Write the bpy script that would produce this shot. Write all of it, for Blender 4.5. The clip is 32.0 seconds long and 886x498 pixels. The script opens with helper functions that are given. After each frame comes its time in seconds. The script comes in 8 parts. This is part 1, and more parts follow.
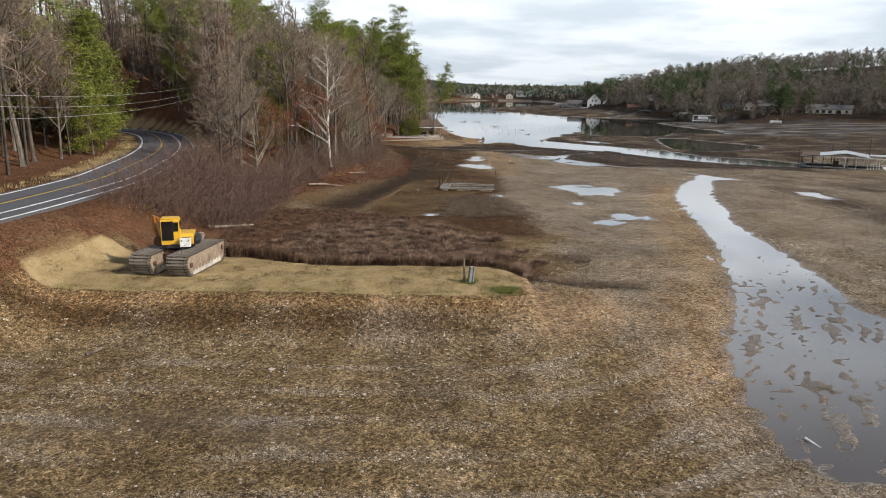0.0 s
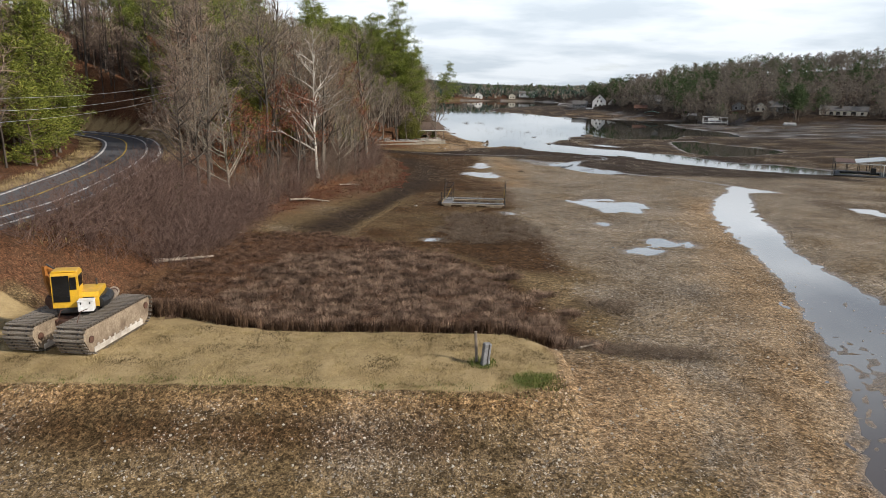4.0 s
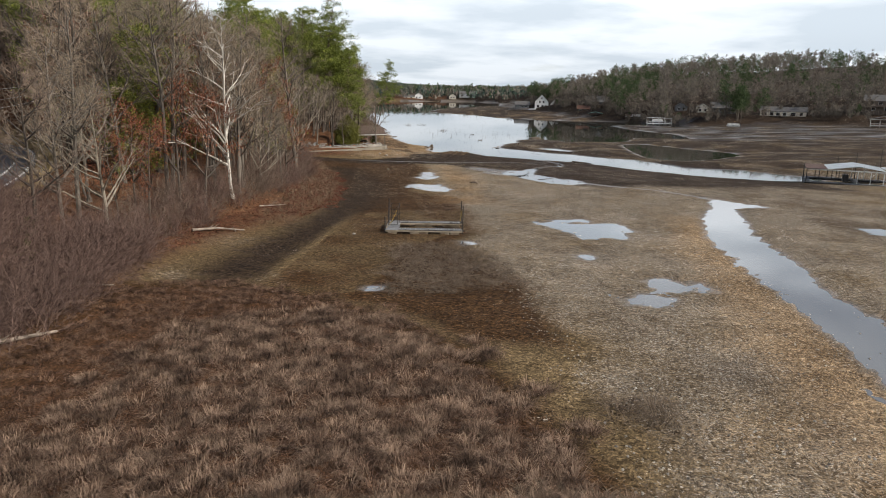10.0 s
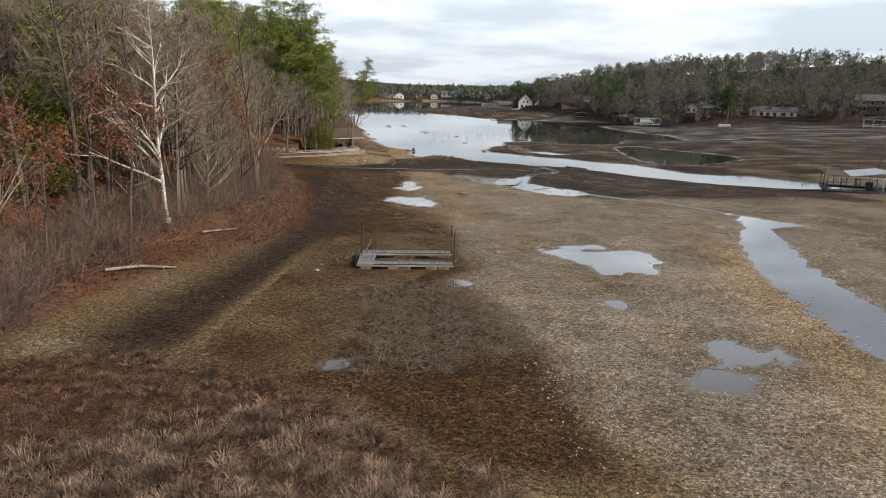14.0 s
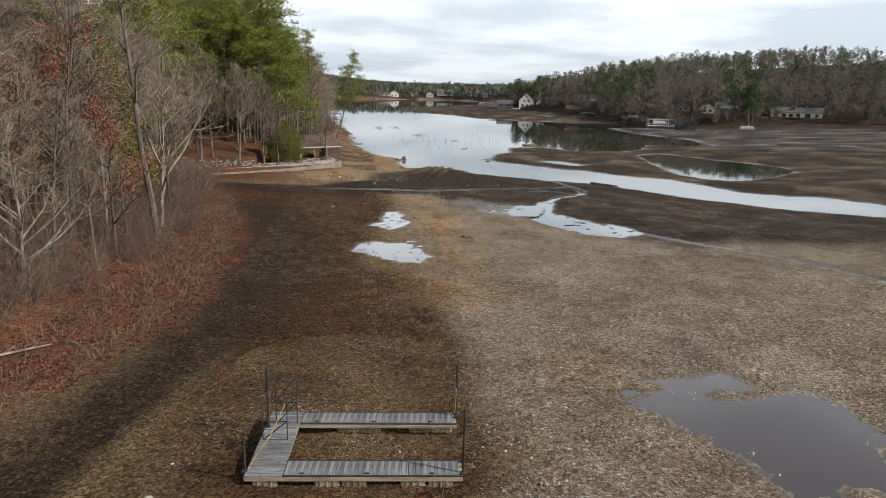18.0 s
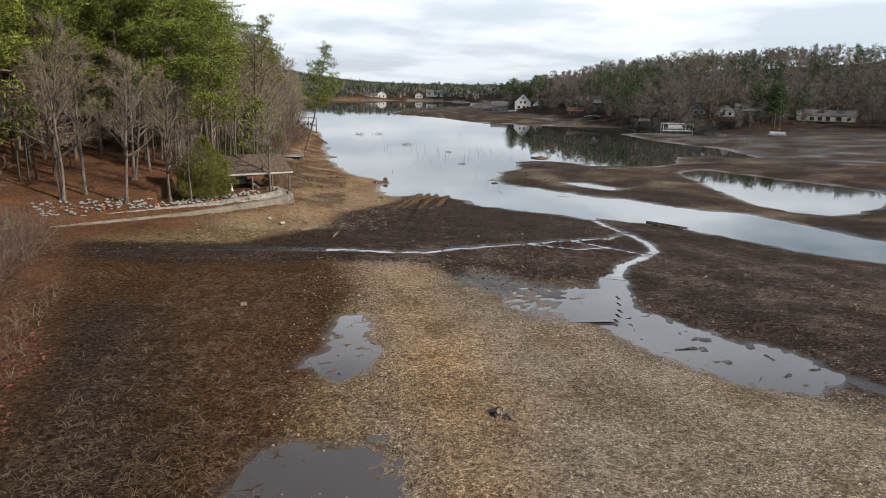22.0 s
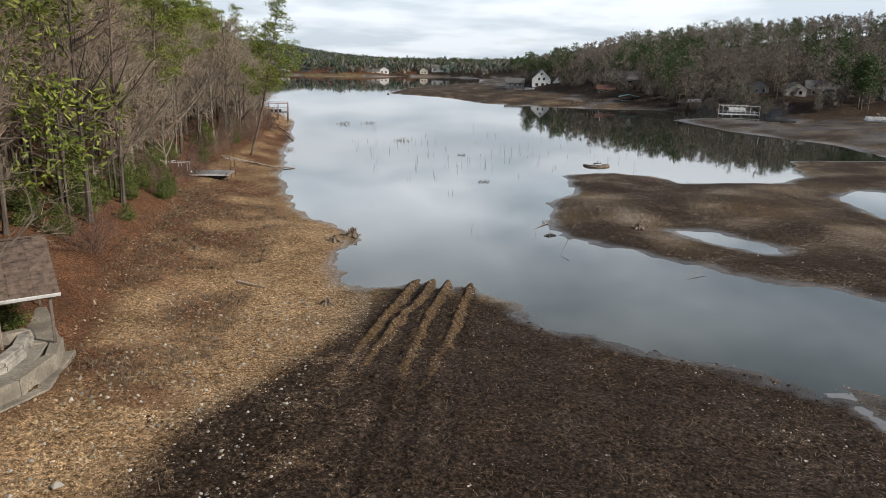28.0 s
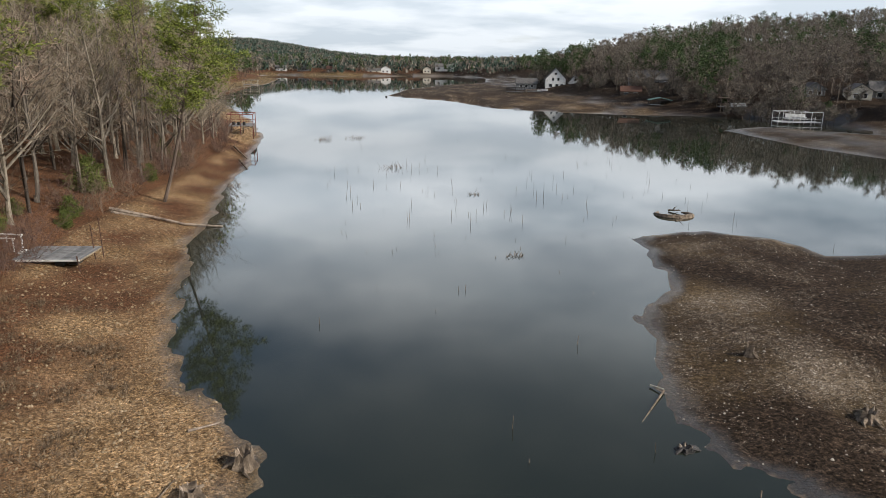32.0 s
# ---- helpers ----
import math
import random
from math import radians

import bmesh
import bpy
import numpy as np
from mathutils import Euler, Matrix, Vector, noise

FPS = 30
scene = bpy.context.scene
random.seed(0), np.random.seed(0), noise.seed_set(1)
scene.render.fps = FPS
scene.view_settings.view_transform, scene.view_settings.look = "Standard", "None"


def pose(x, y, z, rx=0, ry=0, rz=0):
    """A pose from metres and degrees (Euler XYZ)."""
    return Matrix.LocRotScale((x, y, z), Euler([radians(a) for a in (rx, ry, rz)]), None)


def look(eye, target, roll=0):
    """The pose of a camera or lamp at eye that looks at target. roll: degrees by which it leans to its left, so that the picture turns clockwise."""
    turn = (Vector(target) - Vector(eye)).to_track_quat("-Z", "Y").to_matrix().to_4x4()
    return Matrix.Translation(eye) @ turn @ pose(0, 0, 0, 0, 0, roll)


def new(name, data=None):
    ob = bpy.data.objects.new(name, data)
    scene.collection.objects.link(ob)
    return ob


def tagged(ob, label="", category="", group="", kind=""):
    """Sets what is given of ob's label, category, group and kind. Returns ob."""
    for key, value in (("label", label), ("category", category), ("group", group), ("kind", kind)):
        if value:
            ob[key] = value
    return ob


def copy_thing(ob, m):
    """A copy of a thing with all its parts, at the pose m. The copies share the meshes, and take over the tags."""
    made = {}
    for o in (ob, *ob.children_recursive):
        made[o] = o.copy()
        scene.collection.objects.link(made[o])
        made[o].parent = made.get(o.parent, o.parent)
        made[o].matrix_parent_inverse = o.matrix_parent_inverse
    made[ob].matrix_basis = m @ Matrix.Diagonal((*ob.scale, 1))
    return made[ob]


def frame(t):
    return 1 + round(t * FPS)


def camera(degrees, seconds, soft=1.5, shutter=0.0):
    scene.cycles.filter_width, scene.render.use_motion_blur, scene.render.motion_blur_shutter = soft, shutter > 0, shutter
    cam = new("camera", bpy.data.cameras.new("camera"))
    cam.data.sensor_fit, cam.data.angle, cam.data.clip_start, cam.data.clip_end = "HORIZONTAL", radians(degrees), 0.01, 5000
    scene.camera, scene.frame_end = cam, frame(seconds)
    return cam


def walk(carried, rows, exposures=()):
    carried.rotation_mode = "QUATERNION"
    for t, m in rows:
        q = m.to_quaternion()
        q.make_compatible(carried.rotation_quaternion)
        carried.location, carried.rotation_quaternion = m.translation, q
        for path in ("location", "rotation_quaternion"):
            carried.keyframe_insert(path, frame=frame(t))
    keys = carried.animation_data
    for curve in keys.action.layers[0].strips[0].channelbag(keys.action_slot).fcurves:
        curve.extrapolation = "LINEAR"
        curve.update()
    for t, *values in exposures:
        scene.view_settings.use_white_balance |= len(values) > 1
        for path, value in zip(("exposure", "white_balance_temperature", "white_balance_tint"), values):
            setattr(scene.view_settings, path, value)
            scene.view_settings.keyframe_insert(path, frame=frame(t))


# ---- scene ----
import itertools

cam = camera(64.6, 32.0, soft=0.6)
PATH = [
    (0, (0.719, -16.949, 15.927), (0.706, -14.999, 15.482), 0.9),
    (0.5, (0.7, -15.123, 15.811), (0.687, -13.172, 15.373), 0.9),
    (1, (0.692, -13.402, 15.822), (0.678, -11.451, 15.384), 0.9),
    (1.5, (0.683, -11.746, 15.842), (0.668, -9.795, 15.402), 0.9),
    (2, (0.653, -10.072, 15.924), (0.637, -8.122, 15.48), 0.9),
    (2.5, (0.616, -8.626, 15.973), (0.6, -6.676, 15.528), 1.0),
    (3, (0.593, -7.18, 16.004), (0.575, -5.23, 15.558), 1.1),
    (3.5, (0.537, -5.799, 16.011), (0.521, -3.85, 15.566), 1.0),
    (5.5, (0.452, -0.528, 16.147), (0.432, 1.422, 15.7), 1.2),
    (6, (0.294, 0.765, 16.113), (0.279, 2.714, 15.667), 1.3),
    (6.5, (0.231, 2.006, 16.055), (0.215, 3.956, 15.612), 1.3),
    (7, (0.165, 3.246, 16.036), (0.151, 5.196, 15.593), 1.2),
    (7.5, (0.159, 4.524, 16.014), (0.149, 6.474, 15.572), 1.2),
    (8, (0.102, 5.792, 16.053), (0.113, 7.742, 15.61), 1.2),
    (8.5, (0.046, 7.043, 16.067), (0.093, 8.993, 15.624), 1.2),
    (9, (0.022, 8.388, 16.104), (0.106, 10.336, 15.66), 1.2),
    (9.5, (0.047, 9.68, 16.126), (0.164, 11.627, 15.682), 1.2),
    (10, (0.086, 10.964, 16.085), (0.234, 12.909, 15.643), 1.1),
    (10.5, (0.118, 12.308, 16.122), (0.297, 14.25, 15.679), 1.1),
    (11, (0.124, 13.572, 16.134), (0.32, 15.512, 15.689), 1.1),
    (11.5, (0.156, 14.839, 16.123), (0.352, 16.779, 15.679), 1.2),
    (12, (0.206, 16.153, 16.102), (0.402, 18.094, 15.657), 1.2),
    (12.5, (0.264, 17.668, 16.103), (0.462, 19.608, 15.658), 1.2),
    (13, (0.386, 19.519, 16.073), (0.585, 21.459, 15.629), 1.2),
    (13.5, (0.434, 21.923, 16.005), (0.638, 23.863, 15.564), 1.1),
    (14, (0.765, 24.771, 16.003), (0.964, 26.712, 15.561), 1.1),
    (14.5, (1.024, 27.96, 15.981), (1.223, 29.901, 15.541), 1.0),
    (16.5, (2.505, 41.813, 15.806), (2.699, 43.753, 15.358), 1.7),
    (17, (2.925, 45.953, 15.803), (3.115, 47.894, 15.358), 1.4),
    (17.5, (3.327, 50.382, 15.829), (3.518, 52.323, 15.383), 1.4),
    (18, (3.712, 54.941, 15.852), (3.923, 56.879, 15.406), 1.3),
    (18.5, (4.034, 59.39, 15.843), (4.265, 61.326, 15.397), 1.3),
    (19, (4.332, 63.995, 15.805), (4.569, 65.931, 15.361), 1.3),
    (19.5, (4.567, 68.735, 15.823), (4.806, 70.67, 15.379), 1.3),
    (20, (4.956, 73.489, 15.881), (5.196, 75.424, 15.435), 1.3),
    (20.5, (5.447, 78.228, 15.891), (5.684, 80.163, 15.445), 1.3),
    (21, (5.899, 82.968, 15.852), (6.134, 84.903, 15.407), 1.3),
    (21.5, (6.388, 87.753, 15.872), (6.625, 89.688, 15.427), 1.2),
    (22, (6.874, 92.578, 15.844), (7.115, 94.513, 15.4), 1.3),
    (22.5, (7.368, 97.454, 15.834), (7.607, 99.384, 15.369), 1.3),
    (23, (7.826, 102.22, 15.795), (8.064, 104.145, 15.307), 1.3),
    (23.5, (8.247, 106.969, 15.776), (8.485, 108.888, 15.266), 1.3),
    (24, (8.74, 111.737, 15.775), (8.976, 113.655, 15.257), 1.4),
    (24.5, (9.347, 116.052, 15.79), (9.58, 117.97, 15.273), 1.4),
    (25, (9.852, 120.62, 15.657), (10.084, 122.539, 15.143), 1.2),
    (25.5, (10.353, 125.253, 15.576), (10.581, 127.173, 15.064), 1.1),
    (26, (10.84, 129.781, 15.592), (11.067, 131.702, 15.08), 1.1),
    (26.5, (11.182, 134.234, 15.568), (11.412, 136.155, 15.061), 1.3),
    (28.5, (13.267, 152.977, 16.049), (13.487, 154.898, 15.538), 0.9),
    (29, (13.74, 157.757, 16.122), (13.96, 159.678, 15.61), 0.8),
    (29.5, (14.245, 162.571, 16.164), (14.464, 164.492, 15.652), 0.9),
    (30, (14.774, 167.41, 16.193), (14.991, 169.331, 15.68), 0.9),
    (30.5, (15.327, 172.245, 16.225), (15.542, 174.166, 15.711), 0.9),
    (31, (15.852, 177.064, 16.273), (16.065, 178.985, 15.759), 0.8),
    (31.5, (16.324, 181.832, 16.313), (16.537, 183.753, 15.799), 0.9),
    (32, (16.869, 186.617, 16.336), (17.079, 188.538, 15.822), 0.8),
]
walk(cam, [(t, look(eye, target, roll)) for t, eye, target, roll in PATH])

# ---- light: thin cloud, a soft sun from the right and behind ----
SUN_UP, SUN_EAST = 33.0, 66.0
world = bpy.data.worlds.new("sky")
scene.world = world
world.use_nodes = True
wt = world.node_tree
wt.nodes.clear()
w_out, w_back, w_sky = wt.nodes.new("ShaderNodeOutputWorld"), wt.nodes.new("ShaderNodeBackground"), wt.nodes.new("ShaderNodeTexSky")
w_sky.sky_type, w_sky.sun_disc = "NISHITA", False
w_sky.sun_elevation, w_sky.sun_rotation = radians(SUN_UP), radians(90 + SUN_EAST)
w_sky.air_density, w_sky.dust_density, w_sky.ozone_density = 1.0, 1.6, 1.5
w_coord, w_sep = wt.nodes.new("ShaderNodeTexCoord"), wt.nodes.new("ShaderNodeSeparateXYZ")
wt.links.new(w_coord.outputs["Generated"], w_sep.inputs[0])


def w_math(op, a, b=None, c=None):
    n = wt.nodes.new("ShaderNodeMath")
    n.operation = op
    for k, v in enumerate((a, b, c)):
        if v is None:
            continue
        if isinstance(v, (int, float)):
            n.inputs[k].default_value = v
        else:
            wt.links.new(v, n.inputs[k])
    return n.outputs[0]


up = w_math("MAXIMUM", w_sep.outputs[2], 0.0)
lift = w_math("ADD", up, 0.13)
w_vec = wt.nodes.new("ShaderNodeCombineXYZ")
wt.links.new(w_math("DIVIDE", w_sep.outputs[0], lift), w_vec.inputs[0])
wt.links.new(w_math("DIVIDE", w_sep.outputs[1], lift), w_vec.inputs[1])
w_noise = wt.nodes.new("ShaderNodeTexNoise")
w_noise.inputs["Scale"].default_value, w_noise.inputs["Detail"].default_value, w_noise.inputs["Roughness"].default_value = 0.62, 7, 0.5
wt.links.new(w_vec.outputs[0], w_noise.inputs["Vector"])
# cloud cover: closed near the horizon, broken overhead
cover = w_math("SUBTRACT", w_noise.outputs[0], w_math("MULTIPLY_ADD", up, 0.62, 0.17))
cover = w_math("MULTIPLY", cover, 5.0)
cover_n = wt.nodes.new("ShaderNodeClamp")
wt.links.new(cover, cover_n.inputs[0])
w_noise2 = wt.nodes.new("ShaderNodeTexNoise")
w_noise2.inputs["Scale"].default_value, w_noise2.inputs["Detail"].default_value = 0.9, 6
wt.links.new(w_vec.outputs[0], w_noise2.inputs["Vector"])
w_ramp = wt.nodes.new("ShaderNodeValToRGB")
w_ramp.color_ramp.elements[0].position, w_ramp.color_ramp.elements[0].color = 0.40, (6.5, 7.3, 8.1, 1)
w_ramp.color_ramp.elements[1].position, w_ramp.color_ramp.elements[1].color = 0.56, (8.9, 9.5, 10.1, 1)
wt.links.new(w_noise2.outputs[0], w_ramp.inputs[0])
w_mix = wt.nodes.new("ShaderNodeMix")
w_mix.data_type = "RGBA"
wt.links.new(cover_n.outputs[0], w_mix.inputs["Factor"])
w_gain = wt.nodes.new("ShaderNodeMix")
w_gain.data_type, w_gain.blend_type = "RGBA", "MULTIPLY"
w_gain.inputs["Factor"].default_value, w_gain.inputs["B"].default_value = 1.0, (1.0, 1.0, 1.0, 1)
wt.links.new(w_sky.outputs[0], w_gain.inputs["A"])
wt.links.new(w_gain.outputs["Result"], w_mix.inputs["A"])
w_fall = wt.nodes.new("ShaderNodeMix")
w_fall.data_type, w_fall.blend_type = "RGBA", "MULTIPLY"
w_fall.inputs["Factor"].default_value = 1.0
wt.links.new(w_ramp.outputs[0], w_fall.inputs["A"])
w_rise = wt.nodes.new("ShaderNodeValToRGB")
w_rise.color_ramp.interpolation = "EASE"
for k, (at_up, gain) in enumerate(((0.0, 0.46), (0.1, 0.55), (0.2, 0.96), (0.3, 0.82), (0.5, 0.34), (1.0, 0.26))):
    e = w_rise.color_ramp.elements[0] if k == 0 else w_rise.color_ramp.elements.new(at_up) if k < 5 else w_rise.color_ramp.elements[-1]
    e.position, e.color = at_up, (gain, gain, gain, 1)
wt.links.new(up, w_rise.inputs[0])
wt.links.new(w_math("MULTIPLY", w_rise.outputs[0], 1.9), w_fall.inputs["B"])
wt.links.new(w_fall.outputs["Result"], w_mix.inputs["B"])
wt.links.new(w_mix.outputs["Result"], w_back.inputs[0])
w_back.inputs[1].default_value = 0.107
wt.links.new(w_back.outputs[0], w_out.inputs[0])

sun = new("sun", bpy.data.lights.new("sun", "SUN"))
sun.data.energy, sun.data.angle, sun.data.color = 5.0, radians(3), (1.0, 0.93, 0.84)
sun_way = Vector((math.sin(radians(SUN_EAST)) * math.cos(radians(SUN_UP)), -math.cos(radians(SUN_EAST)) * math.cos(radians(SUN_UP)), math.sin(radians(SUN_UP))))
sun.matrix_basis = look(sun_way * 100, (0, 0, 0))


# ---- materials ----
class Nodes:
    """A short hand for building a node material."""

    def __init__(self, name):
        self.mat = bpy.data.materials.new(name)
        self.mat.use_nodes = True
        self.tree = self.mat.node_tree
        self.bsdf = self.tree.nodes["Principled BSDF"]

    def node(self, kind, **put):
        n = self.tree.nodes.new("ShaderNode" + kind)
        for key, v in put.items():
            if key in ("operation", "blend_type", "data_type", "feature", "distance"):
                if key == "operation":
                    n.operation = v
                elif key == "blend_type":
                    n.blend_type = v
                elif key == "data_type":
                    n.data_type = v
                elif key == "feature":
                    n.feature = v
                else:
                    n.distance = v
            else:
                self.join(v, n.inputs[key.replace("_", " ")])
        return n

    def join(self, v, socket):
        if isinstance(v, bpy.types.NodeSocket):
            self.tree.links.new(v, socket)
        elif isinstance(v, tuple) and socket.type == "RGBA":
            socket.default_value = (*v, 1)[:4]
        else:
            socket.default_value = v

    def math(self, op, a, b=None):
        n = self.node("Math", operation=op)
        self.join(a, n.inputs[0])
        if b is not None:
            self.join(b, n.inputs[1])
        return n.outputs[0]

    def coord(self, stretch=(1, 1, 1), turn=0):
        c = self.node("TexCoord").outputs["Object"]
        n = self.node("Mapping", Vector=c)
        n.inputs["Scale"].default_value = stretch
        n.inputs["Rotation"].default_value = (0, 0, turn)
        return n.outputs[0]

    def noise(self, scale, detail=4, vec=None, rough=0.55):
        return self.node("TexNoise", Scale=scale, Detail=detail, Roughness=rough, Vector=vec or self.coord()).outputs[0]

    def cells(self, scale, vec=None, feature="F1"):
        return self.node("TexVoronoi", Scale=scale, Vector=vec or self.coord(), feature=feature)

    def ramp(self, v, a, b, ca=(0, 0, 0), cb=(1, 1, 1)):
        n = self.node("ValToRGB", Fac=v)
        n.color_ramp.elements[0].position, n.color_ramp.elements[0].color = a, (*ca, 1)
        n.color_ramp.elements[1].position, n.color_ramp.elements[1].color = b, (*cb, 1)
        return n.outputs[0]

    def mix(self, f, a, b, how="MIX"):
        n = self.node("Mix", data_type="RGBA", blend_type=how)
        self.join(f, n.inputs["Factor"])
        self.join(a, n.inputs["A"])
        self.join(b, n.inputs["B"])
        return n.outputs["Result"]

    def finish(self, colour, rough=0.8, bump=None, depth=0.3, reach=0.02, metal=0.0, spec=0.4):
        self.join(colour, self.bsdf.inputs["Base Color"])
        self.join(rough, self.bsdf.inputs["Roughness"])
        self.bsdf.inputs["Metallic"].default_value = metal
        self.bsdf.inputs["Specular IOR Level"].default_value = spec
        if bump is not None:
            b = self.node("Bump", Height=bump, Strength=depth, Distance=reach)
            self.join(b.outputs[0], self.bsdf.inputs["Normal"])
        return self.mat


def grain(name, dark, light, scale=6.0, rough=0.8, depth=0.3, stretch=(1, 1, 1), metal=0.0, stain=None, vary=0.25, spec=0.4, reach=0.01):
    """A plain surface with fine grain, larger stains and a change from piece to piece."""
    n = Nodes(name)
    v = n.coord(stretch)
    fine, big = n.noise(scale * 5, 5, v), n.noise(scale * 0.5, 4, v)
    c = n.mix(n.ramp(fine, 0.3, 0.72), dark, light)
    c = n.mix(n.ramp(big, 0.42, 0.68), c, stain or tuple(0.6 * a for a in dark))
    rand = n.node("ObjectInfo").outputs["Random"]
    c = n.mix(vary, c, n.ramp(rand, 0, 1, (0.35, 0.35, 0.36), (1.0, 0.97, 0.93)), "MULTIPLY")
    return n.finish(c, rough, fine, depth, reach, metal, spec)


def leafy(name, dark, light, rough=0.7, clump=None):
    """Foliage, reeds and twigs: a tone of its own for every leaf or blade."""
    n = Nodes(name)
    isle = n.node("NewGeometry").outputs["Random Per Island"]
    c = n.mix(isle, dark, light)
    rand = n.node("ObjectInfo").outputs["Random"]
    c = n.mix(0.35, c, n.ramp(rand, 0, 1, (0.45, 0.5, 0.45), (1.0, 0.95, 0.85)), "MULTIPLY")
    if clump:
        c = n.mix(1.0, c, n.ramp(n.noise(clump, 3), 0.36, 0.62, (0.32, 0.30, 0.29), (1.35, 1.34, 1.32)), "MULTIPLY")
    return n.finish(c, rough, spec=0.12)


M_BARK = grain("bark_grey", (0.085, 0.07, 0.055), (0.27, 0.23, 0.185), 5, 0.9, 0.6, (1, 1, 0.25), vary=0.4)
M_BARK_DARK = grain("bark_dark", (0.055, 0.043, 0.034), (0.17, 0.135, 0.105), 5, 0.9, 0.6, (1, 1, 0.25), vary=0.4)
M_BARK_PALE = grain("bark_pale", (0.17, 0.143, 0.107), (0.40, 0.345, 0.27), 5, 0.9, 0.5, (1, 1, 0.25), vary=0.25)
M_TWIG_PALE = leafy("twigs_pale", (0.19, 0.15, 0.11), (0.45, 0.375, 0.28), 0.85)
M_BARK_WHITE = grain("bark_white", (0.42, 0.39, 0.34), (0.74, 0.71, 0.64), 4, 0.8, 0.3, (1, 1, 0.5), stain=(0.3, 0.26, 0.2), vary=0.1)
M_BARK_PINE = grain("bark_pine", (0.09, 0.065, 0.05), (0.24, 0.185, 0.145), 5, 0.9, 0.7, (1, 1, 0.3), vary=0.3)
M_TWIG = leafy("twigs", (0.135, 0.102, 0.076), (0.35, 0.28, 0.21), 0.85)
M_TWIG_DARK = leafy("twigs_brown", (0.13, 0.094, 0.073), (0.33, 0.25, 0.195), 0.85)
M_TWIG_BUSH = leafy("twigs_bush", (0.065, 0.042, 0.035), (0.22, 0.145, 0.12), 0.85)
M_RUST_LEAF = leafy("rust_leaves", (0.13, 0.045, 0.025), (0.28, 0.11, 0.06), 0.75)
M_PINE = leafy("pine_needles", (0.045, 0.068, 0.014), (0.28, 0.31, 0.058), 0.6)
M_PINE_YOUNG = leafy("young_pine_needles", (0.05, 0.07, 0.013), (0.27, 0.28, 0.055), 0.6)
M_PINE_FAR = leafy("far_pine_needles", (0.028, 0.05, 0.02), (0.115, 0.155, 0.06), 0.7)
# bluer than the other needles: the haze of distance is in this colour
M_PINE_HAZE = leafy("hazed_pine_needles", (0.04, 0.062, 0.05), (0.11, 0.145, 0.115), 0.8)
M_CEDAR = leafy("cedar_leaves", (0.045, 0.055, 0.012), (0.21, 0.20, 0.048), 0.65)
M_SHRUB = leafy("shrub_leaves", (0.04, 0.06, 0.012), (0.15, 0.17, 0.05), 0.6)
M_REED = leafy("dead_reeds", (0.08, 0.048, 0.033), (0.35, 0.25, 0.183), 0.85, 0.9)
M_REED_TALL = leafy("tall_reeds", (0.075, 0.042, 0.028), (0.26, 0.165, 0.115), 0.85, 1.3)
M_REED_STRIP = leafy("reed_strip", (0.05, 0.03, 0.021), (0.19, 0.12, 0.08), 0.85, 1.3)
M_TWIG_SHRUB = leafy("twigs_shrub", (0.08, 0.058, 0.046), (0.26, 0.195, 0.15), 0.85)
M_GRASS = leafy("winter_grass", (0.24, 0.185, 0.088), (0.42, 0.33, 0.18), 0.85, 0.6)
M_GRASS_GREEN = leafy("green_grass", (0.075, 0.10, 0.02), (0.20, 0.22, 0.06), 0.75)
M_STRAW = leafy("straw", (0.08, 0.052, 0.032), (0.28, 0.205, 0.14), 0.85)
M_STONE = leafy("pebbles", (0.09, 0.078, 0.065), (0.50, 0.455, 0.395), 0.8)
M_STONE_TAN = leafy("tan_stones", (0.17, 0.12, 0.07), (0.42, 0.32, 0.21), 0.85)
M_RIPRAP = leafy("riprap_stone", (0.10, 0.098, 0.093), (0.33, 0.325, 0.31), 0.85)
M_DRIFT = grain("driftwood", (0.22, 0.17, 0.13), (0.48, 0.40, 0.32), 4, 0.85, 0.5, (1, 1, 0.4), vary=0.3)
M_STUMP = grain("stump_wood", (0.09, 0.065, 0.045), (0.36, 0.28, 0.20), 6, 0.9, 0.8, (1, 1, 0.3), vary=0.2)
M_YELLOW = grain("yellow_paint", (0.60, 0.34, 0.02), (0.72, 0.43, 0.03), 2, 0.4, 0.05, stain=(0.42, 0.24, 0.03), vary=0.0)
M_BLACK = grain("black_paint", (0.012, 0.012, 0.013), (0.03, 0.03, 0.03), 4, 0.45, 0.1, vary=0.0)
M_ORANGE = grain("boom_orange", (0.24, 0.085, 0.018), (0.38, 0.15, 0.03), 3, 0.5, 0.1, stain=(0.12, 0.06, 0.03), vary=0.0)
M_GLASS_DARK = grain("tinted_glass", (0.006, 0.007, 0.008), (0.012, 0.013, 0.014), 2, 0.08, 0.0, vary=0.0, spec=0.6)
M_PONTOON = grain("pontoon_steel", (0.20, 0.15, 0.10), (0.40, 0.32, 0.23), 2.5, 0.75, 0.2, stain=(0.13, 0.09, 0.06), vary=0.1)
M_PONTOON_PALE = grain("pontoon_rail", (0.5, 0.46, 0.4), (0.66, 0.62, 0.55), 3, 0.6, 0.2, stain=(0.3, 0.25, 0.2), vary=0.1)
M_TRACK = grain("track_slats", (0.13, 0.11, 0.09), (0.34, 0.30, 0.25), 4, 0.7, 0.4, stain=(0.09, 0.07, 0.05), vary=0.4)
M_RUST = grain("rusty_steel", (0.06, 0.032, 0.022), (0.17, 0.08, 0.05), 6, 0.8, 0.4, vary=0.2)
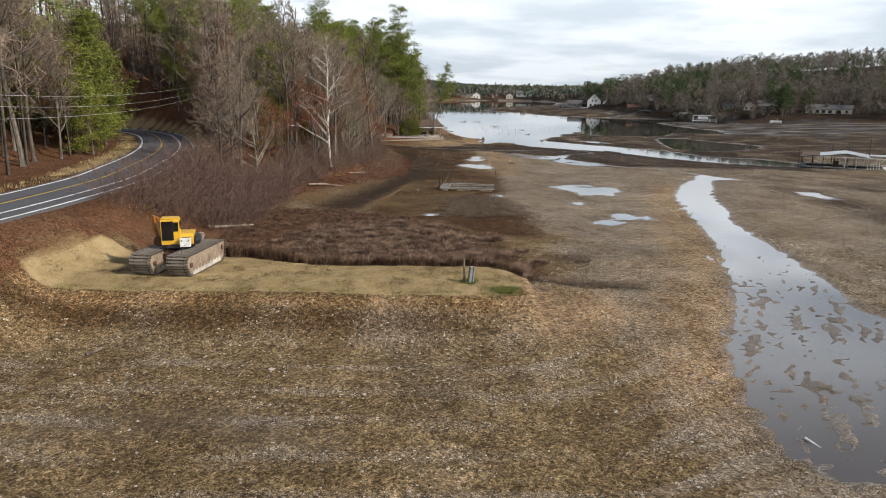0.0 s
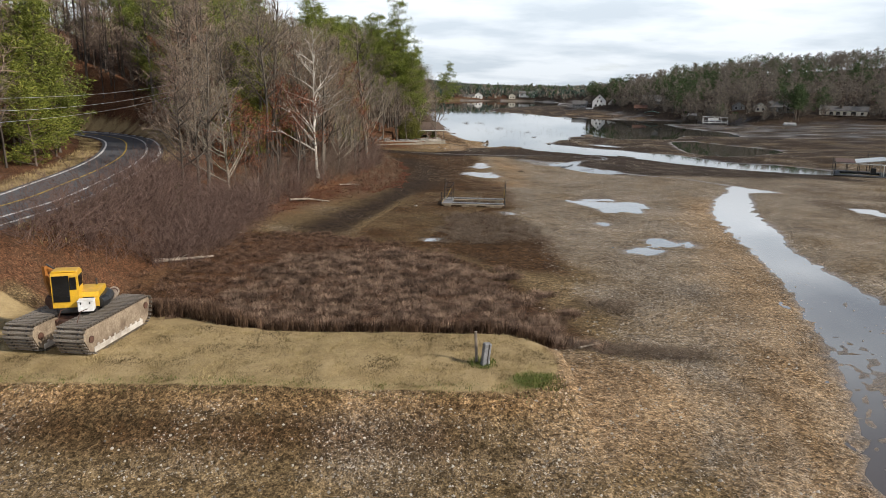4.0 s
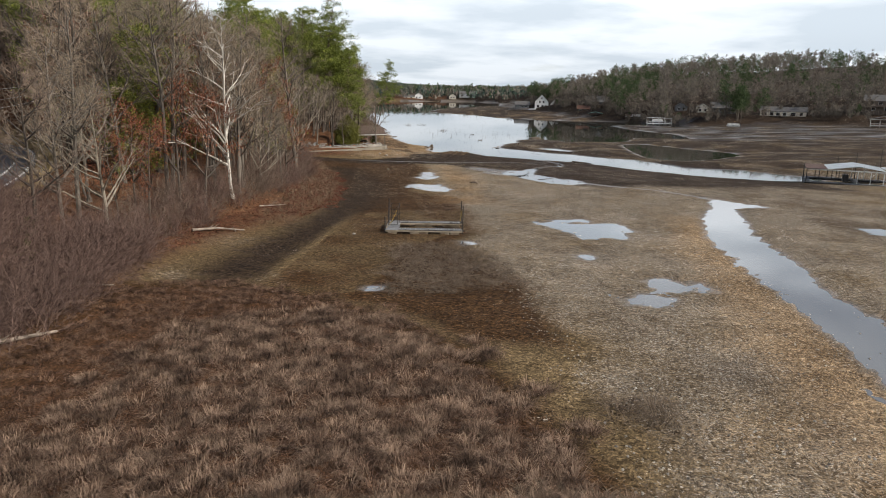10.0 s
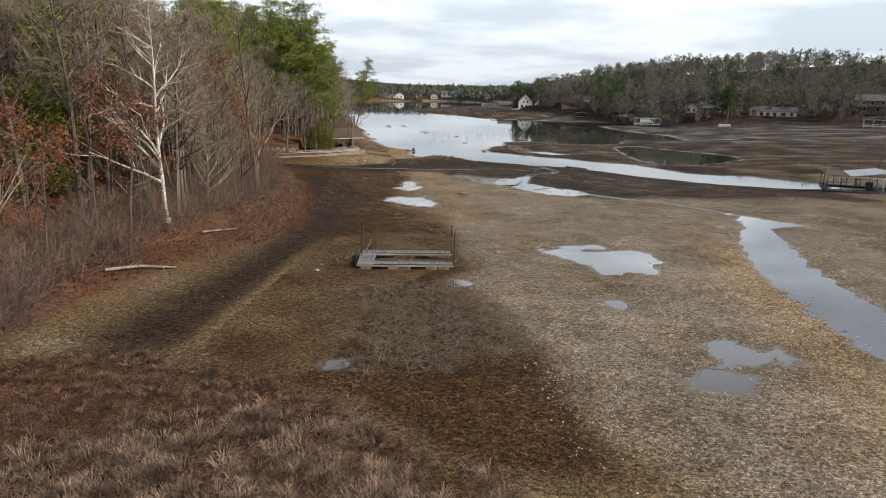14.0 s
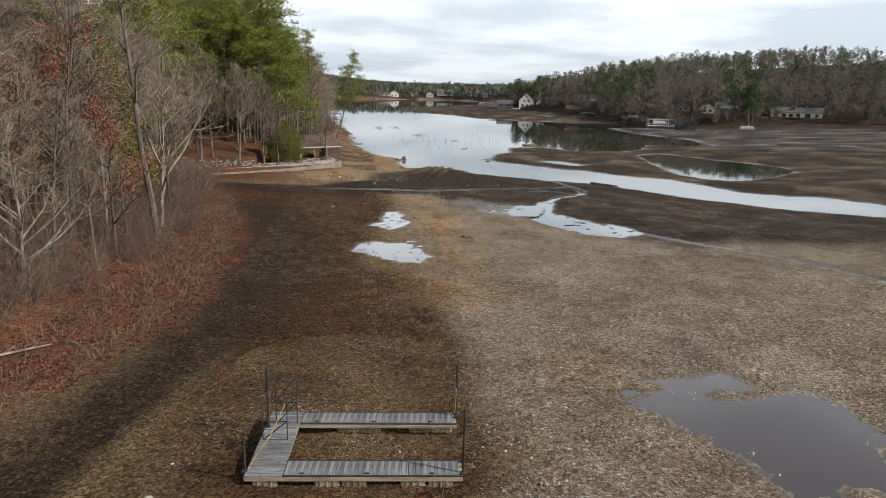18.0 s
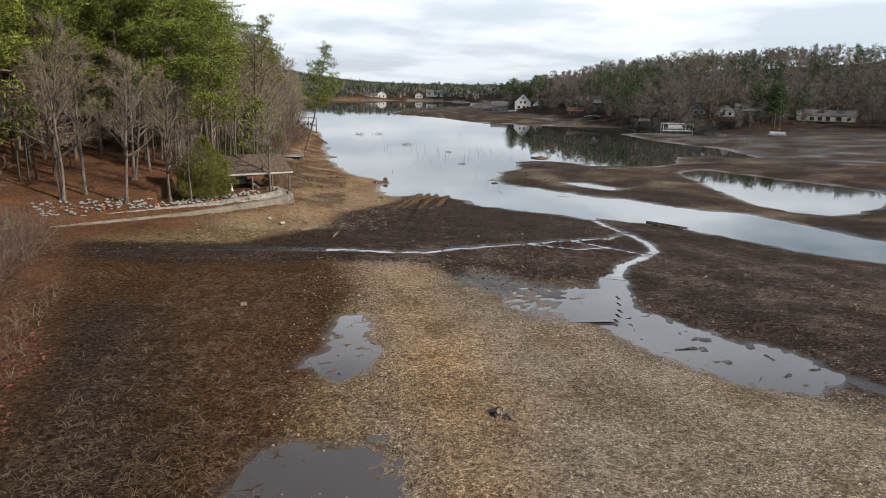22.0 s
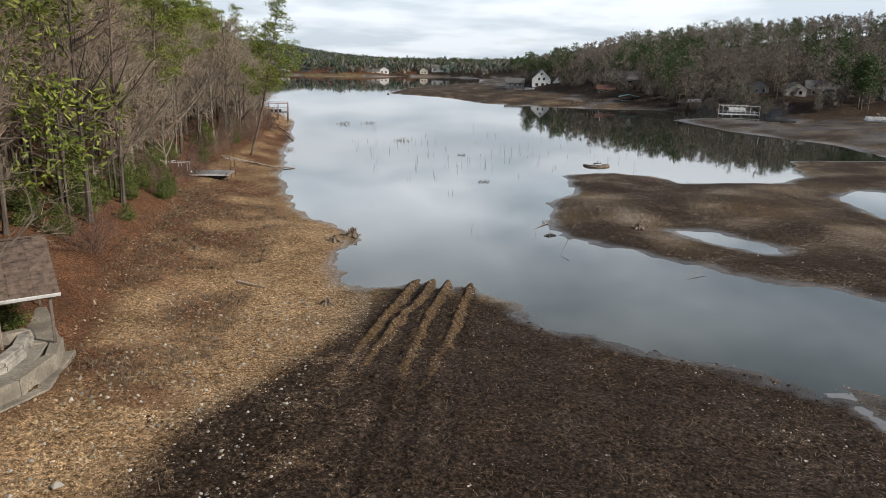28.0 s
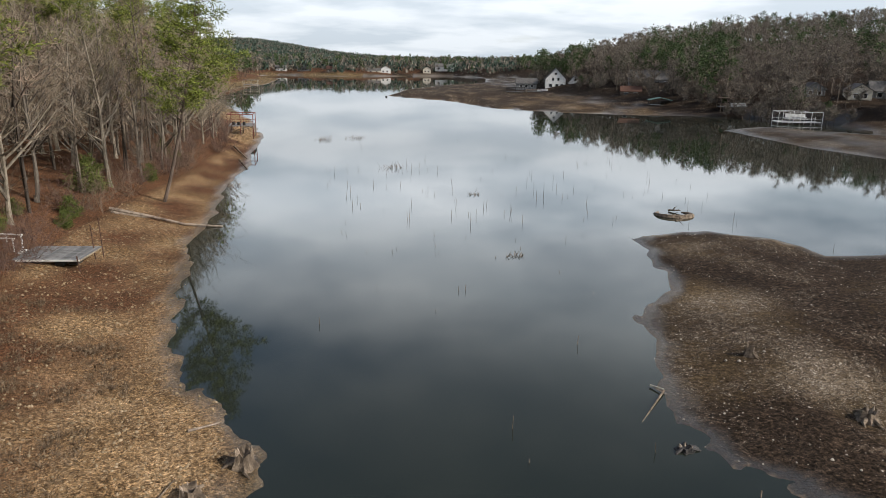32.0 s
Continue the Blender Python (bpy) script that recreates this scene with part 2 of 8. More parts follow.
M_DARK_STEEL = grain("dark_steel", (0.02, 0.018, 0.017), (0.06, 0.052, 0.048), 6, 0.6, 0.2, vary=0.1)
M_WHITE = grain("white_paint", (0.66, 0.66, 0.64), (0.80, 0.80, 0.78), 2, 0.55, 0.05, stain=(0.55, 0.54, 0.5), vary=0.1)
M_CREAM = grain("cream_siding", (0.55, 0.50, 0.40), (0.70, 0.65, 0.54), 2, 0.7, 0.05, stain=(0.45, 0.41, 0.33), vary=0.1)
M_GREY_SIDING = grain("grey_siding", (0.15, 0.15, 0.15), (0.25, 0.25, 0.245), 2, 0.75, 0.05, vary=0.2)
M_BROWN_SIDING = grain("brown_siding", (0.11, 0.085, 0.065), (0.2, 0.155, 0.12), 2, 0.8, 0.1, vary=0.2)
M_PLANK = grain("weathered_planks", (0.13, 0.133, 0.14), (0.40, 0.408, 0.42), 5, 0.8, 0.4, (0.35, 3, 1), stain=(0.10, 0.098, 0.09), vary=0.6)
M_BEAM = grain("weathered_beam", (0.24, 0.19, 0.13), (0.45, 0.38, 0.28), 4, 0.8, 0.3, (0.3, 2, 2), vary=0.2)
M_FLOAT = grain("float_plastic", (0.22, 0.175, 0.12), (0.36, 0.30, 0.22), 3, 0.6, 0.1, stain=(0.16, 0.11, 0.07), vary=0.2)
M_ROPE = grain("yellow_rope", (0.4, 0.26, 0.04), (0.55, 0.38, 0.07), 8, 0.8, 0.3, vary=0.0)
M_SHINGLE = grain("brown_shingles", (0.10, 0.068, 0.05), (0.20, 0.145, 0.11), 7, 0.9, 0.4, vary=0.35)
M_ROOF_GREY = grain("grey_roof", (0.10, 0.095, 0.09), (0.2, 0.19, 0.18), 3, 0.85, 0.3, vary=0.3)
M_TIN = grain("tin_roof", (0.42, 0.45, 0.46), (0.60, 0.63, 0.64), 2, 0.35, 0.05, metal=0.5, stain=(0.35, 0.36, 0.36), vary=0.05)
M_GREEN_ROOF = grain("green_tin_roof", (0.10, 0.22, 0.19), (0.18, 0.32, 0.28), 2, 0.5, 0.05, vary=0.05)
M_CONCRETE = grain("weathered_concrete", (0.15, 0.128, 0.095), (0.30, 0.265, 0.205), 1.6, 0.85, 0.3, stain=(0.13, 0.11, 0.085), vary=0.15)
M_CONCRETE_TOP = grain("mossy_concrete", (0.17, 0.152, 0.115), (0.28, 0.255, 0.205), 1.6, 0.9, 0.3, stain=(0.11, 0.10, 0.07), vary=0.15)
M_WALLSTONE = grain("stacked_stone", (0.24, 0.215, 0.18), (0.42, 0.39, 0.34), 4, 0.9, 0.5, vary=0.5)
M_ASPHALT = grain("asphalt", (0.06, 0.061, 0.066), (0.115, 0.116, 0.123), 3, 0.85, 0.3, stain=(0.08, 0.08, 0.085), vary=0.0)
M_ASPHALT_CRACK = grain("tar_seal", (0.015, 0.015, 0.016), (0.03, 0.03, 0.03), 3, 0.6, 0.1, vary=0.0)
M_LINE_WHITE = grain("white_road_paint", (0.62, 0.62, 0.60), (0.78, 0.78, 0.76), 5, 0.7, 0.2, stain=(0.45, 0.45, 0.44), vary=0.0)
M_LINE_YELLOW = grain("yellow_road_paint", (0.50, 0.33, 0.03), (0.62, 0.42, 0.05), 5, 0.7, 0.2, stain=(0.36, 0.25, 0.06), vary=0.0)
M_WINDOW = grain("window_glass", (0.012, 0.014, 0.017), (0.03, 0.034, 0.038), 1, 0.07, 0.0, vary=0.3, spec=0.6)
M_TERRACOTTA = grain("terracotta", (0.42, 0.13, 0.06), (0.55, 0.2, 0.1), 5, 0.8, 0.1, vary=0.1)
M_DECK_RED = grain("red_deck", (0.17, 0.05, 0.04), (0.27, 0.09, 0.06), 4, 0.8, 0.2, vary=0.2)
M_BLUE_GLASS = grain("blue_glass", (0.01, 0.02, 0.12), (0.02, 0.04, 0.2), 2, 0.08, 0.0, vary=0.0, spec=0.7)
M_ALU = grain("aluminium", (0.55, 0.56, 0.57), (0.70, 0.71, 0.72), 3, 0.4, 0.05, metal=0.6, vary=0.1)
M_WOOD_POLE = grain("pole_wood", (0.14, 0.11, 0.085), (0.30, 0.25, 0.20), 5, 0.85, 0.4, (1, 1, 0.2), vary=0.2)


M_RED_LEAF = leafy("red_leaves", (0.08, 0.026, 0.017), (0.24, 0.098, 0.06), 0.8)
M_BRUSH = leafy("dead_brush", (0.05, 0.033, 0.023), (0.28, 0.21, 0.15), 0.85)
M_CLOD = leafy("mud_clods", (0.013, 0.009, 0.006), (0.075, 0.05, 0.033), 0.75)
M_TWIG_FAR = leafy("far_twigs", (0.10, 0.083, 0.07), (0.30, 0.258, 0.215), 0.9)


def ground_material():
    """Mud, gravel, leaf litter and turf, laid by the two zone attributes of the sheet."""
    n = Nodes("lake_bed")
    v = n.coord()
    za, zb = n.node("Attribute"), n.node("Attribute")
    za.attribute_name, zb.attribute_name = "zone_a", "zone_b"
    sa, sb = n.node("SeparateColor", Color=za.outputs["Color"]), n.node("SeparateColor", Color=zb.outputs["Color"])
    n1, n2, n3, n4 = n.noise(0.21, 8, v, 0.62), n.noise(0.9, 8, v, 0.65), n.noise(4.5, 7, v, 0.7), n.noise(15, 5, v, 0.8)
    ragged = n.math("ADD", n.math("ADD", n.math("MULTIPLY", n1, 0.3), n.math("MULTIPLY", n2, 0.4)), n.math("MULTIPLY", n3, 0.3))

    def zone(attr, soft=0.22, reach=0.9):
        """The attribute, its edge frayed by noise."""
        m = n.node("MapRange")
        n.join(n.math("ADD", attr, n.math("MULTIPLY", n.math("SUBTRACT", ragged, 0.5), reach)), m.inputs[0])
        m.inputs[1].default_value, m.inputs[2].default_value = 0.5 - soft, 0.5 + soft
        return m.outputs[0]

    gravel, dark, brown, grass = zone(sa.outputs[0], 0.4, 1.5), zone(sa.outputs[1], 0.2, 1.7), zone(sa.outputs[2], 0.2, 1.5), zone(za.outputs["Alpha"], 0.1, 0.3)
    leaf, tan, wet, green = zone(sb.outputs[0], 0.25, 1.1), zone(sb.outputs[1], 0.35, 1.1), zone(sb.outputs[2], 0.25, 0.4), zone(zb.outputs["Alpha"], 0.2, 0.5)
    # mud: olive-brown, with crumbs and cracks
    crumb = n.cells(6.5, v)
    crumb_tone = n.node("SeparateColor", Color=crumb.outputs["Color"]).outputs[0]
    c = n.mix(n.ramp(n2, 0.35, 0.65), (0.128, 0.092, 0.047), (0.232, 0.169, 0.092))
    c = n.mix(brown, c, n.mix(n.ramp(n3, 0.3, 0.7), (0.034, 0.018, 0.008), (0.10, 0.056, 0.025)))
    c = n.mix(tan, c, n.mix(n.ramp(n3, 0.3, 0.7), (0.155, 0.09, 0.038), (0.325, 0.205, 0.10)))
    c = n.mix(dark, c, n.mix(n.ramp(n3, 0.3, 0.7), (0.011, 0.0075, 0.005), (0.068, 0.047, 0.032)))
    c = n.mix(n.math("MULTIPLY", gravel, 0.7), c, n.mix(tan, n.mix(n.ramp(n3, 0.3, 0.7), (0.152, 0.115, 0.079), (0.30, 0.245, 0.184)), n.mix(n.ramp(n3, 0.3, 0.7), (0.27, 0.185, 0.105), (0.50, 0.37, 0.23))))
    c = n.mix(0.75, c, n.ramp(crumb_tone, 0.1, 0.9, (0.5, 0.49, 0.48), (1.4, 1.4, 1.4)), "MULTIPLY")
    grit = n.node("SeparateColor", Color=n.cells(12.5, v).outputs["Color"]).outputs[1]
    c = n.mix(0.8, c, n.ramp(grit, 0.05, 0.95, (0.42, 0.41, 0.40), (1.5, 1.5, 1.5)), "MULTIPLY")
    # gravel: four sizes of pale and dark stones
    heights = []
    for size, cut, most in ((4.6, 0.12, 0.1), (8.0, 0.36, 0.2), (17.0, 0.6, 0.22), (34.0, 0.8, 0.22)):
        cell = n.cells(size, v)
        tone = n.node("SeparateColor", Color=cell.outputs["Color"])
        body = n.math("LESS_THAN", cell.outputs["Distance"], n.math("ADD", n.math("MULTIPLY", tone.outputs[1], 0.35), most))
        keep = n.math("MULTIPLY", n.math("GREATER_THAN", n.math("ADD", tone.outputs[0], n.math("MULTIPLY", gravel, cut)), 1.0), body)
        stone = n.mix(n.ramp(tone.outputs[2], 0.05, 0.95), n.mix(tan, (0.075, 0.06, 0.045), (0.13, 0.075, 0.035)), n.mix(tan, (0.58, 0.525, 0.45), (0.56, 0.44, 0.30)))
        c = n.mix(keep, c, stone)
        heights.append(n.math("MULTIPLY", keep, n.math("SUBTRACT", 0.9, cell.outputs["Distance"])))
    # leaf litter
    bits = n.cells(15, v)
    tone = n.node("SeparateColor", Color=bits.outputs["Color"])
    litter = n.mix(tone.outputs[0], (0.04, 0.019, 0.011), (0.21, 0.105, 0.056))
    litter = n.mix(n.ramp(n2, 0.42, 0.66), litter, n.mix(tone.outputs[1], (0.04, 0.022, 0.013), (0.16, 0.092, 0.053)))
    c = n.mix(leaf, c, litter)
    # turf
    turf = n.mix(n.ramp(n2, 0.35, 0.65), (0.32, 0.23, 0.115), (0.50, 0.385, 0.215))
    turf = n.mix(n.ramp(n4, 0.3, 0.7), turf, n.mix(n1, (0.20, 0.15, 0.062), (0.36, 0.265, 0.14)))
    turf = n.mix(green, turf, n.mix(n4, (0.045, 0.085, 0.015), (0.11, 0.17, 0.035)))
    c = n.mix(grass, c, turf)
    # patches, stains and grit at three sizes
    bare = n.math("SUBTRACT", 1.0, n.math("MULTIPLY", grass, 0.7))
    c = n.mix(bare, c, n.ramp(n1, 0.34, 0.66, (0.72, 0.70, 0.68), (1.2, 1.19, 1.18)), "MULTIPLY")
    c = n.mix(bare, c, n.ramp(n3, 0.36, 0.65, (0.6, 0.59, 0.58), (1.25, 1.25, 1.24)), "MULTIPLY")
    c = n.mix(bare, c, n.ramp(n4, 0.4, 0.62, (0.4, 0.39, 0.38), (1.6, 1.59, 1.58)), "MULTIPLY")
    c = n.mix(n.math("MULTIPLY", wet, 0.5), c, (0.46, 0.43, 0.43), "MULTIPLY")
    rough = n.node("MapRange")
    n.join(n.math("SUBTRACT", wet, n.math("MULTIPLY", n3, 0.3)), rough.inputs[0])
    rough.inputs[3].default_value, rough.inputs[4].default_value = 0.92, 0.26
    h = n.math("ADD", n.math("MULTIPLY", n3, 1.1), n.math("MULTIPLY", n4, 0.45))
    for k in heights:
        h = n.math("ADD", h, n.math("MULTIPLY", k, 0.5))
    n.finish(c, rough.outputs[0], h, 0.7, 0.09)
    n.join(n.math("ADD", n.math("MULTIPLY", wet, 0.42), 0.07), n.bsdf.inputs["Specular IOR Level"])
    return n.mat


def water_material(name, deep, rough, clear, ior=1.33):
    n = Nodes(name)
    v = n.coord((1, 0.45, 1))
    ripple = n.math("ADD", n.math("MULTIPLY", n.noise(1.6, 3, v), 0.6), n.math("MULTIPLY", n.noise(7, 2, v), 0.25))
    n.bsdf.inputs["IOR"].default_value = ior
    n.bsdf.inputs["Alpha"].default_value = clear
    c = n.mix(n.noise(0.05, 3), deep, tuple(1.5 * a for a in deep))
    return n.finish(c, rough, ripple, 0.05, 0.02, spec=0.5)


M_GROUND = ground_material()
M_LAKE = water_material("lake_water", (0.016, 0.019, 0.014), 0.03, 1.0, 1.4)
M_PUDDLE = water_material("puddle_water", (0.07, 0.06, 0.054), 0.04, 1.0, 1.5)
# ---- plan of the ground: shores, banks, road and berm, in metres ----
SHORE_WEST = [(11.5, 197.7), (10.5, 202.6), (10.7, 207), (12.4, 213.5), (9.5, 219), (7.3, 221.2), (5.6, 226), (4.5, 231.5), (3, 236), (2.2, 244),
              (0.7, 251), (0.2, 265), (-1.6, 280), (-2.4, 303), (-4.4, 322), (-6.1, 348), (-8, 355), (-14.4, 386), (-32, 450), (-60, 540),
              (-60, 636), (-52, 692), (-61, 851), (-110, 960), (-80, 1033), (-14, 1008), (44, 1043), (109, 1083), (150, 1010), (144, 952)]
SHORE_EAST = [(118, 798), (82, 739), (42, 636), (27, 543), (31, 532), (54, 496), (63, 451), (85.5, 429), (109.6, 418), (145, 421), (165, 400),
              (148, 353), (128, 376), (111, 367), (110.6, 359), (109, 326), (113, 308), (117, 295), (112, 268), (100, 267.5), (90.7, 269),
              (84.4, 258), (81, 250), (77, 247), (73.5, 243), (66.7, 244), (58.1, 243.2), (56.8, 249.4), (51.5, 253.7), (44.9, 252.3)]
SHORE_BAR = [(41.6, 249.5), (42.4, 247), (40.8, 242), (40.8, 238), (39.5, 235), (35.6, 231), (34.5, 228.4), (33.7, 224), (32.2, 219.5), (31.3, 215),
             (32.1, 211.5), (34.1, 209), (36.4, 207), (37.9, 203.7), (41, 200.6), (43.2, 197.5), (48.3, 194), (54, 185.7), (60, 182), (62.5, 175),
             (65.8, 164.7), (72, 161.6), (77.5, 160), (83.5, 149.5), (89, 148.6)]
SHORE_SOUTH = [(85, 143), (78, 142), (73, 143), (66, 147), (62.9, 149), (59, 154), (54, 159), (49.6, 166), (44.8, 173.8), (37.6, 178.7),
               (35.7, 178.5), (33.6, 181.7), (31.5, 183), (28.6, 184.5), (25.7, 187.5), (23.3, 190), (23.4, 193), (20.6, 196), (16.8, 198.6), (13.2, 197.4)]
LAKE = SHORE_WEST + SHORE_EAST + SHORE_BAR + SHORE_SOUTH
POOL = [(73.5, 231), (68.5, 207), (66, 190), (68.5, 183.5), (72.7, 180.3), (83.4, 187), (95, 197.6), (97.5, 206.6), (88.6, 221.4), (81.7, 238)]
POOL_SMALL = [(43.4, 214), (45.1, 209.2), (48.9, 205.1), (51, 206.7), (47.1, 214.1)]
BANK_EAST = [(400, -400), (400, 0), (380, 230), (300, 330), (233, 357), (203, 380), (171, 371), (148, 378), (134, 410), (124, 476), (113, 560), (108, 600),
             (128, 660), (152, 760), (170, 830), (190, 960), (115, 1095), (44, 1060), (-14, 1025), (-85, 1050), (-130, 980)]
BANK_WEST = [(-75, 850), (-66, 690), (-74, 636), (-74, 540), (-48, 450), (-24, 386), (-13.5, 352), (-9.5, 322), (-8.5, 300), (-8, 280), (-9.5, 258), (-9, 240), (-7, 225),
             (-5, 205), (-3, 190), (-1.5, 181)]
WALL = [(-1.0, 177.0), (-3.0, 173.3), (-6.4, 169.0), (-9.7, 165.4), (-13.0, 162.7), (-16.5, 160.2), (-21.0, 157.0)]
BANK_SOUTH = [(-22, 150), (-18, 142), (-13.6, 125), (-12.3, 113), (-12, 98), (-14.5, 84), (-19, 74), (-22.5, 62), (-23, 47), (-24, 34), (-27, 24), (-36, 12), (-60, -50),
              (-60, -400)]
BANK = BANK_EAST + BANK_WEST + WALL + BANK_SOUTH
INLAND = BANK + [(-9000, -400), (-9000, 9000), (9000, 9000), (9000, -400)]
ROAD = [(-110, -90), (-47, -3), (-36, 10), (-30.6, 22), (-29.5, 42), (-31.5, 55), (-35, 70), (-40.2, 85), (-48.5, 102), (-58, 112.5), (-70, 119), (-85, 121), (-120, 115)]
ROAD_Z, BERM_Z = 7.7, 4.72


def line_dist(x, y, line, closed=False):
    """Distance of points from a line of straight pieces."""
    ends = line + line[:1] if closed else line
    best = np.full(x.shape, 1e9)
    for (ax, ay), (bx, by) in zip(ends, ends[1:]):
        ux, uy = bx - ax, by - ay
        f = np.clip(((x - ax) * ux + (y - ay) * uy) / (ux * ux + uy * uy + 1e-9), 0, 1)
        best = np.minimum(best, (x - ax - f * ux) ** 2 + (y - ay - f * uy) ** 2)
    return np.sqrt(best)


def within(x, y, ring):
    """Whether points lie inside a ring."""
    odd = np.zeros(x.shape, bool)
    for (ax, ay), (bx, by) in zip(ring, ring[1:] + ring[:1]):
        if ay != by:
            odd ^= ((ay > y) != (by > y)) & (x < (bx - ax) * (y - ay) / (by - ay) + ax)
    return odd


def ring_dist(x, y, ring):
    """Distance from a ring, positive inside."""
    return np.where(within(x, y, ring), 1, -1) * line_dist(x, y, ring, True)


def wobble(x, y, size, seed=0.0):
    """A smooth irregular field of about -1 to 1, with waves of about that size."""
    k, out = 6.2832 / size, 0
    for n in range(6):
        a = 1.1 + 2.399 * n + seed
        out = out + np.sin(k * (0.6 + 0.23 * n) * (x * math.cos(a) + y * math.sin(a)) + 3.1 * n * n + 7 * seed
                           + 1.3 * np.sin(k * 0.37 * (y * math.cos(a * 1.7) - x * math.sin(a * 1.7)) + n + seed))
    return out / 3.2


def step(v, a, b):
    s = np.clip((v - a) / (b - a), 0, 1)
    return s * s * (3 - 2 * s)


def lake_dist(x, y):
    """Distance from the lake and its pools, positive on land."""
    jag = 0.45 * wobble(x, y, 5) + 0.25 * wobble(x, y, 1.9, 2)
    d = -np.maximum(np.maximum(ring_dist(x, y, LAKE), ring_dist(x, y, POOL)), ring_dist(x, y, POOL_SMALL))
    return d + jag * np.clip(1 - (y - 300) / 400, 0.2, 1)


def bed_height(x, y, d, e):
    """Height of the land before creek, puddles and ruts are cut."""
    up = np.maximum(d, 0)
    z = 2.9 * (1 - np.exp(-up / 38))
    z = z - 0.55 * np.exp(-((x - 5) ** 2 + (y - 112) ** 2) / 700) + 0.7 * np.exp(-((x - 48) ** 2 + (y - 92) ** 2) / 900)
    z = z + 0.1 * wobble(x, y, 30) * np.clip(up / 10, 0, 1) + 0.035 * wobble(x, y, 7, 3) * np.clip(up / 4, 0, 1) + 0.012 * wobble(x, y, 1.6, 5)
    z = z + 0.9 * np.exp(-(np.minimum(e, 0) / 5) ** 2) * np.clip(up / 5, 0, 1)
    far = np.clip(e, 0, 400)
    west = step(-x - 0.02 * (y - 300), -10, 60) * (1 - step(y, 700, 900))
    rise = west * (0.2 * np.minimum(far, 28) + 0.34 * np.clip(far - 28, 0, 62) * (1 - step(y, 165, 215)) + 0.2 * np.clip(far - 28, 0, 27) * step(y, 165, 215) + 0.03 * far) + (1 - west) * (0.075 - 0.058 * step(y, 650, 950)) * np.minimum(far, 330)
    rise = rise + 1.3 * (1 - np.exp(-far / 2.5)) + 1.2 * wobble(x, y, 60, 8) * np.clip(far / 40, 0, 1)
    for hx, hy, size, high in ((-285, 2100, 205, 37), (-40, 2300, 150, 10), (400, 2500, 900, 6), (-900, 1900, 500, 50), (330, 780, 230, 12), (900, 900, 500, 30)):
        rise = rise + high * np.exp(-((x - hx) ** 2 + (y - hy) ** 2) / size**2) * np.clip(far / 60, 0, 1)
    z = z + np.where(e > 0, rise, 0)
    # the road's shelf
    r = line_dist(x, y, ROAD)
    hillside = within(x, y, ROAD + [(-300, 115), (-300, -90)])
    z = z + (ROAD_Z - 0.12 - z) * (1 - step(r, 4.0, np.where(hillside, 30.0, 9.5 + 3.0 * (1 - step(y, 28, 40)))))
    # the grass berm
    back = 24.3 + 2.4 * step(-x, 8, 13)
    bx, by = np.maximum(np.abs(x + 24.0) - 26.3, 0), np.maximum(np.maximum(23.5 - y, y - back), 0)
    s = np.sqrt(bx**2 + by**2) - 3.0
    width = np.where(y > 24, 2.4, 4.6) + np.clip((x - 3) / 5, 0, 1) * np.where(y > 24, 4.4, 3.2)
    k = 1 - step(np.maximum(s, 0), -0.35 * width, width)
    k = np.clip(k / 0.86, 0, 1)
    top = BERM_Z + 0.05 * np.clip(-x - 21, 0, 20) + 0.06 * wobble(x, y, 9, 4) + 0.06 * step(s, -0.6, -2)
    z = np.where(s < 0, np.maximum(z, top), z + np.maximum(top - z, 0) * k)
    # the bed under the water
    low = -0.55 * (1 - np.exp(np.minimum(d, 0) / 7)) - 0.05 * np.minimum(-d, 1)
    return np.where(d < 0, low, z)

